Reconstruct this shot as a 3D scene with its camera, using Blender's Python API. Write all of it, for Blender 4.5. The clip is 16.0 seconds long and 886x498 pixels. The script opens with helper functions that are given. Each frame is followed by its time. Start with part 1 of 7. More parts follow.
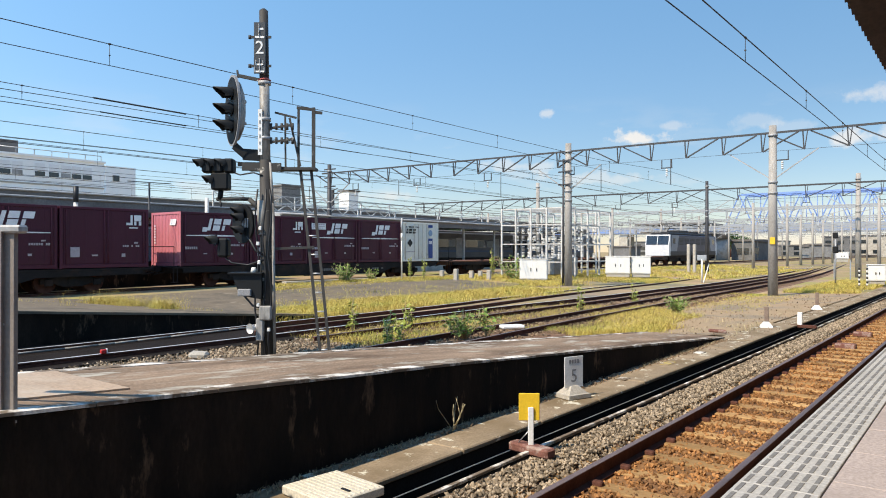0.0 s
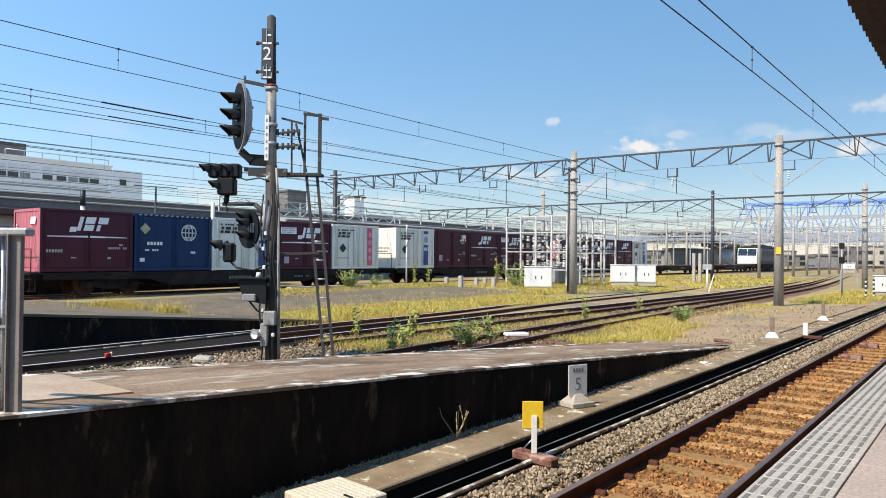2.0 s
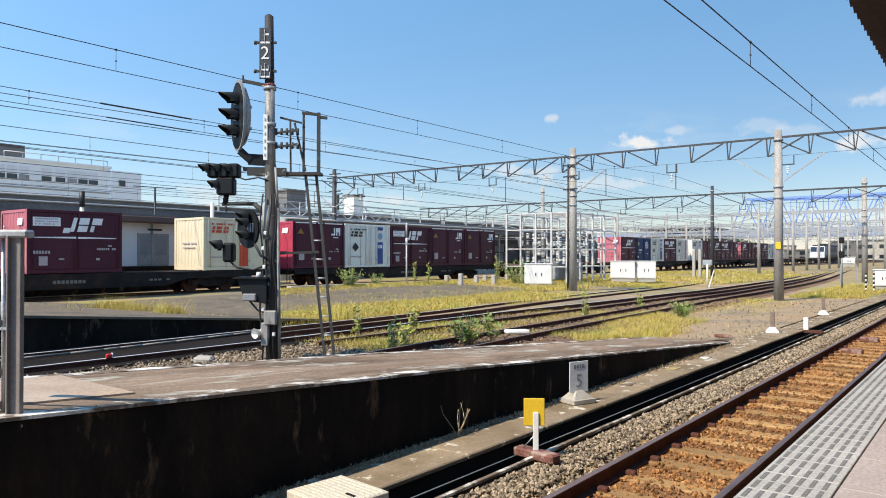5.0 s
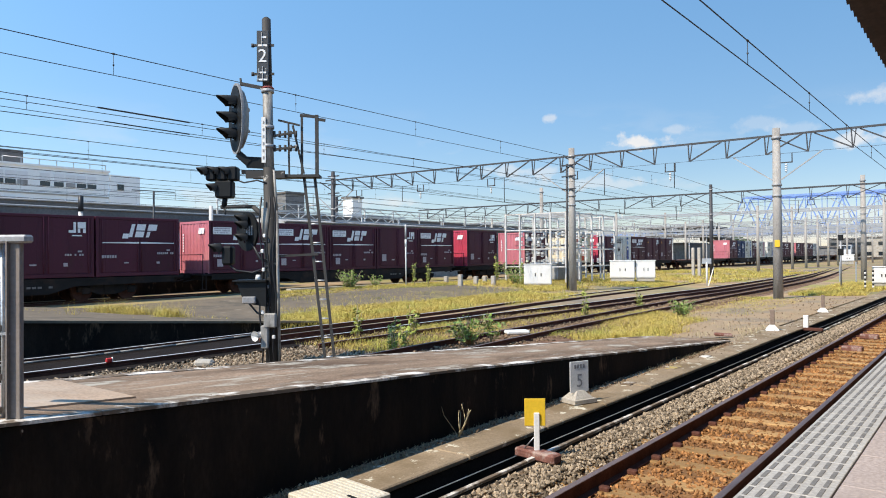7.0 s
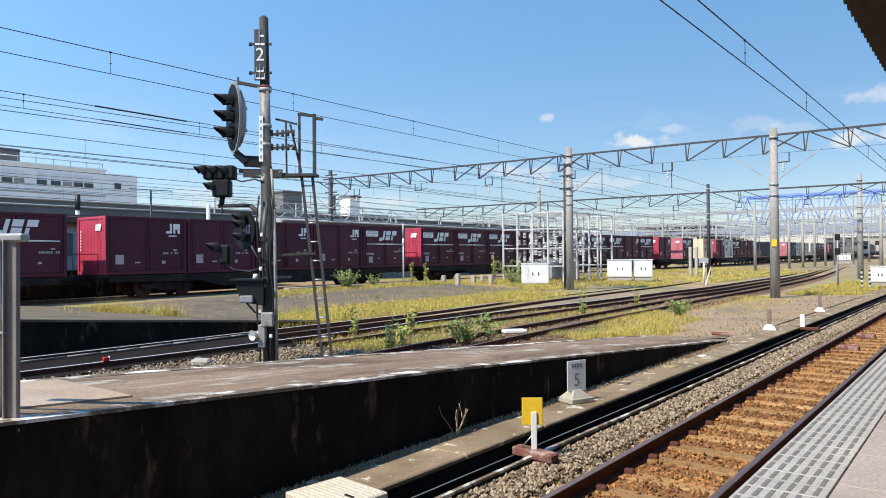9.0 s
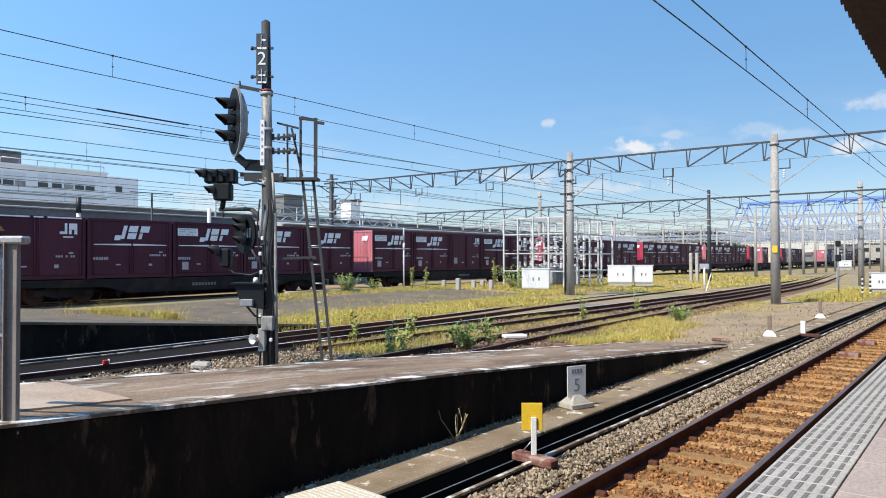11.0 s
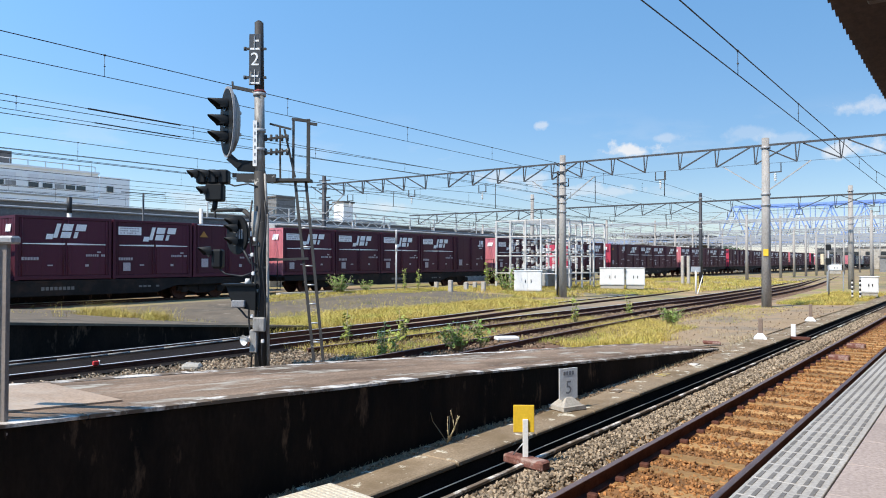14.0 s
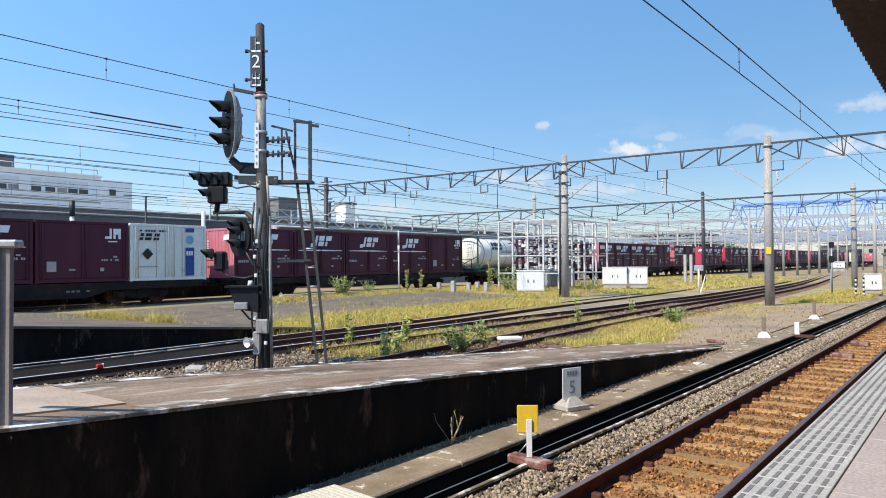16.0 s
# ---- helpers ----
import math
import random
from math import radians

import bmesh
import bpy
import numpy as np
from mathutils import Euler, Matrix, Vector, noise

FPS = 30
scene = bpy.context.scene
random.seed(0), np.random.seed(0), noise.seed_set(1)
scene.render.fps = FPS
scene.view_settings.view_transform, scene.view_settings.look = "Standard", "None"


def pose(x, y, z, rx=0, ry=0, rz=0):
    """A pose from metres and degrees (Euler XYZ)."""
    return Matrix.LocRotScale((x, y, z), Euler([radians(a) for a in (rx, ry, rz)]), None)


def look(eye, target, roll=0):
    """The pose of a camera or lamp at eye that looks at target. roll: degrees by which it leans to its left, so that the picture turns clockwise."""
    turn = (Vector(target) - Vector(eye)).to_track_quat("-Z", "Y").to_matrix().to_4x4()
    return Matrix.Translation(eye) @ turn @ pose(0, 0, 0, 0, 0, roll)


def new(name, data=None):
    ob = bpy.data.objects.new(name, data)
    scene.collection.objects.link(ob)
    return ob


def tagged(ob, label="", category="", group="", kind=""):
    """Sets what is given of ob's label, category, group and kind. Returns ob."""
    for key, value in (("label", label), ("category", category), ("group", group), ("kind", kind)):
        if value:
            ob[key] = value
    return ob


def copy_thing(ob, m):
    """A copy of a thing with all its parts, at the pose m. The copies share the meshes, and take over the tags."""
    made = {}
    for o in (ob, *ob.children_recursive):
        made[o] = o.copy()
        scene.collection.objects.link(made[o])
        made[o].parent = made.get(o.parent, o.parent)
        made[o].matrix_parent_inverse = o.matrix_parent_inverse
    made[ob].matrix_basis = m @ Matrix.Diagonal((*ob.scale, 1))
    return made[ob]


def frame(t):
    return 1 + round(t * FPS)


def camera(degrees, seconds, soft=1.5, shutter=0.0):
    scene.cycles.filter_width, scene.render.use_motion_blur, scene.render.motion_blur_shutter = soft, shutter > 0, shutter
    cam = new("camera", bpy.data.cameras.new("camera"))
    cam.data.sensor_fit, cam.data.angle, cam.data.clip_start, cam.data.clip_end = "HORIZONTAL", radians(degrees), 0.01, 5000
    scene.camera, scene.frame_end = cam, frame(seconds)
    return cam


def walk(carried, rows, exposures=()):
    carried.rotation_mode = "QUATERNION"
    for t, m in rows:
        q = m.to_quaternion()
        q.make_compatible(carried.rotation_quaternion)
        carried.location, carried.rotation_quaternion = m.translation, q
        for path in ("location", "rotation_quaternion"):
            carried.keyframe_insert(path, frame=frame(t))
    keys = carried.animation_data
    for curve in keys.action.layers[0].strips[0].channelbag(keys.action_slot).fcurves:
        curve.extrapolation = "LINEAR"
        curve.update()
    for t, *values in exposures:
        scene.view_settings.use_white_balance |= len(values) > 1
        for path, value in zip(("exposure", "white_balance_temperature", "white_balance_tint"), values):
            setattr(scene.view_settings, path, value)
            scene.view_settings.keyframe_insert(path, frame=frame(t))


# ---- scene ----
cam = camera(64.0, 16.0, soft=1.0)
walk(cam, [(0, pose(0, 0, 1.95, 90.22, -0.05, 37.67)),
        (0.5, pose(0, 0, 1.95, 90.48, -0.03, 37.98)),
        (1, pose(0, 0, 1.95, 89.91, -0.14, 38.54)),
        (1.5, pose(0, 0, 1.95, 90.24, -0.20, 38.29)),
        (2, pose(0, 0, 1.95, 90.77, -0.59, 38.06)),
        (2.5, pose(0, 0, 1.95, 90.31, -0.73, 37.49)),
        (3, pose(0, 0, 1.95, 90.23, -0.74, 37.61)),
        (3.5, pose(0, 0, 1.95, 90.65, -0.89, 37.61)),
        (4, pose(0, 0, 1.95, 90.80, -0.53, 37.60)),
        (4.5, pose(0, 0, 1.95, 90.60, -0.25, 37.89)),
        (7, pose(0, 0, 1.95, 90.69, 0.47, 38.00)),
        (7.5, pose(0, 0, 1.95, 90.42, 0.42, 37.60)),
        (8, pose(0, 0, 1.95, 90.42, 0.30, 37.64)),
        (8.5, pose(0, 0, 1.95, 90.75, 0.45, 37.59)),
        (9, pose(0, 0, 1.95, 90.62, 0.42, 37.80)),
        (11.5, pose(0, 0, 1.95, 91.22, -0.01, 37.76)),
        (12, pose(0, 0, 1.95, 91.40, -0.13, 37.52)),
        (12.5, pose(0, 0, 1.95, 91.09, -0.15, 37.45)),
        (13, pose(0, 0, 1.95, 91.05, -0.35, 37.22)),
        (13.5, pose(0, 0, 1.95, 91.26, -0.34, 37.00)),
        (14, pose(0, 0, 1.95, 91.14, -0.11, 37.23)),
        (14.5, pose(0, 0, 1.95, 91.15, -0.02, 37.36)),
        (15, pose(0, 0, 1.95, 91.42, 0.08, 37.01)),
        (15.5, pose(0, 0, 1.95, 91.55, 0.26, 37.39)),
        (16, pose(0, 0, 1.95, 91.19, 0.32, 37.43))],
     [(0, 0.3, 7220, 10), (4, 0.3, 7060, 10), (8, 0.27, 6840, 10), (12, 0.27, 6600, 10), (16, 0.27, 6560, 10)])

# ---- daylight ----
TO_SUN = Vector((-0.17, -0.68, 0.80)).normalized()
world = bpy.data.worlds.new("sky")
scene.world = world
world.use_nodes = True


def build_sky():
    nt = world.node_tree
    nt.nodes.clear()
    n, l = nt.nodes, nt.links
    out, bg = n.new("ShaderNodeOutputWorld"), n.new("ShaderNodeBackground")
    sky = n.new("ShaderNodeTexSky")
    sky.sky_type, sky.sun_disc = "NISHITA", False
    sky.sun_elevation = math.asin(TO_SUN.z)
    sky.sun_rotation = math.atan2(TO_SUN.x, TO_SUN.y)
    sky.air_density, sky.dust_density, sky.ozone_density = 1.0, 0.0, 3.2
    bg.inputs["Strength"].default_value = 0.15
    # small fair-weather clouds low over the horizon
    tc = n.new("ShaderNodeTexCoord")
    sep = n.new("ShaderNodeSeparateXYZ")
    l.new(tc.outputs["Generated"], sep.inputs[0])
    mp = n.new("ShaderNodeMapping")
    mp.inputs["Scale"].default_value = (5, 5, 16)
    l.new(tc.outputs["Generated"], mp.inputs[0])
    nz = n.new("ShaderNodeTexNoise")
    nz.inputs["Scale"].default_value, nz.inputs["Detail"].default_value, nz.inputs["Roughness"].default_value = 1.3, 7, 0.55
    l.new(mp.outputs[0], nz.inputs["Vector"])
    rp = n.new("ShaderNodeValToRGB")
    rp.color_ramp.elements[0].position, rp.color_ramp.elements[1].position = 0.54, 0.63
    l.new(nz.outputs["Fac"], rp.inputs[0])
    band = n.new("ShaderNodeValToRGB")
    e = band.color_ramp.elements
    e[0].position, e[0].color = 0.0, (0.5, 0.5, 0.5, 1)
    e[1].position, e[1].color = 0.21, (0, 0, 0, 1)
    l.new(sep.outputs["Z"], band.inputs[0])
    mul = n.new("ShaderNodeMath")
    mul.operation = "MULTIPLY"
    l.new(rp.outputs[0], mul.inputs[0])
    l.new(band.outputs[0], mul.inputs[1])
    # a few small cumulus puffs: direction, half width, half height, density
    puffs = [((-0.3788, 0.9128, 0.1526), 0.0370, 0.0110, 0.90),
              ((-0.2368, 0.9573, 0.166), 0.0300, 0.0100, 0.22),
              ((-0.1961, 0.9679, 0.1573), 0.0339, 0.0080, 0.22),
              ((-0.4821, 0.8552, 0.1903), 0.0139, 0.0070, 0.50),
              ((-0.1086, 0.9759, 0.1892), 0.0339, 0.0100, 0.45),
              ((-0.1213, 0.9828, 0.139), 0.0498, 0.0120, 0.75),
              ((-0.5279, 0.841, 0.1186), 0.0697, 0.0090, 0.45),
              ((-0.3319, 0.9282, 0.168), 0.0259, 0.0060, 0.30),
              ((-0.4376, 0.8936, 0.0999), 0.0797, 0.0100, 0.40),
              ((-0.6948, 0.715, 0.0777), 0.0897, 0.0090, 0.35)]
    pn = n.new("ShaderNodeTexNoise")
    pn.inputs["Scale"].default_value, pn.inputs["Detail"].default_value, pn.inputs["Roughness"].default_value = 34, 6, 0.6
    l.new(tc.outputs["Generated"], pn.inputs["Vector"])
    total = mul.outputs[0]
    for centre, wide, high, dense in puffs:
        sub, sc, ln = n.new("ShaderNodeVectorMath"), n.new("ShaderNodeVectorMath"), n.new("ShaderNodeVectorMath")
        sub.operation, sc.operation, ln.operation = "SUBTRACT", "MULTIPLY", "LENGTH"
        l.new(tc.outputs["Generated"], sub.inputs[0])
        sub.inputs[1].default_value = centre
        l.new(sub.outputs[0], sc.inputs[0])
        sc.inputs[1].default_value = (1 / wide, 1 / wide, 1 / high)
        l.new(sc.outputs[0], ln.inputs[0])
        wob, edge, add = n.new("ShaderNodeMath"), n.new("ShaderNodeMapRange"), n.new("ShaderNodeMath")
        wob.operation, wob.inputs[1].default_value = "MULTIPLY_ADD", 3.6
        l.new(pn.outputs["Fac"], wob.inputs[0])
        l.new(ln.outputs["Value"], wob.inputs[2])
        edge.inputs["From Min"].default_value, edge.inputs["From Max"].default_value = 2.75, 2.1
        edge.inputs["To Max"].default_value = dense
        l.new(wob.outputs[0], edge.inputs["Value"])
        add.operation, add.use_clamp = "ADD", True
        l.new(total, add.inputs[0])
        l.new(edge.outputs[0], add.inputs[1])
        total = add.outputs[0]
    mix = n.new("ShaderNodeMixRGB")
    mix.inputs[2].default_value = (4.9, 5.0, 5.2, 1)
    l.new(total, mix.inputs[0])
    hs = n.new("ShaderNodeHueSaturation")
    hs.inputs["Saturation"].default_value = 1.13
    l.new(sky.outputs[0], hs.inputs["Color"])
    # the air is clearer low down than the sky model has it
    low = n.new("ShaderNodeValToRGB")
    q = low.color_ramp.elements
    q[0].position, q[0].color = 0.0, (0.65, 0.62, 0.71, 1)
    q[1].position, q[1].color = 0.36, (0.98, 1.08, 1.04, 1)
    l.new(sep.outputs["Z"], low.inputs[0])
    mu = n.new("ShaderNodeMixRGB")
    mu.blend_type = "MULTIPLY"
    mu.inputs[0].default_value = 1.0
    l.new(hs.outputs[0], mu.inputs[1])
    l.new(low.outputs[0], mu.inputs[2])
    # the sky is paler towards the sun's side
    dot, glow = n.new("ShaderNodeVectorMath"), n.new("ShaderNodeMapRange")
    dot.operation = "DOT_PRODUCT"
    l.new(tc.outputs["Generated"], dot.inputs[0])
    dot.inputs[1].default_value = TO_SUN
    glow.inputs["From Min"].default_value, glow.inputs["From Max"].default_value = -0.45, 0.35
    glow.inputs["To Min"].default_value, glow.inputs["To Max"].default_value = 0.81, 1.56
    l.new(dot.outputs["Value"], glow.inputs["Value"])
    tone = n.new("ShaderNodeVectorMath")
    tone.operation = "SCALE"
    l.new(mu.outputs[0], tone.inputs[0])
    l.new(glow.outputs[0], tone.inputs["Scale"])
    l.new(tone.outputs[0], mix.inputs[1])
    l.new(mix.outputs[0], bg.inputs[0])
    l.new(bg.outputs[0], out.inputs[0])


build_sky()
sun = new("sun", bpy.data.lights.new("sun", "SUN"))
sun.data.energy, sun.data.angle, sun.data.color = 5.0, radians(0.6), (1.0, 0.92, 0.80)
sun.matrix_world = look(TO_SUN * 60, (0, 0, 0))

# ---- mesh tools ----
class MB:
    """Collects faces for one mesh."""

    def __init__(self):
        self.v, self.f, self.s = [], [], []

    def add(self, vs, fs, smooth=False):
        k = len(self.v)
        self.v += [tuple(p) for p in vs]
        self.f += [tuple(i + k for i in f) for f in fs]
        self.s += [smooth] * len(fs)
        return self

    def box(self, x0, x1, y0, y1, z0, z1, b=0.0):
        if b <= 0:
            vs = [(x, y, z) for z in (z0, z1) for y in (y0, y1) for x in (x0, x1)]
            return self.add(vs, [(0, 2, 3, 1), (4, 5, 7, 6), (0, 1, 5, 4), (2, 6, 7, 3), (0, 4, 6, 2), (1, 3, 7, 5)])
        c, h = Vector(((x0 + x1) / 2, (y0 + y1) / 2, (z0 + z1) / 2)), Vector((x1 - x0, y1 - y0, z1 - z0)) / 2
        vs, idx = [], {}
        for sx in (-1, 1):
            for sy in (-1, 1):
                for sz in (-1, 1):
                    for a in range(3):
                        p = Vector((sx * h.x, sy * h.y, sz * h.z))
                        for o in range(3):
                            if o != a:
                                p[o] -= b * (sx, sy, sz)[o]
                        idx[sx, sy, sz, a] = len(vs)
                        vs.append(p)
        fs = []
        for a in range(3):
            o, q = (a + 1) % 3, (a + 2) % 3
            for s in (-1, 1):
                ring = []
                for so, sq in ((-1, -1), (1, -1), (1, 1), (-1, 1)):
                    k = [0, 0, 0]
                    k[a], k[o], k[q] = s, so, sq
                    ring.append(idx[(*k, a)])
                fs.append(ring)
            for so in (-1, 1):
                for sq in (-1, 1):
                    k0, k1 = [0] * 3, [0] * 3
                    k0[a], k1[a] = -1, 1
                    k0[o] = k1[o] = so
                    k0[q] = k1[q] = sq
                    fs.append([idx[(*k0, o)], idx[(*k1, o)], idx[(*k1, q)], idx[(*k0, q)]])
        for sx in (-1, 1):
            for sy in (-1, 1):
                for sz in (-1, 1):
                    fs.append([idx[sx, sy, sz, a] for a in range(3)])
        good = []
        for f in fs:
            nrm = (vs[f[1]] - vs[f[0]]).cross(vs[f[2]] - vs[f[1]])
            mid = sum((vs[i] for i in f), Vector()) / len(f)
            good.append(tuple(f) if nrm.dot(mid) > 0 else tuple(reversed(f)))
        return self.add([p + c for p in vs], good)

    def tube(self, p, q, r, n=8, r2=None, cap=True, smooth=True):
        p, q = Vector(p), Vector(q)
        r2 = r if r2 is None else r2
        d = (q - p).normalized()
        u = d.cross(Vector((0, 0, 1)) if abs(d.z) < 0.9 else Vector((1, 0, 0))).normalized()
        w = d.cross(u)
        ring = lambda c, rr: [c + (u * math.cos(2 * math.pi * i / n) + w * math.sin(2 * math.pi * i / n)) * rr for i in range(n)]
        k = len(self.v)
        self.add(ring(p, r) + ring(q, r2), [(i, (i + 1) % n, n + (i + 1) % n, n + i) for i in range(n)], smooth)
        if cap:
            self.f += [tuple(k + i for i in reversed(range(n))), tuple(k + n + i for i in range(n))]
            self.s += [False, False]
        return self

    def beam(self, p, q, a, b=None):
        """A square bar from p to q."""
        b = b or a
        p, q = Vector(p), Vector(q)
        d = (q - p).normalized()
        u = d.cross(Vector((0, 0, 1)) if abs(d.z) < 0.9 else Vector((1, 0, 0))).normalized()
        w = u.cross(d)
        vs = [c + u * a / 2 * i + w * b / 2 * j for c in (p, q) for i, j in ((-1, -1), (1, -1), (1, 1), (-1, 1))]
        return self.add(vs, [(0, 1, 2, 3), (7, 6, 5, 4), (0, 4, 5, 1), (1, 5, 6, 2), (2, 6, 7, 3), (3, 7, 4, 0)])

    def prism(self, pts, axis, a0, a1):
        """A flat outline, given in the two axes other than axis, drawn out from a0 to a1."""
        o = [i for i in range(3) if i != axis]
        vs = []
        for a in (a0, a1):
            for p in pts:
                q = [0, 0, 0]
                q[axis], q[o[0]], q[o[1]] = a, p[0], p[1]
                vs.append(q)
        n = len(pts)
        return self.add(vs, [tuple(reversed(range(n))), tuple(range(n, 2 * n))] + [(i, (i + 1) % n, n + (i + 1) % n, n + i) for i in range(n)])

    def sweep(self, path, prof, closed=True):
        """Draw the outline prof (across, up) along path, keeping up upright."""
        vs, n = [], len(prof)
        for i, p in enumerate(path):
            p = Vector(p)
            d = Vector(path[min(i + 1, len(path) - 1)]) - Vector(path[max(i - 1, 0)])
            d.z = 0
            d.normalize()
            r = Vector((d.y, -d.x, 0))
            vs += [p + r * a + Vector((0, 0, b)) for a, b in prof]
        fs = []
        for i in range(len(path) - 1):
            for j in range(n if closed else n - 1):
                k = (j + 1) % n
                fs.append((i * n + j, i * n + k, (i + 1) * n + k, (i + 1) * n + j))
        if closed:
            fs += [tuple(range(n)), tuple((len(path) - 1) * n + j for j in reversed(range(n)))]
        return self.add(vs, fs)

    def grid(self, xs, ys, zf):
        n = len(ys)
        vs = [(x, y, zf(x, y)) for x in xs for y in ys]
        return self.add(vs, [(i * n + j, (i + 1) * n + j, (i + 1) * n + j + 1, i * n + j + 1) for i in range(len(xs) - 1) for j in range(n - 1)])

    def mesh(self, name):
        me = bpy.data.meshes.new(name)
        me.from_pydata(self.v, [], self.f)
        me.polygons.foreach_set("use_smooth", self.s)
        me.update()
        return me


def fix_normals(me):
    bm = bmesh.new()
    bm.from_mesh(me)
    bmesh.ops.recalc_face_normals(bm, faces=bm.faces)
    bm.to_mesh(me)
    bm.free()


def part(name, mb, material, parent=None, label="", at=None, kind=""):
    me = mb.mesh(name)
    if len(me.polygons) < 4000:
        fix_normals(me)
    me.materials.append(material)
    ob = new(name, me)
    ob.parent = parent
    if at is not None:
        ob.matrix_basis = at
    return tagged(ob, label=label, kind=kind)


def thing(name, label, category, at=None, group=""):
    ob = new(name)
    ob.empty_display_size = 0.2
    if at is not None:
        ob.matrix_basis = at
    return tagged(ob, label, category, group)


def solid(name, mb, material, label, category, at=None, group="", kind=""):
    return tagged(part(name, mb, material, None, label, at), category=category, group=group, kind=kind)


def frange(a, b, step):
    return [a + i * step for i in range(int(math.floor((b - a) / step + 1e-6)) + 1)]


# ---- materials ----
def surface(name, colour, rough=0.7, metal=0.0, spread=0.18, scale=3.0, fine=60.0, bump=0.15, second=None, second_at=(0.55, 0.7), second_scale=1.2,
            per_object=0.0, per_island=0.0, spec=0.5, fine_spread=0.5, stretch=(1, 1, 1), third=None, third_at=(0.6, 0.72), third_scale=4.0):
    m = bpy.data.materials.new(name)
    m.use_nodes = True
    nt = m.node_tree
    n, l = nt.nodes, nt.links
    b = n["Principled BSDF"]
    b.inputs["Roughness"].default_value, b.inputs["Metallic"].default_value = rough, metal
    b.inputs["Specular IOR Level"].default_value = min(spec, 0.12) if rough >= 0.85 else spec
    tc = n.new("ShaderNodeTexCoord")
    mp = n.new("ShaderNodeMapping")
    mp.inputs["Scale"].default_value = stretch
    l.new(tc.outputs["Object"], mp.inputs[0])

    def noise_at(s, detail=4, rough_=0.6):
        z = n.new("ShaderNodeTexNoise")
        z.inputs["Scale"].default_value, z.inputs["Detail"].default_value, z.inputs["Roughness"].default_value = s, detail, rough_
        l.new(mp.outputs[0], z.inputs["Vector"])
        return z.outputs["Fac"]

    def mixed(kind, fac, a, c):
        x = n.new("ShaderNodeMixRGB")
        x.blend_type = kind
        for sock, val in zip(x.inputs, (fac, a, c)):
            if isinstance(val, (int, float)):
                sock.default_value = val
            elif isinstance(val, tuple):
                sock.default_value = (*val, 1)
            else:
                l.new(val, sock)
        return x.outputs[0]

    def ramp(fac, lo, hi, p0, p1):
        r = n.new("ShaderNodeValToRGB")
        e = r.color_ramp.elements
        e[0].position, e[1].position = p0, p1
        e[0].color, e[1].color = (lo, lo, lo, 1), (hi, hi, hi, 1)
        l.new(fac, r.inputs[0])
        return r.outputs[0]

    big, small = noise_at(scale), noise_at(fine, 3)
    col = mixed("MULTIPLY", 1.0, colour, ramp(big, 1 - spread, 1 + spread, 0.3, 0.7))
    col = mixed("MULTIPLY", fine_spread, col, ramp(small, 0.55, 1.45, 0.3, 0.7))
    if second:
        col = mixed("MIX", ramp(noise_at(second_scale, 6, 0.65), 0, 1, *second_at), col, second)
    if third:
        col = mixed("MIX", ramp(noise_at(third_scale, 6, 0.7), 0, 1, *third_at), col, third)
    for amount, node, out in ((per_object, "ShaderNodeObjectInfo", "Random"), (per_island, "ShaderNodeNewGeometry", "Random Per Island")):
        if amount:
            o = n.new(node)
            col = mixed("MULTIPLY", 1.0, col, ramp(o.outputs[out], 1 - amount, 1 + amount, 0, 1))
    l.new(col, b.inputs["Base Color"])
    if bump:
        bp = n.new("ShaderNodeBump")
        bp.inputs["Strength"].default_value, bp.inputs["Distance"].default_value = bump, 0.02
        l.new(small, bp.inputs["Height"])
        l.new(bp.outputs[0], b.inputs["Normal"])
    return m


def glass(name, colour, rough=0.08):
    m = surface(name, colour, rough, 0.0, 0.1, 0.5, 3, 0, spec=0.8)
    return m


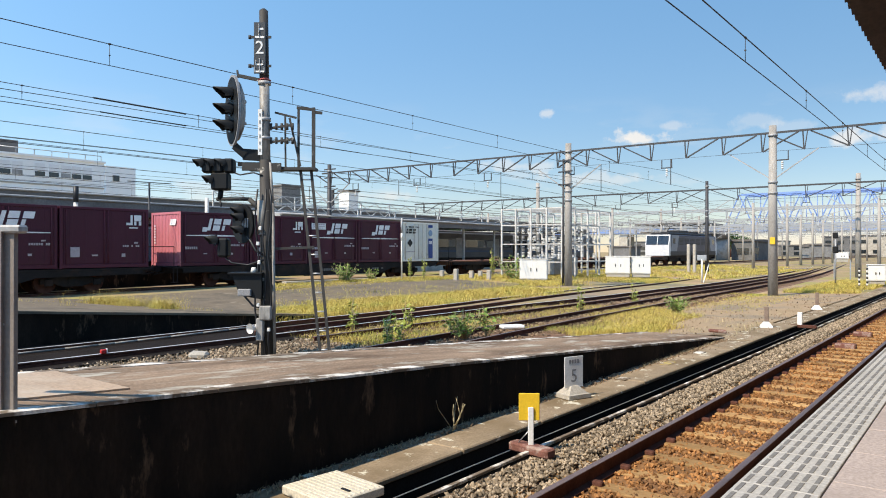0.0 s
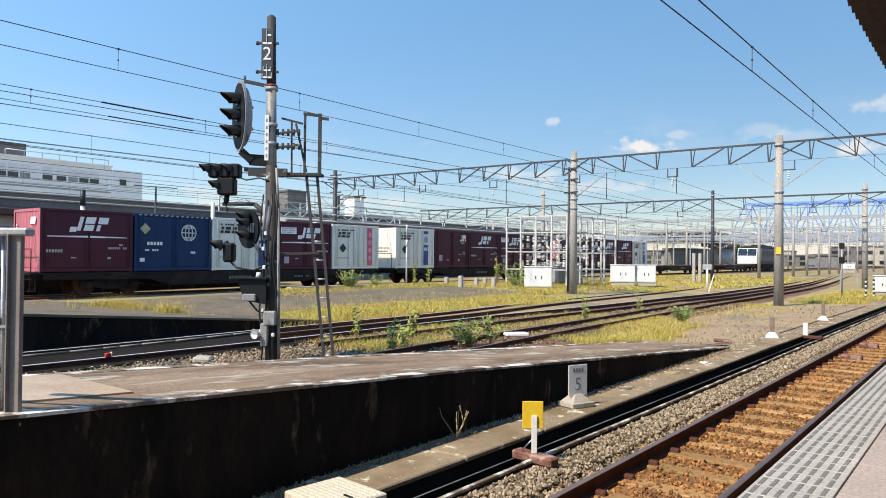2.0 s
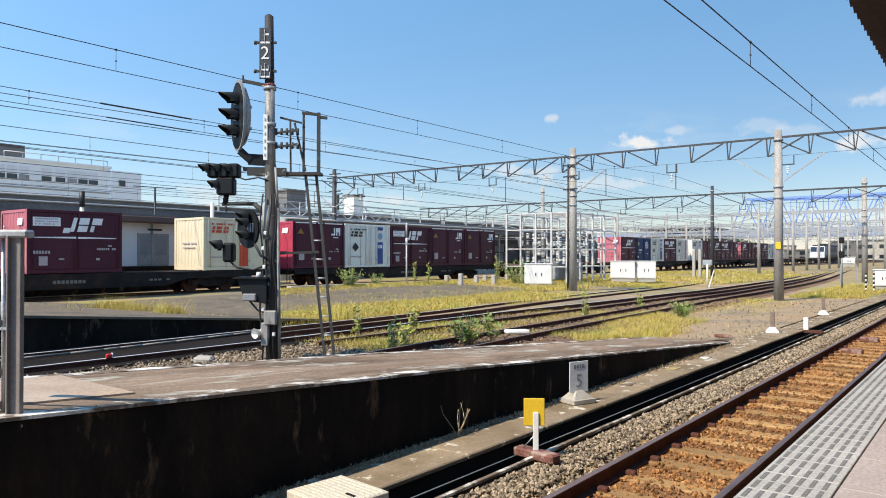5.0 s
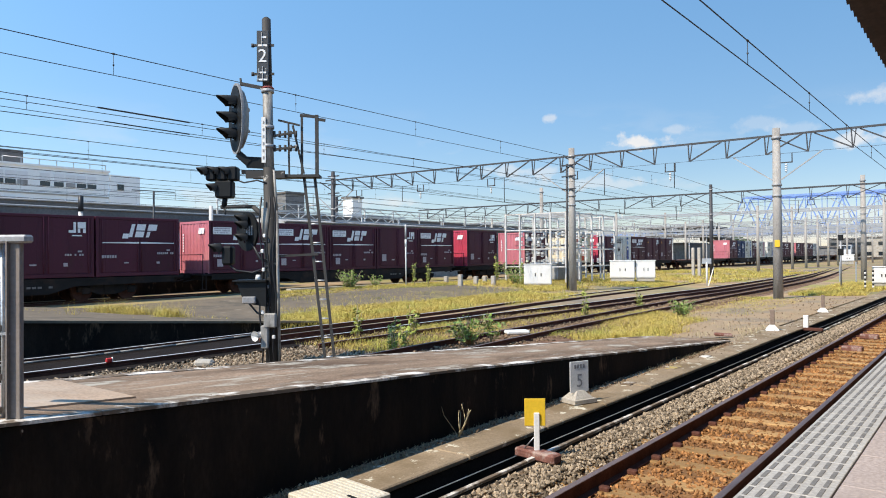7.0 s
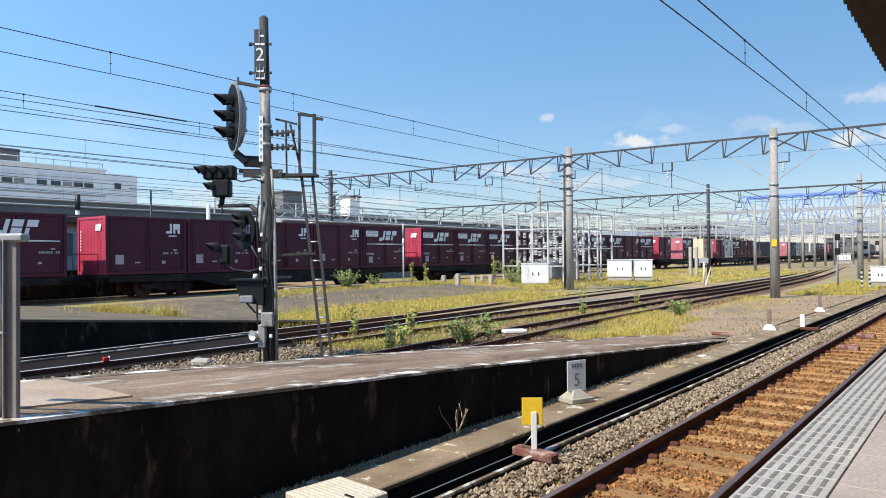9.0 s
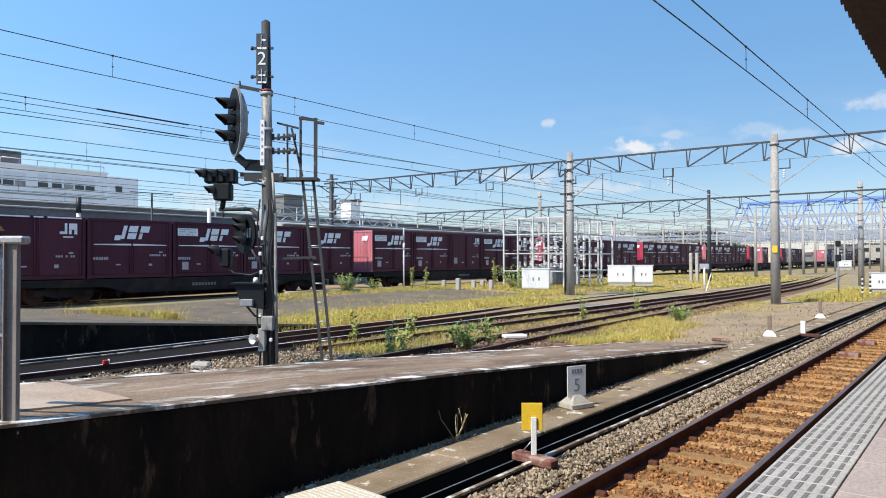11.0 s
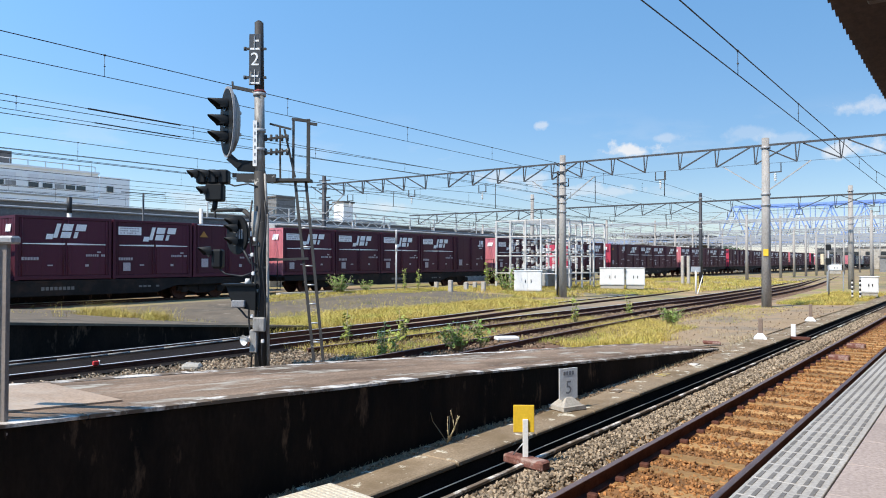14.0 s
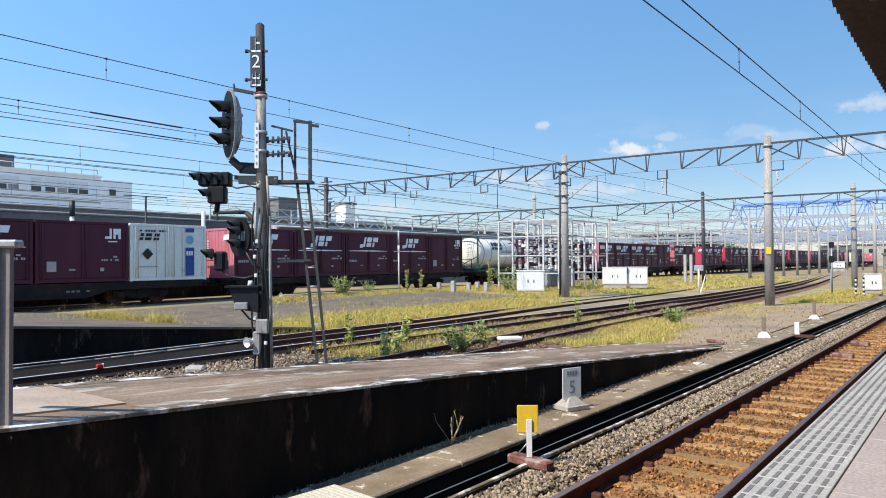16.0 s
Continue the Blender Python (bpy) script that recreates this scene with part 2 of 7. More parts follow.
M = {
    "maroon": surface("maroon_paint", (0.068, 0.0125, 0.026), 0.5, 0, 0.12, 0.6, 25, 0.05, second=(0.06, 0.022, 0.025), second_at=(0.6, 0.8), per_object=0.16, fine_spread=0.25, spec=0.3, third=(0.045, 0.012, 0.016), third_at=(0.58, 0.74), third_scale=1.7, stretch=(1, 1, 0.35)),
    "crimson": surface("crimson_paint", (0.47, 0.05, 0.09), 0.45, 0, 0.15, 1.0, 25, 0.05, second=(0.3, 0.04, 0.04), second_at=(0.55, 0.8), fine_spread=0.25),
    "salmon": surface("faded_red_paint", (0.50, 0.15, 0.18), 0.55, 0, 0.15, 1.0, 25, 0.05, second=(0.48, 0.22, 0.20), second_at=(0.5, 0.75), fine_spread=0.3, stretch=(1, 1, 0.3)),
    "white_body": surface("white_container_paint", (0.76, 0.74, 0.67), 0.5, 0, 0.08, 0.8, 20, 0.05, second=(0.45, 0.42, 0.36), second_at=(0.6, 0.85), fine_spread=0.2, stretch=(1, 1, 0.25)),
    "cream_body": surface("cream_container_paint", (0.74, 0.63, 0.44), 0.5, 0, 0.08, 0.8, 20, 0.05, second=(0.5, 0.3, 0.2), second_at=(0.6, 0.85), fine_spread=0.2),
    "blue_body": surface("blue_container_paint", (0.006, 0.030, 0.095), 0.5, 0, 0.2, 0.8, 20, 0.05, fine_spread=0.3, spec=0.3),
    "mark": surface("white_marking_paint", (0.82, 0.8, 0.8), 0.6, 0, 0.1, 2, 30, 0, second=(0.6, 0.55, 0.56), second_at=(0.6, 0.85), fine_spread=0.2),
    "mark_faint": surface("worn_marking_paint", (0.42, 0.36, 0.38), 0.6, 0, 0.1, 2, 30, 0),
    "black": surface("black_paint", (0.012, 0.012, 0.014), 0.5, 0, 0.2, 2, 30, 0.05),
    "band_blue": surface("blue_band_paint", (0.02, 0.06, 0.24), 0.5, 0, 0.1, 2, 30, 0),
    "band_pink": surface("pink_band_paint", (0.65, 0.08, 0.17), 0.5, 0, 0.1, 2, 30, 0),
    "band_red": surface("red_band_paint", (0.62, 0.06, 0.02), 0.5, 0, 0.1, 2, 30, 0),
    "yellow": surface("yellow_paint", (0.75, 0.48, 0.03), 0.5, 0, 0.08, 4, 40, 0.03, fine_spread=0.2),
    "flat_steel": surface("grimy_wagon_steel", (0.015, 0.013, 0.013), 0.75, 0, 0.3, 1.5, 25, 0.1, spec=0.2, second=(0.05, 0.03, 0.022), second_at=(0.5, 0.75)),
    "rust_deck": surface("rusty_wagon_deck", (0.16, 0.065, 0.035), 0.8, 0, 0.3, 1.5, 25, 0.15, second=(0.07, 0.035, 0.025), second_at=(0.5, 0.7)),
    "tank_white": surface("cream_white_tank_paint", (0.76, 0.73, 0.64), 0.4, 0, 0.08, 0.7, 20, 0.03, second=(0.5, 0.46, 0.38), second_at=(0.62, 0.85), fine_spread=0.15),
    "tank_green": surface("green_frame_paint", (0.006, 0.075, 0.055), 0.5, 0, 0.15, 2, 30, 0.05),
    "loco_blue": surface("dark_slate_blue_loco_paint", (0.028, 0.034, 0.065), 0.4, 0, 0.1, 1, 20, 0.02),
    "loco_white": surface("off_white_cab_paint", (0.62, 0.63, 0.65), 0.45, 0, 0.08, 1, 20, 0.02),
    "loco_grey": surface("light_grey_loco_paint", (0.24, 0.255, 0.285), 0.45, 0, 0.1, 1, 20, 0.02),
    "glass_dark": glass("dark_window_glass", (0.02, 0.025, 0.03)),
    "rail_steel": surface("rail_head_steel", (0.16, 0.115, 0.105), 0.55, 0.2, 0.1, 3, 60, 0.03),
    "mark_dim": surface("grimy_wagon_marking", (0.15, 0.14, 0.135), 0.7, 0, 0.1, 2, 30, 0),
    # ballast colour with the shadow of rails and wagons painted in
    "ballast_dark": surface("shade_darkened_ballast", (0.016, 0.012, 0.010), 0.95, 0, 0.3, 1.2, 26, 0.8, fine_spread=1.0),
    # worn head; the shine of sky and sun is painted as a pale base
    "rail_bright": surface("worn_rail_head_with_sheen", (0.62, 0.60, 0.58), 0.42, 0.25, 0.1, 3, 60, 0.02),
    "rail_rust": surface("rusted_rail_side", (0.10, 0.042, 0.03), 0.85, 0, 0.25, 6, 60, 0.2, second=(0.05, 0.025, 0.018)),
    "sleeper": surface("rust_stained_sleeper", (0.37, 0.225, 0.10), 0.9, 0, 0.2, 3, 35, 0.3, second=(0.36, 0.20, 0.085), second_at=(0.48, 0.7), second_scale=2.0, per_object=0.32, stretch=(0.4, 1, 1)),
    "sleeper_old": surface("old_dark_sleeper", (0.15, 0.10, 0.065), 0.9, 0, 0.25, 3, 35, 0.3, per_object=0.2),
    "stone_rust": surface("rusty_ballast_stone", (0.32, 0.155, 0.06), 0.95, 0, 0.2, 2, 40, 0.2, second=(0.17, 0.09, 0.045), second_at=(0.45, 0.65), second_scale=2.5, per_island=0.5),
    "stone": surface("grey_brown_ballast_stone", (0.28, 0.22, 0.155), 0.95, 0, 0.15, 2, 40, 0.2, per_island=0.7),
    "ballast_rust": surface("rusty_ballast_bed", (0.24, 0.125, 0.055), 0.95, 0, 0.25, 1.2, 28, 0.8, second=(0.14, 0.08, 0.05), second_at=(0.45, 0.62), second_scale=3),
    "ballast": surface("ballast_bed", (0.19, 0.135, 0.09), 0.95, 0, 0.25, 1.2, 26, 0.8, fine_spread=1.0),
    "concrete": surface("weathered_concrete", (0.42, 0.39, 0.34), 0.9, 0, 0.2, 1.5, 45, 0.2, second=(0.25, 0.22, 0.18), second_at=(0.5, 0.72), second_scale=1.4),
    "asphalt_old": surface("sun_bleached_old_asphalt", (0.28, 0.20, 0.14), 0.95, 0, 0.3, 1.4, 70, 0.4, second=(0.13, 0.088, 0.06), second_at=(0.46, 0.6), second_scale=1.1, third=(0.43, 0.39, 0.32), third_at=(0.54, 0.63), third_scale=2.2, stretch=(1.6, 0.4, 1), fine_spread=0.9),
    "asphalt_yard": surface("worn_yard_asphalt", (0.185, 0.15, 0.11), 0.95, 0, 0.25, 0.5, 40, 0.25, second=(0.10, 0.088, 0.07), second_at=(0.46, 0.64), second_scale=0.5, third=(0.26, 0.215, 0.16), third_at=(0.58, 0.68), third_scale=1.3),
    "edge_white": surface("flaking_white_edge_paint", (0.68, 0.64, 0.57), 0.85, 0, 0.15, 2, 50, 0.2, second=(0.17, 0.13, 0.095), second_at=(0.42, 0.52), second_scale=2.9),
    # wall tones darkened to carry the shade on its face; brown streaks are stains
    "wall_black": surface("shade_darkened_retaining_wall", (0.022, 0.015, 0.011), 0.95, 0, 0.4, 1.0, 30, 0.35, second=(0.009, 0.008, 0.007), second_at=(0.44, 0.58), second_scale=0.7, third=(0.13, 0.085, 0.055), third_at=(0.57, 0.70), third_scale=2.6, stretch=(1, 1.3, 0.45)),
    "ledge": surface("dirty_concrete_ledge", (0.28, 0.215, 0.145), 0.95, 0, 0.2, 1.2, 40, 0.3, second=(0.19, 0.14, 0.085), second_at=(0.45, 0.65), second_scale=1.0, third=(0.62, 0.58, 0.46), third_at=(0.58, 0.62), third_scale=3.4),
    # near-black base colour holds the deep shade inside the gutter
    "gutter_dark": surface("shade_dark_gutter_concrete", (0.022, 0.019, 0.017), 0.9, 0, 0.3, 2, 40, 0.3),
    "dirt": surface("dry_yard_dirt", (0.36, 0.25, 0.15), 0.95, 0, 0.25, 0.35, 20, 0.5, second=(0.30, 0.27, 0.10), second_at=(0.46, 0.6), second_scale=0.16, third=(0.19, 0.17, 0.145), third_at=(0.5, 0.66), third_scale=0.09),
    "strip": surface("light_concrete_edge_strip", (0.41, 0.40, 0.385), 0.85, 0, 0.1, 2, 50, 0.15, second=(0.36, 0.35, 0.34), second_at=(0.5, 0.75)),
    "slot": surface("dark_slot_rubber", (0.17, 0.165, 0.16), 0.8, 0, 0.1, 2, 50, 0.1),
    "paver": surface("pinkish_grey_paver", (0.40, 0.34, 0.32), 0.85, 0, 0.08, 1, 50, 0.12, second=(0.32, 0.275, 0.26), second_at=(0.5, 0.75), per_object=0.06),
    "slab_side": surface("platform_slab_concrete", (0.22, 0.2, 0.18), 0.9, 0, 0.2, 1, 30, 0.2),
    "canopy": surface("brown_canopy_sheet", (0.075, 0.05, 0.038), 0.6, 0.2, 0.15, 1, 20, 0.05),
    "galv": surface("galvanised_steel", (0.45, 0.46, 0.47), 0.45, 0.7, 0.12, 3, 50, 0.05, second=(0.3, 0.29, 0.27), second_at=(0.55, 0.75)),
    "galv_dull": surface("dull_galvanised_steel", (0.34, 0.34, 0.34), 0.6, 0.3, 0.15, 2, 40, 0.05, second=(0.2, 0.17, 0.15), second_at=(0.55, 0.75)),
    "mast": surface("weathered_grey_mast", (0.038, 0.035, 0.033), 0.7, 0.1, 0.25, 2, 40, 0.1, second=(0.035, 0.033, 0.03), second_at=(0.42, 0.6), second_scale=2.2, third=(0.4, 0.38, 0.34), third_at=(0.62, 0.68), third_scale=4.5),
    "sig_black": surface("matt_black_signal_casing", (0.008, 0.009, 0.010), 0.6, 0, 0.2, 3, 40, 0.05, spec=0.25),
    "sig_back": surface("grey_signal_backboard", (0.24, 0.24, 0.245), 0.6, 0, 0.1, 3, 40, 0.05),
    "white_paint": surface("white_enamel", (0.74, 0.73, 0.70), 0.5, 0, 0.06, 2, 40, 0.03, second=(0.6, 0.57, 0.52), second_at=(0.6, 0.85), fine_spread=0.2),
    "post_grey": surface("brown_grey_post", (0.24, 0.18, 0.145), 0.85, 0, 0.2, 6, 60, 0.2),
    "roof_pale": surface("pale_weathered_roof_sheet", (0.45, 0.44, 0.43), 0.7, 0.1, 0.2, 0.4, 12, 0.05, second=(0.2, 0.19, 0.18), second_at=(0.5, 0.7), second_scale=0.5),
    "steel_dark": surface("dark_painted_steel", (0.05, 0.05, 0.055), 0.6, 0.2, 0.2, 2, 30, 0.05),
    "grey_paint": surface("warm_grey_handrail_paint", (0.25, 0.215, 0.19), 0.75, 0.0, 0.12, 2, 40, 0.03, fine_spread=0.25, spec=0.15),
    "red_paint": surface("red_paint", (0.5, 0.02, 0.02), 0.5, 0, 0.1, 3, 40, 0),
    "rust_block": surface("rusty_brown_block", (0.20, 0.09, 0.07), 0.85, 0, 0.25, 8, 60, 0.3, second=(0.36, 0.28, 0.24), second_at=(0.5, 0.66), second_scale=9),
    "pole": surface("aged_concrete_pole", (0.36, 0.335, 0.305), 0.85, 0, 0.12, 1.5, 40, 0.1, second=(0.15, 0.135, 0.12), second_at=(0.5, 0.7), stretch=(1, 1, 0.25)),
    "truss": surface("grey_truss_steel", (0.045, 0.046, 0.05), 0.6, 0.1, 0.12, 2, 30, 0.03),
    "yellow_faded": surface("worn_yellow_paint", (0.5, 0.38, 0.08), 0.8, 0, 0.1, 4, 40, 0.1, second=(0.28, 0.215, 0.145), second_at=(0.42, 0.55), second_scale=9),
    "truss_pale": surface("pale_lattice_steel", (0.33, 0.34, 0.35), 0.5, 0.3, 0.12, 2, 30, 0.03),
    "cage_steel": surface("weathered_white_cage_steel", (0.58, 0.56, 0.53), 0.55, 0.1, 0.12, 3, 40, 0.03, second=(0.28, 0.24, 0.2), second_at=(0.55, 0.7)),
    "wire": surface("dark_overhead_wire", (0.05, 0.045, 0.042), 0.6, 0.3, 0.1, 1, 10, 0),
    "insulator": surface("white_porcelain", (0.7, 0.7, 0.68), 0.25, 0, 0.05, 3, 40, 0),
    "wall_white": surface("white_render_wall", (0.90, 0.90, 0.89), 0.8, 0, 0.07, 0.3, 8, 0.05, second=(0.74, 0.74, 0.72), second_at=(0.6, 0.85), second_scale=0.2, fine_spread=0.1),
    "panel_white": surface("white_wall_panel", (0.78, 0.77, 0.77), 0.7, 0, 0.05, 0.5, 15, 0.02, fine_spread=0.1),
    "brown_trim": surface("dark_brown_eave", (0.10, 0.055, 0.045), 0.6, 0, 0.15, 1, 20, 0.05),
    "roof_grey": surface("grey_sheet_roof", (0.13, 0.12, 0.115), 0.7, 0.1, 0.15, 0.5, 15, 0.05),
    "blind": surface("grey_window_blind", (0.25, 0.26, 0.26), 0.6, 0, 0.08, 1, 20, 0.02),
    "bridge_blue": surface("sky_blue_bridge_paint", (0.16, 0.27, 0.56), 0.55, 0, 0.1, 0.5, 10, 0),
    "town": surface("pale_town_walls", (0.19, 0.19, 0.19), 0.85, 0, 0.15, 0.1, 2, 0, per_object=0.3),
    "leaf": surface("broad_green_leaf", (0.19, 0.28, 0.055), 0.6, 0, 0.2, 3, 30, 0, per_island=0.45),
    "leaf_dark": surface("distant_tree_leaf", (0.045, 0.085, 0.025), 0.7, 0, 0.2, 1, 10, 0, per_island=0.45),
    "grass": surface("dry_yellow_grass_blade", (0.53, 0.41, 0.10), 0.75, 0, 0.25, 0.5, 20, 0, second=(0.28, 0.30, 0.055), second_at=(0.48, 0.66), second_scale=0.5, per_island=0.4),
    "weed_leaf": surface("yellow_green_weed_leaf", (0.31, 0.35, 0.07), 0.7, 0, 0.2, 2, 20, 0, per_island=0.4),
    "straw": surface("dead_straw_stalk", (0.40, 0.33, 0.2), 0.85, 0, 0.2, 2, 20, 0, per_island=0.3),
    "stone_brown": surface("brown_yard_stone", (0.25, 0.175, 0.115), 0.95, 0, 0.2, 2, 40, 0.2, per_island=0.5),
    "dust": surface("pale_tan_dust", (0.38, 0.275, 0.17), 0.95, 0, 0.25, 0.5, 30, 0.5, second=(0.25, 0.20, 0.145), second_at=(0.45, 0.6), second_scale=0.5),
    "mast_upper": surface("grey_mast_paint", (0.30, 0.285, 0.26), 0.6, 0.1, 0.2, 2, 40, 0.05, second=(0.1, 0.09, 0.085), second_at=(0.5, 0.62), second_scale=3.5, stretch=(1, 1, 0.3)),
    "roof_edge": surface("dark_roof_fascia", (0.15, 0.14, 0.135), 0.7, 0, 0.2, 0.5, 10, 0.05),
    "hatch": surface("cream_ribbed_cover", (0.56, 0.51, 0.41), 0.75, 0, 0.06, 2, 40, 0.05),
    "train_blue": surface("blue_grey_coach_paint", (0.06, 0.09, 0.17), 0.5, 0, 0.15, 0.5, 10, 0),
}

# ---- large structure ----
def ground_z(x, y):
    """Height of the yard: flat by the platforms, rising gently to the goods line."""
    k = min(1.0, max(0.0, (y - 13) / 14))
    pts = [(-3000, 0.22 + 0.2 * k), (-60, 0.22 + 0.2 * k), (-24, 0.16 + 0.16 * k), (-17, 0.02 + 0.04 * k), (-12, -0.08), (-7, -0.1), (-4.1, -0.02)]
    for (xa, za), (xb, zb) in zip(pts, pts[1:]):
        if x <= xb:
            return za + (zb - za) * (x - xa) / (xb - xa)
    return pts[-1][1]


GUTTER_L, GUTTER_R = -4.02, -3.70
ys = [-600, -120, -40, -15, -5] + frange(0, 80, 4) + [95, 120, 160, 220, 320, 500, 900, 2500]
yard = MB().grid([-2500, -600, -200, -110, -80, -60, -48, -40, -34, -30, -27, -24, -21, -19, -17, -15, -13, -12, -10, -8, -7, -6, -5, GUTTER_L], ys,
                 lambda x, y: ground_z(x, y) + 0.03 * noise.noise((x * 0.4, y * 0.25, 0)) * (x < -5))
solid("ground", yard, M["dirt"], "dry yard ground with gravel, dust and patchy grass", "ground", kind="structure")
bed = MB().grid([GUTTER_R, -3.2, -0.4, 2, 30, 400, 2500], ys, lambda x, y: -0.19 if x > -3.3 else -0.10)
solid("ground_platform_side", bed, M["ballast"], "grey-brown ballast bed beside the platform", "ground", kind="structure")
mid = MB().box(-3.3, -1.0, -6, 160, -0.3, -0.165)
solid("ballast_bed", mid, M["ballast_rust"], "rust-stained ballast bed between the running rails", "ballast", kind="structure")

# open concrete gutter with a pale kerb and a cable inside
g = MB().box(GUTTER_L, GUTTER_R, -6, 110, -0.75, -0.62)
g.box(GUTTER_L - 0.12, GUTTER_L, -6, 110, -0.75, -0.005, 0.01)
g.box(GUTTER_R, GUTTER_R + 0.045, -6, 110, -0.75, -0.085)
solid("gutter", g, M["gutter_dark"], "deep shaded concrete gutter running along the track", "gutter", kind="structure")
kerb = MB()
for i, y in enumerate(frange(-6, 60, 2.0)):
    kerb.box(GUTTER_R, GUTTER_R + 0.045, y + 0.003, y + 1.997, -0.08, -0.05 + 0.003 * math.sin(i * 2.3), 0.003)
kerb.box(GUTTER_R, GUTTER_R + 0.055, 62, 110, -0.08, -0.055, 0.003)
solid("kerb", kerb, M["edge_white"], "narrow pale concrete kerb of the gutter", "kerb", kind="structure")
cable = MB().tube((-3.97, -6, -0.12), (-3.97, 90, -0.12), 0.006, 6)
solid("gutter_cable", cable, M["galv_dull"], "pale cable running inside the shaded gutter", "cable")

# low concrete ledge at the foot of the old platform
ledge = thing("ledge", "dirty concrete ledge with flaking white paint", "ledge")
ledge["kind"] = "structure"
for i, y in enumerate(frange(-2, 19, 1.5)):
    part("slab", MB().box(-4.78, GUTTER_L + 0.02, y + 0.006, y + 1.494, -0.0, 0.05 + 0.006 * math.sin(i * 1.7), 0.012), M["ledge"], ledge)
for y0, y1, m in ((11.7, 12.1, "yellow_faded"), (9.9, 10.15, "edge_white"), (13.4, 13.7, "edge_white")):
    part("paint_patch", MB().box(-4.42, -4.27, y0, y1, 0.04, 0.0605, 0.002), M[m], ledge)
part("slab_edge", MB().box(-4.6, GUTTER_L + 0.02, 20.5, 60, -0.0, 0.04, 0.012), M["ledge"], ledge)

# old low platform with its ramped end
def ramp(y):
    return 0.745 - 0.0655 * (y - 5.975) if y > 5.975 else 0.745 + 0.058 * (5.975 - max(y, 1.35))


def ramped(mb, x0, x1, ys, f, bottom):
    vs, n = [], len(ys)
    for y in ys:
        vs += [(x0, y, bottom), (x1, y, bottom), (x1, y, f(y)), (x0, y, f(y))]
    fs = [(0, 1, 2, 3), tuple(4 * (n - 1) + i for i in (3, 2, 1, 0))]
    for i in range(n - 1):
        for a in range(4):
            b = (a + 1) % 4
            fs.append((4 * i + a, 4 * (i + 1) + a, 4 * (i + 1) + b, 4 * i + b))
    return mb.add(vs, fs)


old = thing("old_platform", "disused low platform with a ramped end and shade-darkened retaining wall", "platform")
old["kind"] = "structure"
RY = [-6, 1.35, 3.3, 4.6, 5.975] + frange(7.1, 16.2, 1.3)
part("retaining_wall", ramped(MB(), -6.3, -4.62, RY, lambda y: ramp(y) - 0.028, -0.2), M["wall_black"], old, "rust-streaked retaining wall, its colour darkened for shade")
part("surface", ramped(MB(), -6.22, -4.76, RY, lambda y: ramp(y) + 0.002, -0.15), M["asphalt_old"], old, "cracked sun-bleached asphalt surface")
edge_ys = frange(-6, 15.8, 0.92)
for i, y in enumerate(edge_ys):
    for a, b, c in ((-4.76, -4.608, "edge_white"), (-6.36, -6.22, "edge_white")):
        dz = 0.004 * math.sin(i * 2.1)
        mb = MB().add([(x, q, ramp(q) + h) for q in (y + 0.004, y + 0.915) for h in (-0.02, 0.006 + dz) for x in (a, b)], [(0, 1, 3, 2), (4, 6, 7, 5), (0, 4, 5, 1), (2, 3, 7, 6), (0, 2, 6, 4), (1, 5, 7, 3)])
        part("coping_stone", mb, M[c], old)
steel = ramped(MB(), -6.2, -5.0, [0.6, 1.35, 2.72], lambda y: ramp(y) + 0.016, 0.85)
solid("cover_plate", steel, surface("tan_rusted_plate", (0.40, 0.29, 0.20), 0.8, 0.1, 0.12, 1.5, 40, 0.08, second=(0.5, 0.42, 0.33), second_at=(0.5, 0.75)), "tan rust-dusted steel cover plate lying on the old platform", "plate")

# second platform with ramped end beyond the loop line
def ramp2(y):
    return min(0.92, max(0.10, 0.74 - 0.0776 * (y - 6.1)))


plat2 = thing("island_platform", "low island platform of worn asphalt with a dark stone wall", "platform")
plat2["kind"] = "structure"
Y2 = [-20, 3.78, 6.5, 9, 11, 14.3]
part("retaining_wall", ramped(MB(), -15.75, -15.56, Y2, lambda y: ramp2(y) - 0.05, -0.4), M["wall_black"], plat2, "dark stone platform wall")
part("surface", ramped(MB(), -25.5, -15.75, Y2, lambda y: ramp2(y) - 0.02, -0.4), M["asphalt_yard"], plat2, "worn grey asphalt surface")
for y in frange(-20, 13.0, 1.0):
    part("coping_stone", MB().add([(x, q, ramp2(q) + h) for q in (y + 0.005, y + 0.995) for h in (-0.05, 0.005) for x in (-15.85, -15.5)], [(0, 1, 3, 2), (4, 6, 7, 5), (0, 4, 5, 1), (2, 3, 7, 6), (0, 2, 6, 4), (1, 5, 7, 3)]), M["asphalt_yard"], plat2)
yardtop = MB().grid([-26.5, -24, -21, -18.6], [13.0, 16, 20, 24, 28, 33], lambda x, y: ground_z(x, y) + 0.045 - 0.03 * (y > 30))
solid("yard_pavement", yardtop, M["asphalt_yard"], "patch of worn asphalt between grass in the yard", "pavement", kind="structure")
patch = MB().grid([-8.2, -6.5, -4.7], [17, 20, 24, 28, 33, 38], lambda x, y: ground_z(x, y) + 0.04 + (0.02 if x > -5 else 0))
solid("ramp_pavement", patch, M["dust"], "dusty tan asphalt beyond the ramp's end", "pavement", kind="structure")

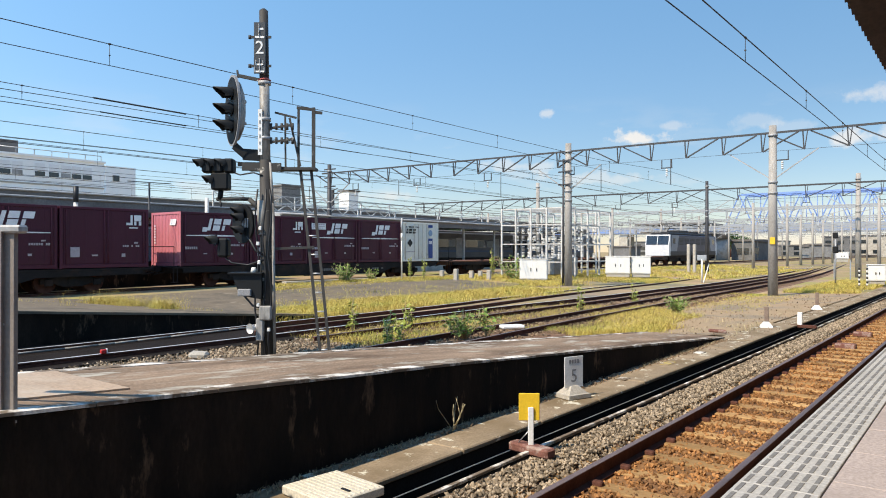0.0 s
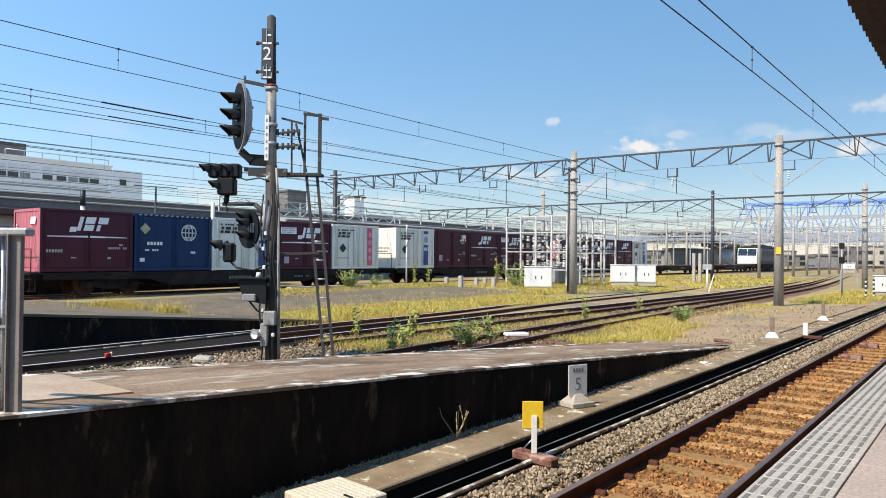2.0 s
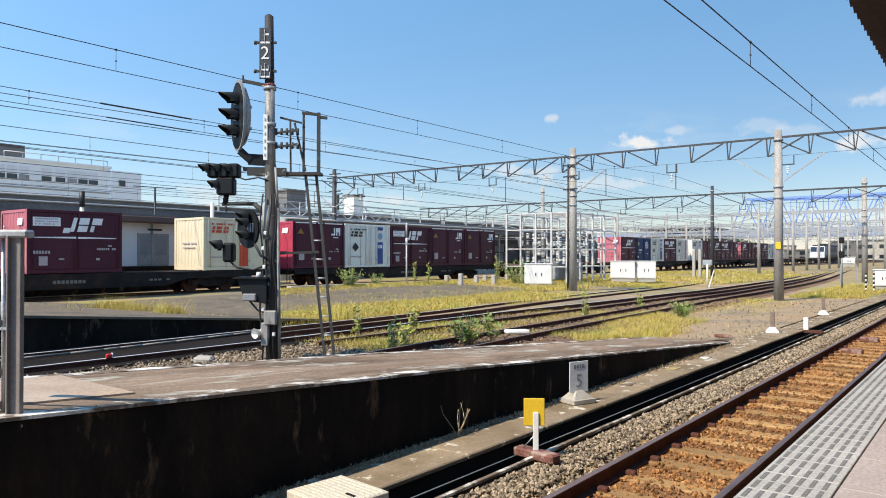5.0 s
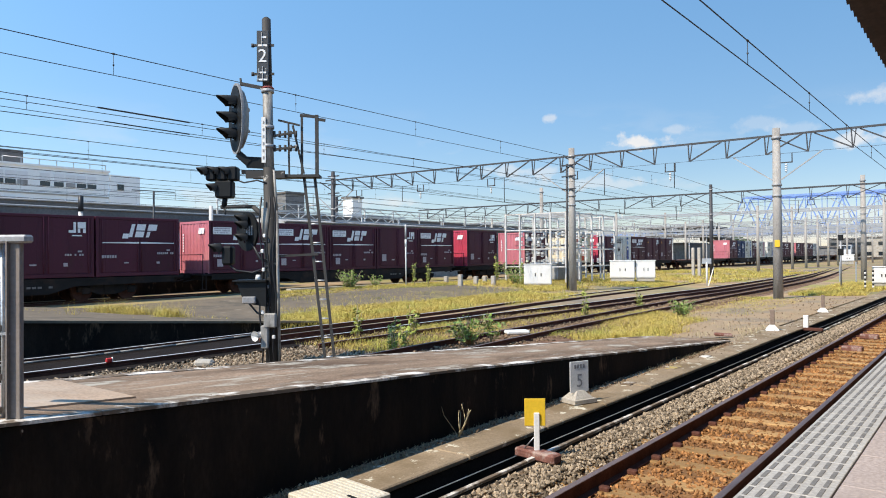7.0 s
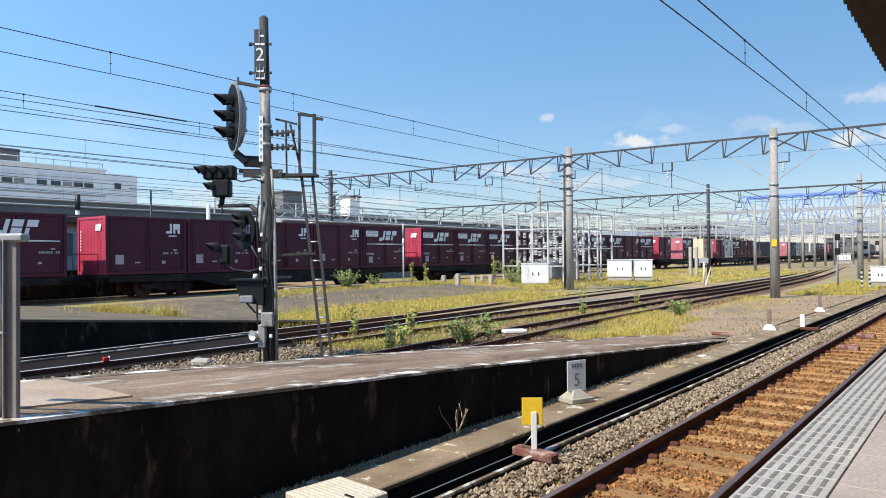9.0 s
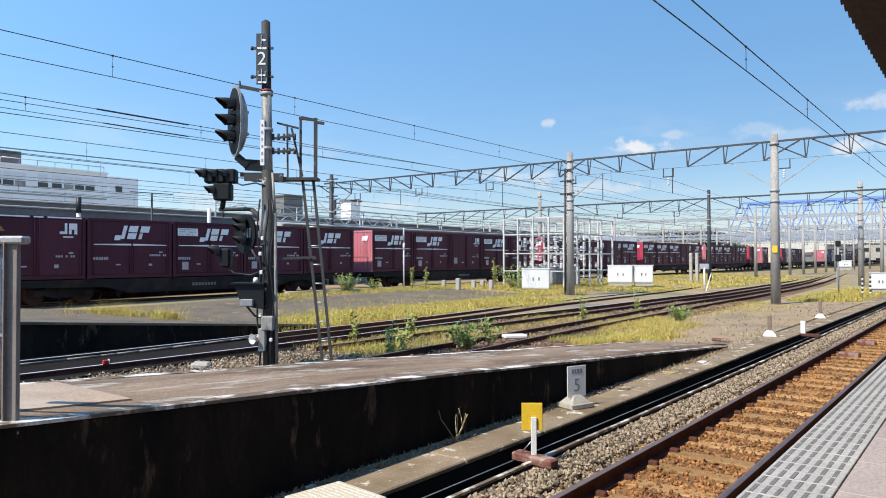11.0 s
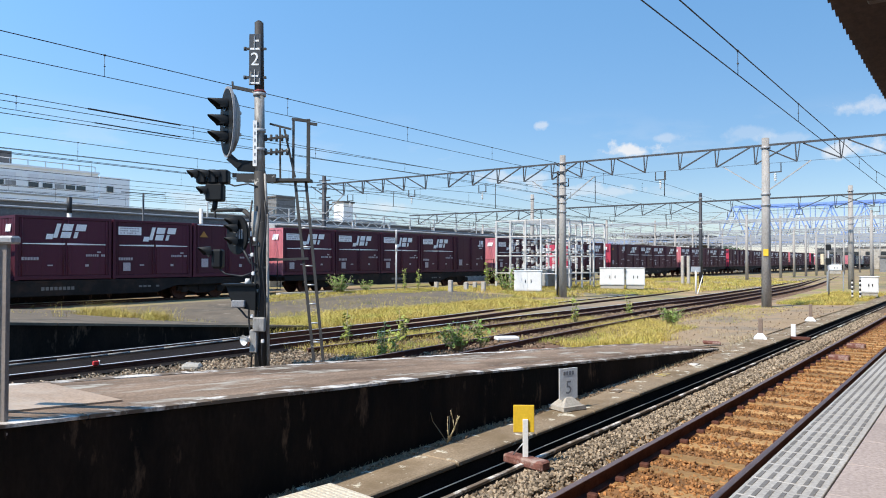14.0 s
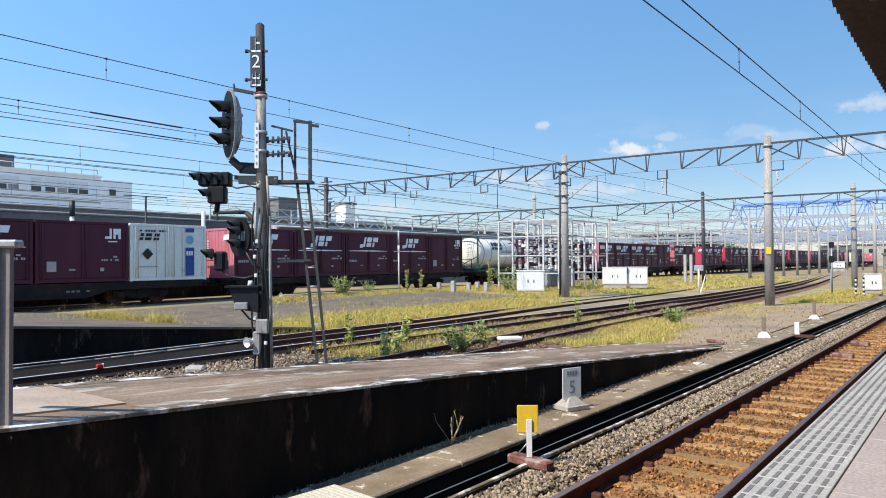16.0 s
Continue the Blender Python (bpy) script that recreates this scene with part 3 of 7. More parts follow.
# our platform: slab, slotted edge strip, pavers
plat = thing("platform", "station platform with slotted concrete edge and pinkish pavers", "platform")
plat["kind"] = "structure"
part("slab", MB().box(-0.86, 8.0, -8, 90, -0.3, 0.88), M["slab_side"], plat)
for i, y in enumerate(frange(-5.5, 42, 0.305)):
    part("edge_block", MB().box(-0.90, -0.572, y + 0.003, y + 0.302, 0.80, 0.92, 0.003), M["strip"], plat)
part("edge_run", MB().box(-0.90, -0.572, 42.2, 90, 0.80, 0.918, 0.003), M["strip"], plat)
slots = MB()
for y in frange(-5.5, 42, 0.1525):
    for c in range(6):
        x = -0.872 + c * 0.052
        slots.box(x - 0.0095, x + 0.0095, y + 0.012, y + 0.136, 0.915, 0.9225)
part("slot", slots, M["slot"], plat, kind="stuff")
for y in frange(-6.0, 30, 0.6):
    for x in (-0.568, 0.036, 0.64):
        part("paver", MB().box(x + 0.003, x + 0.599, y + 0.003, y + 0.597, 0.86, 0.9185, 0.004), M["paver"], plat)
part("paving", MB().box(-0.568, 8, 30.7, 90, 0.86, 0.918), M["paver"], plat)
part("paving_back", MB().box(1.245, 8, -8, 30.6, 0.86, 0.918), M["paver"], plat)

# canopy over the platform
roof = MB()
n_w = 620
vs, fs = [], []
for i in range(n_w + 1):
    y = -10 + i * 0.095
    z = 3.99 + (0.045 if i % 2 else -0.02)
    vs += [(-0.93, y, z), (9.0, y, z + 0.5), (-0.93, y, z + 0.015), (9.0, y, z + 0.515)]
for i in range(n_w):
    a = 4 * i
    fs += [(a, a + 4, a + 5, a + 1), (a + 2, a + 3, a + 7, a + 6), (a, a + 2, a + 6, a + 4)]
roof.add(vs, fs)
can = thing("canopy", "brown corrugated steel canopy over the platform", "canopy")
can["kind"] = "structure"
part("roof_sheet", roof, M["canopy"], can)
for y in frange(-8, 46, 2.7):
    part("rafter", MB().box(-0.6, 9, y, y + 0.1, 3.72, 3.95, 0.01), M["canopy"], can)
part("purlin", MB().box(-0.5, -0.42, -9, 48, 3.84, 3.965, 0.01), M["canopy"], can)
for y in (-6, 12, 24, 36):
    part("post", MB().box(2.4, 2.6, y, y + 0.2, 0.92, 3.75, 0.01), M["canopy"], can)
back = MB().box(9.0, 9.2, -10, 90, -0.2, 5)
solid("wall_back", back, M["panel_white"], "plain station wall behind the platform", "wall", kind="structure")

# ---- tracks ----
def rail_parts(parent, path, head="rail_steel"):
    side = [(-0.062, 0), (0.062, 0), (0.062, 0.012), (0.010, 0.03), (0.008, 0.11), (0.030, 0.122), (0.0315, 0.149), (-0.0315, 0.149), (-0.030, 0.122), (-0.008, 0.11), (-0.010, 0.03), (-0.062, 0.012)]
    top = [(-0.0315, 0.1485), (0.0315, 0.1485), (0.028, 0.153), (-0.028, 0.153)]
    path = [(x, y, z - 0.153) for x, y, z in path]
    r = part("rail", MB().sweep(path, side), M["rail_rust"], parent)
    part("rail_head", MB().sweep(path, top), M[head], r, "polished steel rail head")
    return r


def smooth_path(pts, z, n=6):
    """A gentle curve through plan points."""
    out = []
    for i in range(len(pts) - 1):
        p0, p1, p2, p3 = (Vector(pts[max(0, min(len(pts) - 1, k))]) for k in (i - 1, i, i + 1, i + 2))
        for j in range(n):
            t = j / n
            q = 0.5 * (2 * p1 + (p2 - p0) * t + (2 * p0 - 5 * p1 + 4 * p2 - p3) * t * t + (3 * p1 - p0 - 3 * p2 + p3) * t ** 3)
            out.append((q.x, q.y, z))
    out.append((*pts[-1], z))
    return out


t1 = thing("platform_track", "narrow-gauge track with rust-stained sleepers and ballast", "track")
t1["kind"] = "structure"
for x in (-1.80, -2.885):
    rail_parts(t1, [(x, y, 0) for y in [-6, 5, 20, 40, 70, 110, 160]])
sl = MB().box(-3.30, -1.35, -0.105, 0.105, -0.27, -0.142, 0.012).mesh("sleeper")
sl.materials.append(M["sleeper"])
clip = MB().box(-0.05, 0.05, -0.035, 0.035, 0, 0.05, 0.012).mesh("rail_clip")
clip.materials.append(M["rail_rust"])
for i, y in enumerate(frange(-5.1, 62, 0.61)):
    o = new("sleeper", sl)
    o.parent, o.matrix_basis = t1, pose(0.02 * math.sin(i * 3.1), y, 0.004 * math.sin(i * 1.9), 0, 0, 0.6 * math.sin(i * 2.7))
    if y < 34:
        for x in (-1.70, -1.90, -2.785, -2.985):
            c = new("rail_clip", clip)
            c.parent, c.matrix_basis = t1, pose(x, y, -0.148)
part("sleeper_far", MB().box(-3.2, -1.45, 62.5, 160, -0.2, -0.15), M["sleeper"], t1)

for y, x in ((17.6, -2.5), (20.4, -2.52)):
    mb = MB().box(-0.2, 0.2, -0.13, 0.13, -0.02, 0.1, 0.02)
    solid("track_transponder", mb, M["rust_block"], "weathered flat box between the rails", "track box", pose(x, y, -0.14), "boxes between the rails")

loop = thing("loop_track", "rusty loop line with turnout in the yard", "track")
loop["kind"] = "structure"
LINES = [
    [(-14.6, -8), (-14.5, 5), (-14.6, 8), (-14.8, 12), (-15.1, 19), (-15.85, 26), (-16.4, 35), (-17.0, 45), (-19.2, 66), (-24.1, 110)],
    [(-13.7, 10.5), (-13.8, 12), (-14.05, 19), (-14.75, 26), (-15.3, 35), (-15.9, 45), (-18.1, 66), (-23.0, 110)],
    [(-12.9, -8), (-12.75, 5), (-12.75, 10.4), (-12.98, 16), (-13.1, 20.6), (-12.95, 27), (-13.1, 35), (-13.2, 45), (-15.6, 80), (-24, 150)],
    [(-11.65, 10.5), (-11.7, 12), (-11.75, 20), (-11.8, 27), (-12.0, 35), (-12.1, 45), (-14.45, 80), (-22.8, 150)],
    [(-9.1, 6), (-9.65, 10.5), (-9.95, 15.4), (-10.15, 20), (-10.55, 26.6), (-10.9, 35), (-11.1, 43), (-12.9, 70), (-21.6, 150)],
    [(-8.0, 6), (-8.6, 12), (-8.98, 17), (-9.35, 24), (-9.85, 35), (-10.1, 43), (-11.8, 70), (-20.4, 150)],
]
for pts in LINES:
    rail_parts(loop, smooth_path([(x, y) for x, y in pts], 0.10), "rail_bright" if pts[0][1] < 0 else "rail_steel")
so = MB().box(-1.05, 1.05, -0.10, 0.10, -0.14, -0.03, 0.01).mesh("sleeper")
so.materials.append(M["sleeper_old"])
def along(pts, y):
    for (xa, ya), (xb, yb) in zip(pts, pts[1:]):
        if ya <= y <= yb:
            return xa + (xb - xa) * (y - ya) / (yb - ya)
    return None
for a, b in ((0, 2), (0, 1), (2, 3), (4, 5)):
    for y in (frange(2.0, 10.4, 0.65) if b == 2 else frange(11.0, 66, 0.65)):
        xa, xb = along(LINES[a], y), along(LINES[b], y)
        if xa is None or xb is None:
            continue
        o = new("sleeper", so)
        o.parent, o.matrix_basis = loop, pose((xa + xb) / 2, y, 0.0)
bed2 = MB()
for a, b in ((0, 1), (2, 3), (4, 5)):
    path = smooth_path([((along(LINES[a], y) + along(LINES[b], y)) / 2, y) for y in (10.6, 14, 20, 30, 45, 66, 100)], -0.04 - 0.004 * a, 3)
    bed2.sweep(path, [(-1.45, -0.08), (1.45, -0.08), (1.15, 0.0), (-1.15, 0.0)])
# dark sheet puts the shade between the rails into the bed colour
part("ballast_bed", MB().grid([-15.56, -14, -12.3], [-10, -4, 0, 4, 8, 11], lambda x, y: 0.004), M["ballast_dark"], loop, "ballast between the loop rails, coloured dark for shade")
left_bed = MB().grid([-12.3, -10, -8.5, -6.4], [-10, -4, 0, 4, 8, 11], lambda x, y: -0.035)
part("ballast_bed", bed2, surface("rust_brown_ballast", (0.18, 0.105, 0.07), 0.95, 0, 0.3, 1.2, 24, 0.8, second=(0.30, 0.205, 0.14), second_at=(0.48, 0.66), second_scale=0.7, fine_spread=1.0), loop, "rust-brown dusty ballast bed")
part("ballast_bed", left_bed, M["ballast"], loop, "grey ballast beside the loop line")

# bar added beside the far loop rail to draw its pale highlight
pipe = MB()
pp = smooth_path([(-14.42, -8), (-14.32, 5), (-14.42, 8), (-14.72, 11)], 0.05, 4)
for a, b in zip(pp, pp[1:]):
    pipe.tube(a, b, 0.02, 8)
solid("trackside_pipe", pipe, M["pole"], "thin pale bar added as the far loop rail's highlight", "pipe")

TZ = 0.28
main = thing("goods_track", "goods line track with raised cable duct beside it", "track")
main["kind"] = "structure"
# near-black bed paints the shadow below the passing wagons
part("ballast_bed", MB().sweep([(-30.2, y, TZ - 0.03 + 0.003 * (y - 14)) for y in (-30, 0, 14, 24)], [(-4.6, -2.0), (4.6, -2.0), (4.5, -0.10), (-3.6, -0.10)]), M["ballast_dark"], main, "ballast of the goods line, coloured dark for the shadow under wagons")
for x in (-29.65, -30.75):
    rail_parts(main, [(x, y, TZ + 0.003 * (y - 14)) for y in (-30, 0, 40, 80, 140, 260, 520)])
part("ballast_bed", MB().sweep([(-30.2, y, TZ - 0.02 + 0.003 * (y - 14)) for y in (-30, 40, 100, 260, 520)], [(-2.9, -2.0), (2.9, -2.0), (1.6, -0.10), (-1.6, -0.10)]), M["ballast"], main)
for x in (-38.0, -39.1, -42.4, -43.5):
    rail_parts(main, [(x, y, 0.3) for y in (-30, 60, 140, 260)])
duct = MB()
for y in frange(23, 60, 2.0):
    duct.box(-27.9, -27.55, y + 0.01, y + 1.99, 0.2, 0.46, 0.01)
solid("cable_duct", duct, M["concrete"], "pale concrete cable duct beside the goods line", "cable duct", kind="structure")
# ---- the goods train ----
C_LEN, C_PITCH, W_PITCH = 3.72, 3.80, 20.465
C_W, C_H = 2.44, 2.50
DECK = 0.98


def quad_x(mb, x, pts, t=0.006):
    """A thin painted shape on a side wall facing +x, from (y, z) points."""
    return mb.prism(pts, 0, x - 0.002, x + t)


def quad_y(mb, y, pts, t=0.006):
    return mb.prism(pts, 1, y - t, y + 0.002)


def rect(y0, y1, z0, z1, s=0.0):
    return [(y0, z0), (y1, z0), (y1 + s, z1), (y0 + s, z1)]


def container_shell(th, mat, end_mat, doors=2, posts=True):
    """Body with recessed side panels, corner posts, rails and a ribbed end."""
    X, L, H = C_W / 2, C_LEN, C_H
    part("body", MB().box(-X + 0.04, X - 0.04, 0.05, L - 0.05, 0.10, H - 0.03), mat, th)
    fr = MB()
    for sx in (-1, 1):
        for y in (0.0, L - 0.12):
            fr.box(min(sx * X, sx * (X - 0.12)), max(sx * X, sx * (X - 0.12)), y, y + 0.12, 0, H, 0.012)
        fr.box(min(sx * X, sx * (X - 0.1)), max(sx * X, sx * (X - 0.1)), 0.1, L - 0.1, 0.02, 0.17, 0.01)
        fr.box(min(sx * X, sx * (X - 0.1)), max(sx * X, sx * (X - 0.1)), 0.1, L - 0.1, H - 0.11, H - 0.005, 0.01)
    for y in (0.0, L - 0.1):
        fr.box(-X + 0.1, X - 0.1, y, y + 0.1, 0.02, 0.17, 0.01)
        fr.box(-X + 0.1, X - 0.1, y, y + 0.1, H - 0.12, H - 0.005, 0.01)
    part("frame", fr, mat, th)
    # door leaves with hinge bars on the visible side
    for k in range(doors):
        w = (L - 0.30) / doors
        y0 = 0.15 + k * w
        d = MB().box(X - 0.05, X - 0.018, y0 + 0.012, y0 + w - 0.012, 0.19, H - 0.13, 0.008)
        for j in range(3):
            yy = y0 + w * (j + 0.5) / 3
            d.box(X - 0.02, X - 0.012, yy - 0.05, yy + 0.05, 0.21, H - 0.16, 0.003)
        leaf = part("door", d, mat, th)
        for yy in (y0 + 0.09, y0 + w - 0.09):
            bar = MB().tube((X + 0.004, yy, 0.16), (X + 0.004, yy, H - 0.10), 0.016, 6)
            bar.box(X - 0.01, X + 0.02, yy - 0.05, yy + 0.05, 0.62, 0.70)
            part("lock_bar", bar, mat, leaf)
    # ribbed end wall
    rib = MB()
    n = 8
    w = (C_W - 0.24) / n
    rib.box(-X + 0.10, X - 0.10, 0.035, 0.06, 0.15, H - 0.10)
    end = part("end_wall", rib, end_mat, th)
    for k in range(n):
        x0 = -X + 0.12 + k * w
        part("rib", MB().prism([(x0 + 0.04, 0.036), (x0 + 0.08, 0.008), (x0 + w - 0.08, 0.008), (x0 + w - 0.04, 0.036)], 2, 0.18, H - 0.13), end_mat, end)
    ep = MB()
    for sx in (-1, 1):
        ep.box(min(sx * (X - 0.004), sx * (X - 0.115)), max(sx * (X - 0.004), sx * (X - 0.115)), -0.006, 0.02, 0.01, H - 0.01)
    ep.box(-X + 0.1, X - 0.1, -0.006, 0.02, 0.02, 0.16)
    ep.box(-X + 0.1, X - 0.1, -0.006, 0.02, H - 0.115, H - 0.008)
    part("end_frame", ep, end_mat, th)
    for sx in (-0.62, 0.62):
        for y in (1.0, 2.15):
            part("fork_pocket", MB().box(sx - 0.2, sx + 0.2, y, y + 0.55, 0.0, 0.1), M["flat_steel"], th)
    return X


def writing_bars(mb, x, y0, y1, z0, z1, n, seed):
    """Unreadable lettering as short bars."""
    r = random.Random(seed)
    w = (y1 - y0) / n
    for k in range(n):
        if r.random() < 0.88:
            quad_x(mb, x, rect(y0 + k * w, y0 + k * w + w * 0.72, z0, z1), 0.004)


def slant_mark(mb, x, y, z, h):
    """The operator's mark, kept as plain slanted blocks."""
    s = h * 0.28
    quad_x(mb, x, rect(y - 0.02, y + 0.42 * h, z - 0.06, z + 0.26 * h, s * 0.3))
    quad_x(mb, x, rect(y + 0.46 * h, y + 0.74 * h, z, z + h, s))
    quad_x(mb, x, rect(y + 0.94 * h, y + 1.62 * h, z, z + 0.44 * h, s * 0.45))
    quad_x(mb, x, rect(y + 1.06 * h, y + 1.76 * h, z + 0.52 * h, z + h, s * 0.45))
    quad_x(mb, x, rect(y + 1.84 * h, y + 2.10 * h, z, z + 0.44 * h, s * 0.45))
    quad_x(mb, x, rect(y + 1.98 * h, y + 2.70 * h, z + 0.52 * h, z + h, s * 0.45))


def short_mark(mb, x, y, z, h):
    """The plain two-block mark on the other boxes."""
    quad_x(mb, x, rect(y, y + 0.66 * h, z, z + 0.24 * h))
    quad_x(mb, x, rect(y + 0.44 * h, y + 0.66 * h, z + 0.24 * h, z + h))
    quad_x(mb, x, rect(y + 0.82 * h, y + 1.56 * h, z + 0.42 * h, z + h))
    quad_x(mb, x, rect(y + 0.82 * h, y + 1.05 * h, z, z + 0.40 * h))
    quad_x(mb, x, rect(y + 1.30 * h, y + 1.56 * h, z, z + 0.40 * h))
    quad_x(mb, x, rect(y + 0.3 * h, y + 1.2 * h, z - 0.32 * h, z - 0.2 * h))


def end_marks(th, k):
    mb = MB()
    quad_y(mb, -0.004, [(0.35, C_H - 0.62), (0.80, C_H - 0.62), (0.88, C_H - 0.34), (0.43, C_H - 0.34)], 0.012)
    writing = MB()
    for j in range(7):
        quad_y(writing, -0.004, rect(-0.93, -0.86, 1.05 + j * 0.13, 1.13 + j * 0.13), 0.012)
    m = M["mark"]
    part("end_mark", mb, m, th)
    if k:
        part("end_lettering", writing, m, th, kind="stuff")


def box_container(kind, end):
    """A maroon twelve-foot box; kind: mark_box, mark, short or warn."""
    th = thing("container", {"mark_box": "maroon steel freight container with slanted white mark and label panel", "mark": "maroon steel freight container with slanted white mark and stripe",
                             "short": "plain maroon freight container with small white mark", "warn": "maroon freight container with yellow warning triangle and white top line"}[kind],
               "container", group="containers on the goods train")
    X = container_shell(th, M["maroon"], M[end])
    xs = X + 0.022
    if kind in ("mark_box", "mark"):
        mb = MB()
        slant_mark(mb, xs, 1.32 if kind == "mark_box" else 1.10, 1.66, 0.56)
        part("company_mark", mb, M["mark"], th)
        st = MB()
        quad_x(st, xs, [(0.25, 1.40), (1.82, 1.385), (1.82, 1.46), (0.25, 1.43)])
        quad_x(st, xs, [(1.90, 1.385), (3.45, 1.40), (3.45, 1.43), (1.90, 1.46)])
        part("stripe", st, M["mark"], th)
        if kind == "mark_box":
            bx = MB()
            quad_x(bx, xs, rect(0.20, 1.22, 1.86, 2.20))
            panel = part("label_panel", bx, M["mark"], th)
            lines = MB()
            for z in (1.93, 2.03, 2.13):
                writing_bars(lines, xs + 0.006, 0.28, 1.14, z - 0.02, z + 0.03, 12, int(z * 100))
            part("panel_lettering", lines, M["mark_faint"], panel, kind="stuff")
        w = MB()
        writing_bars(w, xs, 0.22, 0.86, 0.78, 0.90, 6, 3)
        writing_bars(w, xs, 2.65, 3.45, 0.93, 1.02, 9, 4)
        quad_x(w, xs, rect(3.1, 3.26, 1.08, 1.14))
        quad_x(w, xs, rect(1.16, 1.36, 0.55, 0.60))
        quad_x(w, xs, rect(2.62, 2.76, 0.52, 0.61))
        part("lettering", w, M["mark_faint"], th, kind="stuff")
        if kind == "mark_box":
            pl = MB()
            quad_x(pl, xs, rect(0.42, 0.74, 0.33, 0.68))
            part("data_plate", pl, M["mark_faint"], th)
    else:
        mb = MB()
        short_mark(mb, xs, 2.70, 1.80, 0.43)
        part("company_mark", mb, M["mark"], th)
        w = MB()
        writing_bars(w, xs, 2.55, 3.4, 0.88, 0.96, 9, 5)
        quad_x(w, xs, rect(3.05, 3.22, 1.02, 1.09))
        quad_x(w, xs, rect(1.25, 1.5, 0.50, 0.56))
        quad_x(w, xs, rect(2.50, 2.66, 0.46, 0.60))
        part("lettering", w, M["mark_faint"], th, kind="stuff")
        pl = MB()
        quad_x(pl, xs, rect(0.40, 0.76, 0.46, 0.86))
        part("data_plate", pl, M["mark_faint"], th)
        if kind == "warn":
            tr = MB()
            quad_x(tr, xs, [(0.30, 1.86), (0.74, 1.86), (0.52, 2.14)])
            part("warning_triangle", tr, surface("worn_amber_paint", (0.34, 0.15, 0.03), 0.6, 0, 0.3, 3, 40, 0), th, "worn amber warning triangle")
            ln = MB()
            quad_x(ln, X + 0.004, rect(0.2, 1.6, H_TOP - 0.085, H_TOP - 0.03))
            quad_x(ln, X + 0.004, rect(1.75, 2.1, H_TOP - 0.085, H_TOP - 0.03))
            quad_x(ln, X + 0.004, rect(2.25, 3.55, H_TOP - 0.085, H_TOP - 0.03))
            part("top_line", ln, M["mark"], th)
    end_marks(th, end != "maroon")
    return th


H_TOP = C_H


def pale_container(kind):
    cream = kind == "cream"
    body = M["cream_body"] if cream else M["white_body"]
    names = {"blue_band": "white refrigerated container with blue band and black diamond", "pink_band": "white container with pink lettered band and black diamond", "cream": "cream container with red band"}
    th = thing("container", names[kind], "container", group="containers on the goods train")
    X = container_shell(th, body, body, 2)
    xs = X + 0.022
    d = MB()
    quad_x(d, xs, [(0.52, 1.18), (0.78, 1.44), (1.04, 1.18), (0.78, 0.92)])
    part("diamond_mark", d, M["black"], th, "black diamond mark")
    n = MB()
    for a, b in ((0.40, 0.56), (0.64, 0.94), (1.04, 1.30)):
        quad_x(n, xs, rect(a, b, 1.78, 1.90, 0.03))
        quad_x(n, xs, rect(a + 0.05, b + 0.03, 1.95, 2.08, 0.03))
    writing_bars(n, xs, 0.42, 1.7, 2.15, 2.23, 10, 8)
    part("company_mark", n, M["black"] if not cream else M["band_red"], th)
    band = MB()
    col = M["band_blue"] if kind == "blue_band" else M["band_pink"] if kind == "pink_band" else M["band_red"]
    if kind == "blue_band":
        quad_x(band, xs, rect(2.62, 3.06, 0.20, 1.48))
        b = part("band", band, col, th, "blue band")
        part("top_band", quad_x(MB(), xs, rect(2.62, 3.06, 2.18, 2.36)), col, th, "short blue band")
        c = MB()
        c.tube((xs, 2.84, 1.83), (xs + 0.006, 2.84, 1.83), 0.2, 20)
        part("round_mark", c, surface("pale_blue_mark", (0.22, 0.34, 0.5), 0.5), th)
        w = MB()
        writing_bars(w, xs + 0.006, 2.66, 3.02, 1.12, 1.32, 3, 9)
        part("band_lettering", w, M["mark"], b, kind="stuff")
    elif kind == "pink_band":
        quad_x(band, xs, rect(2.75, 3.12, 0.20, 2.36))
        b = part("band", band, col, th, "pink lettered band")
        w = MB()
        for k in range(4):
            quad_x(w, xs + 0.006, rect(2.82, 3.05, 0.5 + k * 0.45, 0.75 + k * 0.45))
        part("band_lettering", w, surface("pale_pink_mark", (0.7, 0.3, 0.36), 0.5), b, kind="stuff")
    else:
        quad_x(band, xs, rect(1.95, 2.45, 0.20, 1.55))
        b = part("band", band, col, th, "red band")
        part("top_band", quad_x(MB(), xs, rect(1.95, 2.45, 2.2, 2.36)), col, th, "short red band")
        c = MB()
        c.tube((xs, 2.2, 1.9), (xs + 0.006, 2.2, 1.9), 0.2, 20)
        part("round_mark", c, M["tank_green"], th)
        w = MB()
        writing_bars(w, xs + 0.006, 2.0, 2.4, 1.2, 1.4, 3, 9)
        part("band_lettering", w, M["mark"], b, kind="stuff")
    w = MB()
    writing_bars(w, xs, 0.4, 1.3, 0.60, 0.66, 10, 12)
    writing_bars(w, xs, 2.5, 2.6, 0.40, 0.46, 2, 13)
    part("lettering", w, M["mark_faint"], th, kind="stuff")
    rod = MB()
    for y in (0.35, 1.2, 1.62, 2.05, 2.45):
        rod.tube((X + 0.02, y, 0.14), (X + 0.02, y, C_H - 0.1), 0.014, 6)
    part("lock_rod", rod, surface("worn_rod_" + kind, (0.4, 0.34, 0.28), 0.6), th)
    rust = MB()
    for y in (0.3, 1.5, 2.4, 3.3):
        rust.box(-X + 0.03, X - 0.005, y, y + 0.22, 0.0, 0.06)
    part("floor_bearer", rust, M["rust_deck"], th)
    e = MB()
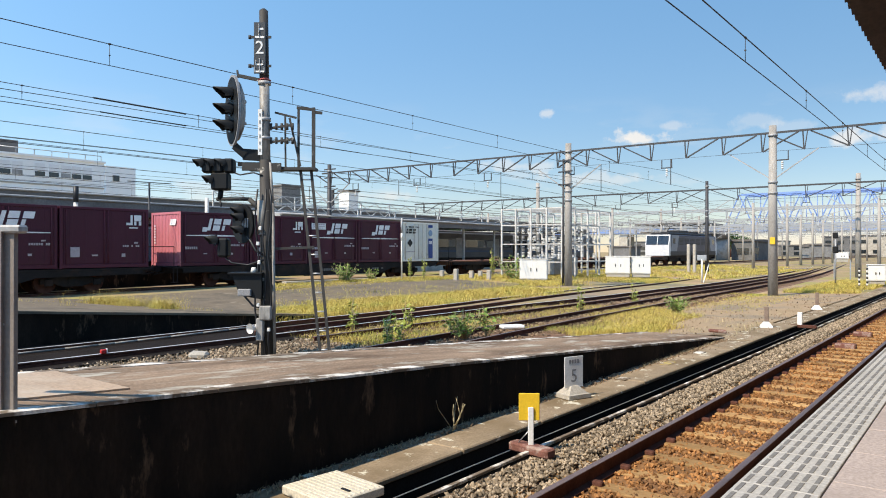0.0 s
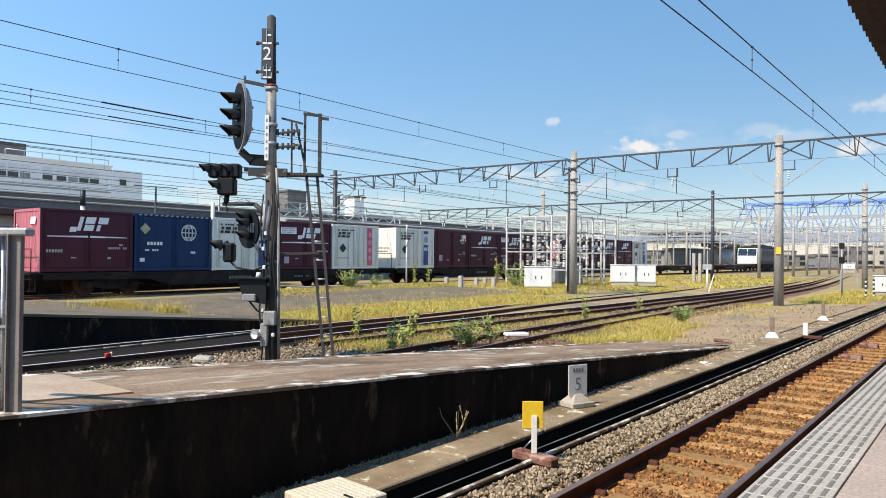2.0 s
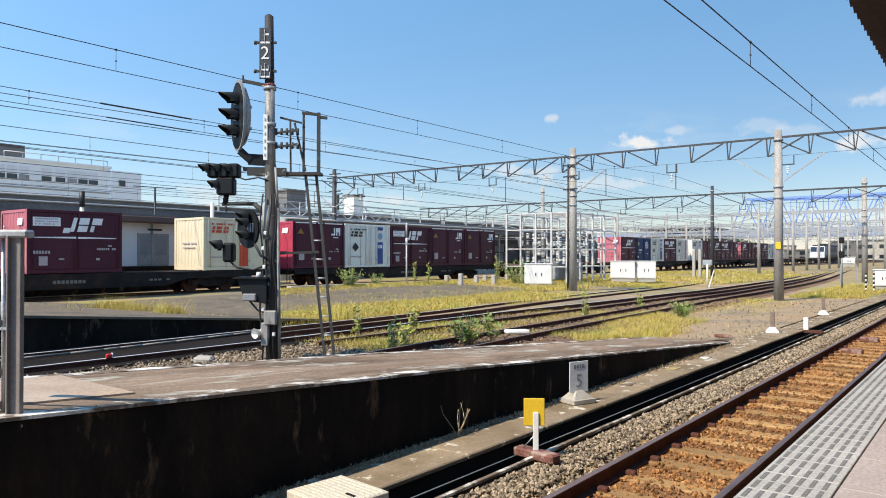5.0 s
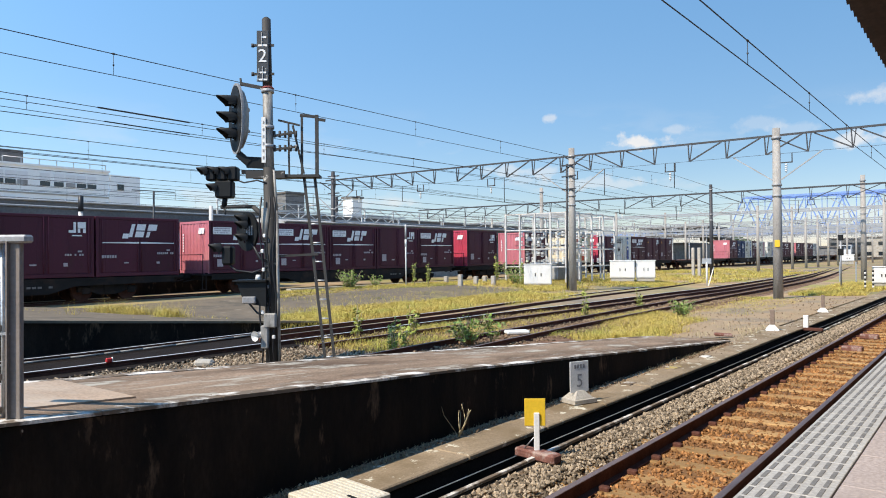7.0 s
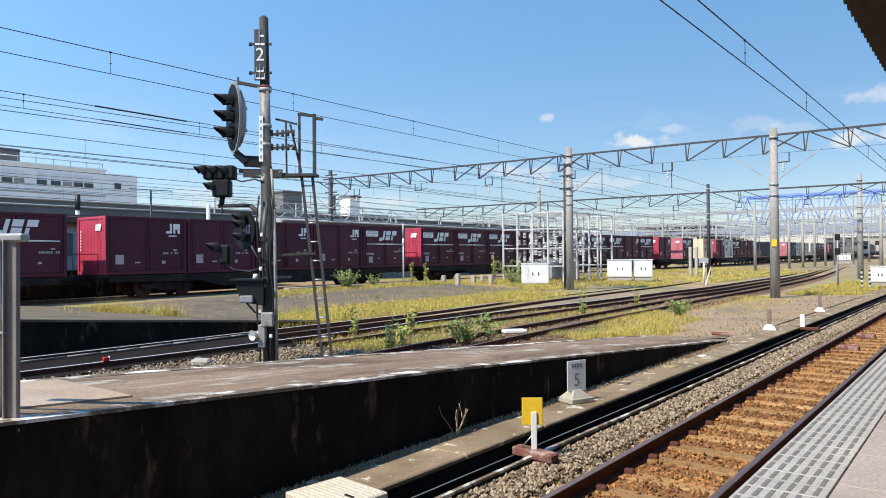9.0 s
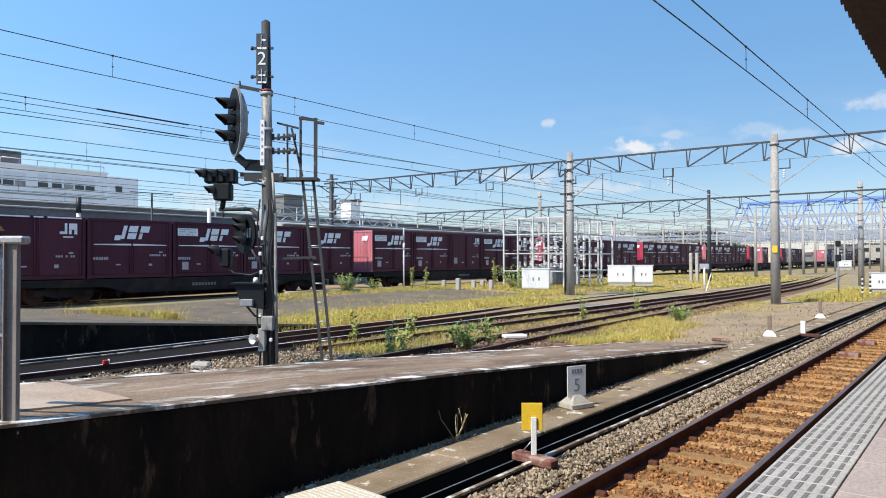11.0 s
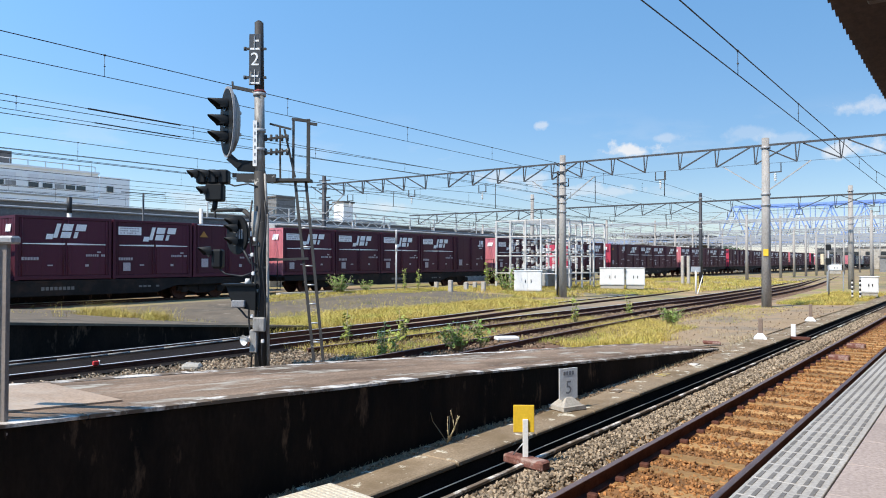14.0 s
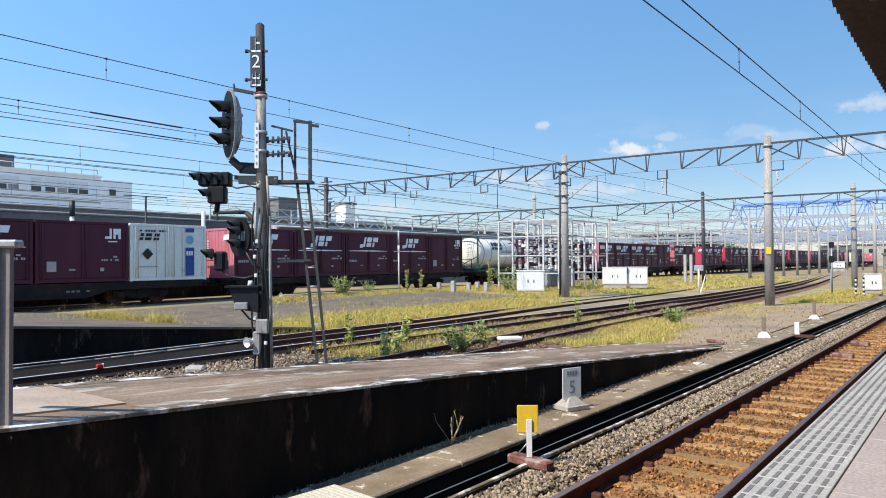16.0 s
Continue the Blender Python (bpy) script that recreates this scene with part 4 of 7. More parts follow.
    quad_y(e, -0.004, rect(-0.5, 0.1, 1.25, 1.32), 0.012)
    quad_y(e, -0.004, rect(0.2, 0.6, 1.25, 1.32), 0.012)
    quad_y(e, -0.004, rect(-0.5, 0.5, 1.05, 1.1), 0.012)
    part("end_lettering", e, M["mark_faint"], th, kind="stuff")
    return th


def blue_container():
    th = thing("container", "dark blue freight container with pale globe mark", "container", group="containers on the goods train")
    X = container_shell(th, M["blue_body"], M["blue_body"])
    xs = X + 0.022
    gl = MB()
    cy, cz, r = 2.55, 1.72, 0.36
    for k in range(28):
        a, b = 2 * math.pi * k / 28, 2 * math.pi * (k + 1) / 28
        for q in (1.0, 0.5):
            gl.beam((xs, cy + r * q * math.cos(a), cz + r * math.sin(a)), (xs, cy + r * q * math.cos(b), cz + r * math.sin(b)), 0.02, 0.04)
    for z in (-0.22, 0, 0.22):
        h = math.sqrt(r * r - z * z)
        gl.beam((xs, cy - h, cz + z), (xs, cy + h, cz + z), 0.02, 0.04)
    gl.beam((xs, cy, cz - r), (xs, cy, cz + r), 0.02, 0.04)
    part("globe_mark", gl, M["mark"], th, "pale globe mark")
    tr = MB()
    quad_x(tr, xs, [(0.22, 1.84), (0.46, 2.08), (0.70, 1.84), (0.46, 1.60)])
    part("warning_diamond", tr, surface("dull_yellow_mark", (0.45, 0.42, 0.25), 0.6), th)
    w = MB()
    writing_bars(w, xs, 0.55, 1.3, 1.14, 1.28, 5, 21)
    writing_bars(w, xs, 0.35, 1.1, 0.88, 0.96, 7, 22)
    writing_bars(w, xs, 2.4, 2.9, 0.78, 0.88, 6, 23)
    quad_x(w, xs, rect(0.22, 0.44, 0.42, 0.58))
    part("lettering", w, M["mark"], th, kind="stuff")
    ch = MB()
    for k in range(14):
        quad_x(ch, X + 0.002, rect(0.15 + k * 0.25, 0.27 + k * 0.25, C_H - 0.09, C_H - 0.03, 0.05))
    part("top_hatching", ch, M["mark_faint"], th)
    return th


def tank_container():
    """A twenty-foot frame with a cream tank."""
    th = thing("tank_container", "cream tank container in a green steel frame", "tank container", group="containers on the goods train")
    L, X, H = 6.06, C_W / 2, 2.55
    tank = MB()
    n, r, zc = 28, 1.15, 1.36
    ys_t = [(0.16, 0.15), (0.18, 0.58), (0.26, 0.87), (0.40, 1.05), (0.63, r), (5.42, r), (5.65, 1.05), (5.80, 0.87), (5.88, 0.58), (5.90, 0.15)]
    vs = [(rr * math.cos(2 * math.pi * k / n), y, zc + rr * math.sin(2 * math.pi * k / n)) for y, rr in ys_t for k in range(n)]
    fs = [(i * n + k, i * n + (k + 1) % n, (i + 1) * n + (k + 1) % n, (i + 1) * n + k) for i in range(len(ys_t) - 1) for k in range(n)]
    fs += [tuple(range(n)), tuple((len(ys_t) - 1) * n + k for k in range(n))]
    tank.add(vs, fs, True)
    shell = part("tank", tank, M["tank_white"], th)
    for y in (0.9, 1.9, 2.95, 4.0, 5.1):
        ring = MB()
        m = 28
        for k in range(m):
            a, b = 2 * math.pi * k / m, 2 * math.pi * (k + 1) / m
            ring.beam((1.157 * math.cos(a), y, zc + 1.157 * math.sin(a)), (1.157 * math.cos(b), y, zc + 1.157 * math.sin(b)), 0.035, 0.02)
        part("band", ring, M["roof_grey"], shell, "dark steel hoop")
    fr = MB()
    for sx in (-1, 1):
        for y in (0.06, L - 0.06):
            fr.beam((sx * (X - 0.06), y, 0), (sx * (X - 0.06), y, H), 0.09)
        fr.beam((sx * (X - 0.08), 0, 0.10), (sx * (X - 0.08), L, 0.10), 0.10, 0.10)
        fr.beam((sx * (X - 0.06), 0.06, H - 0.12), (sx * (X - 0.35), 0.9, H - 0.5), 0.06)
        fr.beam((sx * (X - 0.06), L - 0.06, H - 0.12), (sx * (X - 0.35), L - 0.9, H - 0.5), 0.06)
        fr.beam((sx * (X - 0.06), 0.06, 0.12), (sx * (X - 0.06), 0.9, 0.55), 0.06)
        fr.beam((sx * (X - 0.06), L - 0.06, 0.12), (sx * (X - 0.06), L - 0.9, 0.55), 0.06)
    for y in (0.06, L - 0.06):
        for z in (0.08, H - 0.06):
            fr.beam((-X, y, z), (X, y, z), 0.09)
        fr.beam((-X + 0.1, y, 0.15), (X - 0.1, y, 1.1), 0.05)
        fr.beam((X - 0.1, y, 0.15), (-X + 0.1, y, 1.1), 0.05)
    part("end_frame", fr, M["tank_green"], th, "green steel frame")
    for sx in (-1, 1):
        part("top_rail", MB().beam((sx * (X - 0.06), 0.1, H - 0.05), (sx * (X - 0.06), L - 0.1, H - 0.05), 0.045), M["cage_steel"], th, "pale top rail")
    lad = MB()
    for x in (0.25, 0.6):
        lad.tube((x, 0.02, 0.1), (x, 0.02, H - 0.1), 0.018, 6)
    for k in range(8):
        lad.tube((0.25, 0.02, 0.3 + 0.28 * k), (0.6, 0.02, 0.3 + 0.28 * k), 0.014, 6)
    part("ladder", lad, M["galv_dull"], th)
    wk = MB().box(-0.4, 0.4, 0.7, 5.3, H - 0.07, H - 0.03)
    part("walkway", wk, M["galv_dull"], th)
    mk = MB()
    for y, w in ((2.0, 0.24), (2.36, 0.44), (2.92, 0.46)):
        for j in range(6):
            if j == 2:
                continue
            z = 1.62 + j * 0.09
            x = math.sqrt(1.165 ** 2 - (z - zc) ** 2)
            mk.box(x - 0.03, x + 0.006, y + 0.1 * j / 6, y + w + 0.1 * j / 6, z, z + 0.095)
    part("company_mark", mk, surface("dark_green_mark", (0.02, 0.08, 0.08), 0.5), shell)
    w = MB()
    for y0, y1, z in ((3.2, 4.7, 1.50), (3.2, 4.5, 1.40), (3.6, 3.9, 1.1), (4.9, 5.3, 1.5), (2.6, 2.9, 0.8), (4.9, 5.25, 1.05)):
        x = math.sqrt(1.163 ** 2 - (z - zc) ** 2)
        w.box(x - 0.02, x + 0.004, y0, y1, z, z + 0.05)
    part("lettering", w, M["mark_faint"], shell, kind="stuff")
    return th


def flat_wagon(deck_mat):
    """A container flat on two bogies. Origin at rail level, at the rear of its load space."""
    th = thing("flat_wagon", "long grimy black container flat wagon on two bogies", "wagon", group="wagons of the goods train")
    L = 5 * C_PITCH
    part("deck", MB().box(-1.2, 1.2, -0.25, L + 0.17, DECK - 0.10, DECK - 0.012, 0.01).box(-0.9, 0.9, -0.1, L, DECK - 0.3, DECK - 0.1), deck_mat, th)
    for sx in (-1, 1):
        sill = MB()
        a, b = min(sx * 1.2, sx * 1.08), max(sx * 1.2, sx * 1.08)
        sill.prism([(0.2, DECK - 0.1), (L - 0.3, DECK - 0.1), (L - 0.3, DECK - 0.28), (L - 4.6, DECK - 0.34), (L - 5.6, DECK - 0.62), (5.6, DECK - 0.62), (4.6, DECK - 0.34), (0.2, DECK - 0.28)], 0, a, b)
        part("side_sill", sill, M["flat_steel"], th)
    mk = MB()
    writing_bars(mk, 1.204, 8.6, 9.9, DECK - 0.40, DECK - 0.27, 8, 31)
    writing_bars(mk, 1.204, 12.6, 13.6, DECK - 0.38, DECK - 0.30, 5, 32)
    part("lettering", mk, M["mark_dim"], th, kind="stuff")
    for k in range(6):
        y = 0.05 + k * C_PITCH - (0.04 if k else 0)
        for sx in (-1.05, 1.05):
            part("container_lock", MB().box(sx - 0.09, sx + 0.09, y - 0.05, y + 0.14, DECK - 0.02, DECK + 0.035), M["flat_steel"], th)
    for yc in (3.0, L - 3.1):
        bogie = new("bogie")
        bogie.parent = th
        bogie.matrix_basis = pose(0, yc, 0)
        for sx in (-1, 1):
            fr = MB()
            a, b = min(sx * 0.92, sx * 0.76), max(sx * 0.92, sx * 0.76)
            fr.prism([(-1.25, 0.38), (-0.72, 0.38), (-0.35, 0.26), (0.35, 0.26), (0.72, 0.38), (1.25, 0.38), (1.25, 0.58), (0.7, 0.62), (0.35, 0.78), (-0.35, 0.78), (-0.7, 0.62), (-1.25, 0.58)], 0, a, b)
            fr.box(min(sx * 0.94, sx * 0.96), max(sx * 0.94, sx * 0.96), -0.2, 0.2, 0.34, 0.72, 0.0)
            part("side_frame", fr, M["flat_steel"], bogie)
            for yy in (-0.95, 0.95):
                ax = MB().tube((sx * 0.90, yy, 0.43), (sx * 1.02, yy, 0.43), 0.13, 12).box(min(sx * 0.92, sx * 1.0), max(sx * 0.92, sx * 1.0), yy - 0.16, yy + 0.16, 0.30, 0.56, 0.02)
                part("axle_box", ax, M["flat_steel"], bogie)
        for yy in (-0.95, 0.95):
            wh = MB()
            for sx in (-0.55, 0.55):
                wh.tube((sx - 0.065, yy, 0.43), (sx + 0.065, yy, 0.43), 0.43, 20)
                wh.tube((sx - math.copysign(0.085, sx), yy, 0.43), (sx - math.copysign(0.06, sx), yy, 0.43), 0.455, 20)
            wh.tube((-0.9, yy, 0.43), (0.9, yy, 0.43), 0.08, 10)
            part("wheelset", wh, M["rail_rust"], bogie)
        part("bolster", MB().box(-0.95, 0.95, -0.22, 0.22, 0.5, 0.85, 0.02), M["flat_steel"], bogie)
    for y0, y1 in ((-0.78, -0.2), (L + 0.1, L + 0.70)):
        cp = MB()
        cp.box(-0.12, 0.12, y0, y1, 0.76, 0.98, 0.02)
        cp.box(-0.2, 0.2, (y0 + y1) / 2 - 0.1, (y0 + y1) / 2 + 0.1, 0.72, 1.0, 0.03)
        cp.tube((0.35, y0, 0.62), (0.35, y1, 0.72), 0.03, 6)
        part("coupler", cp, M["flat_steel"], th)
    st = MB()
    st.box(0.95, 1.2, -0.3, -0.05, 0.25, 0.28).beam((1.15, -0.28, 0.27), (1.15, -0.28, DECK), 0.03).beam((1.15, -0.08, 0.27), (1.15, -0.08, DECK), 0.03)
    st.tube((-1.1, -0.22, DECK), (-1.1, -0.22, DECK + 0.9), 0.02, 6).tube((1.1, -0.22, DECK), (1.1, -0.22, DECK + 0.9), 0.02, 6).tube((-1.1, -0.22, DECK + 0.9), (1.1, -0.22, DECK + 0.9), 0.02, 6)
    part("step_rail", st, M["flat_steel"], th)
    part("air_tank", MB().tube((0.5, 8.0, 0.5), (0.5, 9.6, 0.5), 0.2, 12), M["flat_steel"], th)
    part("air_tank", MB().tube((-0.4, 11, 0.48), (-0.4, 12.2, 0.48), 0.18, 12), M["flat_steel"], th)
    part("brake_box", MB().box(0.3, 0.8, 10.6, 11.3, 0.32, 0.66, 0.03), M["flat_steel"], th)
    return th


def locomotive():
    th = thing("locomotive", "blue and grey electric locomotive hauling the goods train", "locomotive")
    L, X = 17.6, 1.4
    part("body", MB().box(-X, X, 0.5, L - 0.5, 1.05, 3.45, 0.08), M["loco_blue"], th)
    low = MB().box(-X - 0.01, X + 0.01, 0.45, L - 0.45, 1.05, 1.55, 0.02)
    part("lower_band", low, M["steel_dark"], th, "dark grey lower band")
    for y0, y1, s in ((0.0, 0.6, 1), (L - 0.6, L, -1)):
        a = [(y0, 1.05), (y1, 1.05), (y1, 3.45), (y0 + 0.35, 3.45), (y0, 2.3)] if s == 1 else [(y0, 1.05), (y1, 1.05), (y1, 2.3), (y1 - 0.35, 3.45), (y0, 3.45)]
        cab = part("cab_front", MB().prism(a, 0, -X, X), M["loco_white"], th, "off-white cab front")
        ya = 0.62 if s == 1 else L - 0.62
        part("side_stripe", MB().prism([(ya, 1.56), (ya + s * 1.9, 1.56), (ya + s * 2.6, 3.4), (ya + s * 0.3, 3.4)], 0, X - 0.02, X + 0.014), M["loco_grey"], th, "light grey slanted side stripe")
        yy = 0.0 if s == 1 else L
        gl = MB()
        for sx in (-0.67, 0.67):
            gl.prism([(yy + s * d, z) for d, z in ((-0.02, 2.3), (0.28, 3.32), (0.36, 3.32), (0.06, 2.3))], 0, sx - 0.63, sx + 0.63)
        part("windscreen", gl, M["glass_dark"], cab)
        lp = MB()
        for sx in (-0.9, 0.9):
            lp.box(sx - 0.16, sx + 0.16, yy - 0.03, yy + 0.03, 1.5, 1.66, 0.01)
        part("headlight", lp, M["mark"], cab)
        part("buffer_beam", MB().box(-1.2, 1.2, yy - 0.12 + 0.1 * s, yy + 0.12 + 0.1 * s, 0.55, 1.05, 0.02), M["flat_steel"], th)
        part("coupler", MB().box(-0.15, 0.15, yy - 0.45, yy + 0.45, 0.75, 1.0, 0.03), M["flat_steel"], th)
    for y in (1.2, L - 2.0):
        part("side_window", MB().box(X - 0.05, X + 0.02, y, y + 0.8, 2.4, 3.05, 0.01), M["glass_dark"], th)
    for k in range(6):
        lv = MB()
        for j in range(5):
            lv.box(X - 0.02, X + 0.02, 3.2 + k * 2.0, 4.7 + k * 2.0, 2.3 + j * 0.16, 2.40 + j * 0.16)
        part("louvre", lv, M["steel_dark"], th)
    part("roof", MB().box(-1.1, 1.1, 0.9, L - 0.9, 3.45, 3.72, 0.1).box(-0.8, 0.8, 5.2, 8.2, 3.7, 4.05, 0.05).box(-0.7, 0.7, 9.4, 12.4, 3.7, 3.98, 0.05), M["black"], th, "black equipment roof")
    for y in (3.0, L - 3.0):
        p = MB().beam((0, y, 3.8), (0, y + 1.1, 4.35), 0.05).beam((0, y + 1.1, 4.35), (0, y, 4.75), 0.05).beam((-0.8, y, 4.78), (0.8, y, 4.78), 0.06).box(-0.5, 0.5, y - 0.6, y + 0.8, 3.72, 3.85)
        part("pantograph", p, M["black"], th)
    for yc in (2.6, L / 2, L - 2.6):
        bg = new("bogie")
        bg.parent = th
        bg.matrix_basis = pose(0, yc, 0)
        for a in (0.85, -1.05):
            part("side_frame", MB().box(a, a + 0.2, -1.5, 1.5, 0.35, 0.75, 0.05), M["flat_steel"], bg)
        for yy in (-1.2, 1.2):
            part("wheelset", MB().tube((-0.62, yy, 0.56), (-0.48, yy, 0.56), 0.56, 20).tube((0.48, yy, 0.56), (0.62, yy, 0.56), 0.56, 20).tube((-0.8, yy, 0.56), (0.8, yy, 0.56), 0.09, 8), M["rail_rust"], bg)
    part("underframe", MB().box(-1.2, 1.2, 0.6, L - 0.6, 0.75, 1.05), M["flat_steel"], th)
    part("equipment_box", MB().box(-1.1, 1.1, 4.6, 6.8, 0.35, 0.9, 0.03).box(-1.1, 1.1, 10.6, 12.8, 0.35, 0.9, 0.03), M["flat_steel"], th)
    return th


# loads from the front slot to the rear slot of each wagon, with the colour of the end wall that shows
LOADS = {
    1: "white mark mark_box short mark:salmon", 2: "short mark_box mark short white", 3: "pink mark_box white blue mark:salmon", 4: "- - - - -",
    5: "warn warn mark_box white warn:crimson", 6: "cream - mark_box:salmon - short:crimson", 7: "mark_box short mark_box mark_box mark_box:salmon",
    8: "mark short mark_box mark_box mark_box:crimson", 9: "mark_box short short short short:crimson", 10: "mark mark_box short mark_box mark_box:salmon",
    11: "mark mark_box mark_box mark warn:crimson", 12: "mark_box mark_box:crimson - short mark_box:salmon", 13: "short mark_box mark_box mark_box mark_box:salmon",
    14: "warn mark_box mark tank -", 15: "short mark mark mark mark:salmon", 16: "white short mark_box mark short:crimson", 17: "mark mark_box short mark mark",
    0: "- - - - -", -1: "- - - - -",
}
MOVING = []
templates = {}


def copied(key, make):
    """The first of a kind is built, all later ones are copies of it."""
    if key not in templates:
        templates[key] = make()
        return templates[key]
    return copy_thing(templates[key], Matrix.Identity(4))


def make_load(code):
    kind, _, end = code.partition(":")
    end = end or "maroon"
    if kind in ("mark", "mark_box", "short", "warn"):
        return copied(code, lambda: box_container(kind, end))
    if kind == "tank":
        return copied(code, tank_container)
    if kind == "blue":
        return copied(code, blue_container)
    return copied(code, lambda: pale_container({"white": "blue_band", "pink": "pink_band", "cream": "cream"}[kind]))


for w, codes in LOADS.items():
    front = -(w - 1) * W_PITCH
    rear = front - 5 * C_PITCH
    empty = w in (4, 0, -1)
    MOVING.append((copied("rusty" if empty else "wagon", lambda: flat_wagon(M["rust_deck"] if empty else M["flat_steel"])), rear, 0.0))
    for j, code in enumerate(codes.split()):
        if code == "-":
            continue
        off = front - (j + 1) * C_PITCH + 0.04
        if code == "tank":
            off = front - 3 * C_PITCH - 7.2
        MOVING.append((make_load(code), off, DECK))
MOVING.append((locomotive(), 2 * W_PITCH + 1.2, 0.0))


def advance(t):
    """Metres that the head of the load has come along the line."""
    return 37.09 + 17.085 * t + 0.15047 * t ** 2 - 0.0110175 * t ** 3 + 0.000348 * t ** 4


def motions():
    times = [k * 1.0 for k in range(17)]
    for ob, off, dz in MOVING:
        rows = []
        for t in times:
            y = advance(t) + off
            rows.append((t, pose(-30.2, y, TZ + dz + 0.003 * (y - 14), 0.17, 0, 0)))
        walk(ob, rows)

# ---- signal mast ----
def ring_pts(n, r, a0=0.0):
    return [(r * math.cos(a0 + 2 * math.pi * k / n), r * math.sin(a0 + 2 * math.pi * k / n)) for k in range(n)]


def hooded_lamp(parent, c, face, r=0.1, hood=0.26, box=True):
    """A lamp with a long sun visor; face is the way it shines."""
    c, f = Vector(c), Vector(face).normalized()
    side = f.cross(Vector((0, 0, 1))).normalized()
    up = Vector((0, 0, 1))
    h = MB()
    n = 10
    vs = []
    for t, s in ((0.0, 1.0), (1.0, 0.92)):
        for q in (1.0, 0.90):
            for k in range(n + 1):
                a = math.pi * (-0.12 + 1.24 * k / n)
                drop = -0.08 * t * hood
                reach = hood * t * (1.0 if a > 0 else 0.8) * (0.45 + 0.55 * max(0, math.sin(a)))
                vs.append(c + f * reach + (side * math.cos(a) + up * math.sin(a)) * r * 1.15 * s * q + up * drop)
    m = n + 1
    fs = []
    for k in range(n):
        fs += [(k, k + 1, 2 * m + k + 1, 2 * m + k), (m + k + 1, m + k, 3 * m + k, 3 * m + k + 1), (2 * m + k, 2 * m + k + 1, 3 * m + k + 1, 3 * m + k)]
    h.add(vs, fs, True)
    lamp = part("visor", h, M["sig_black"], parent)
    part("lens", MB().tube(c + f * 0.005, c + f * 0.02, r * 0.9, 16), M["glass_dark"], lamp, "unlit dark lens")
    return lamp


def chain(pts, r, n=6):
    """One bent cord through the points."""
    mb, vs, k = MB(), [], len(pts)
    for i, p in enumerate(pts):
        d = (Vector(pts[min(i + 1, k - 1)]) - Vector(pts[max(i - 1, 0)])).normalized()
        u = d.cross(Vector((0, 1, 0.2))).normalized()
        w = d.cross(u)
        vs += [Vector(p) + (u * math.cos(2 * math.pi * a / n) + w * math.sin(2 * math.pi * a / n)) * r for a in range(n)]
    fs = [(i * n + a, i * n + (a + 1) % n, (i + 1) * n + (a + 1) % n, (i + 1) * n + a) for i in range(k - 1) for a in range(n)]
    return mb.add(vs, fs + [tuple(range(n)), tuple((k - 1) * n + a for a in reversed(range(n)))], True)


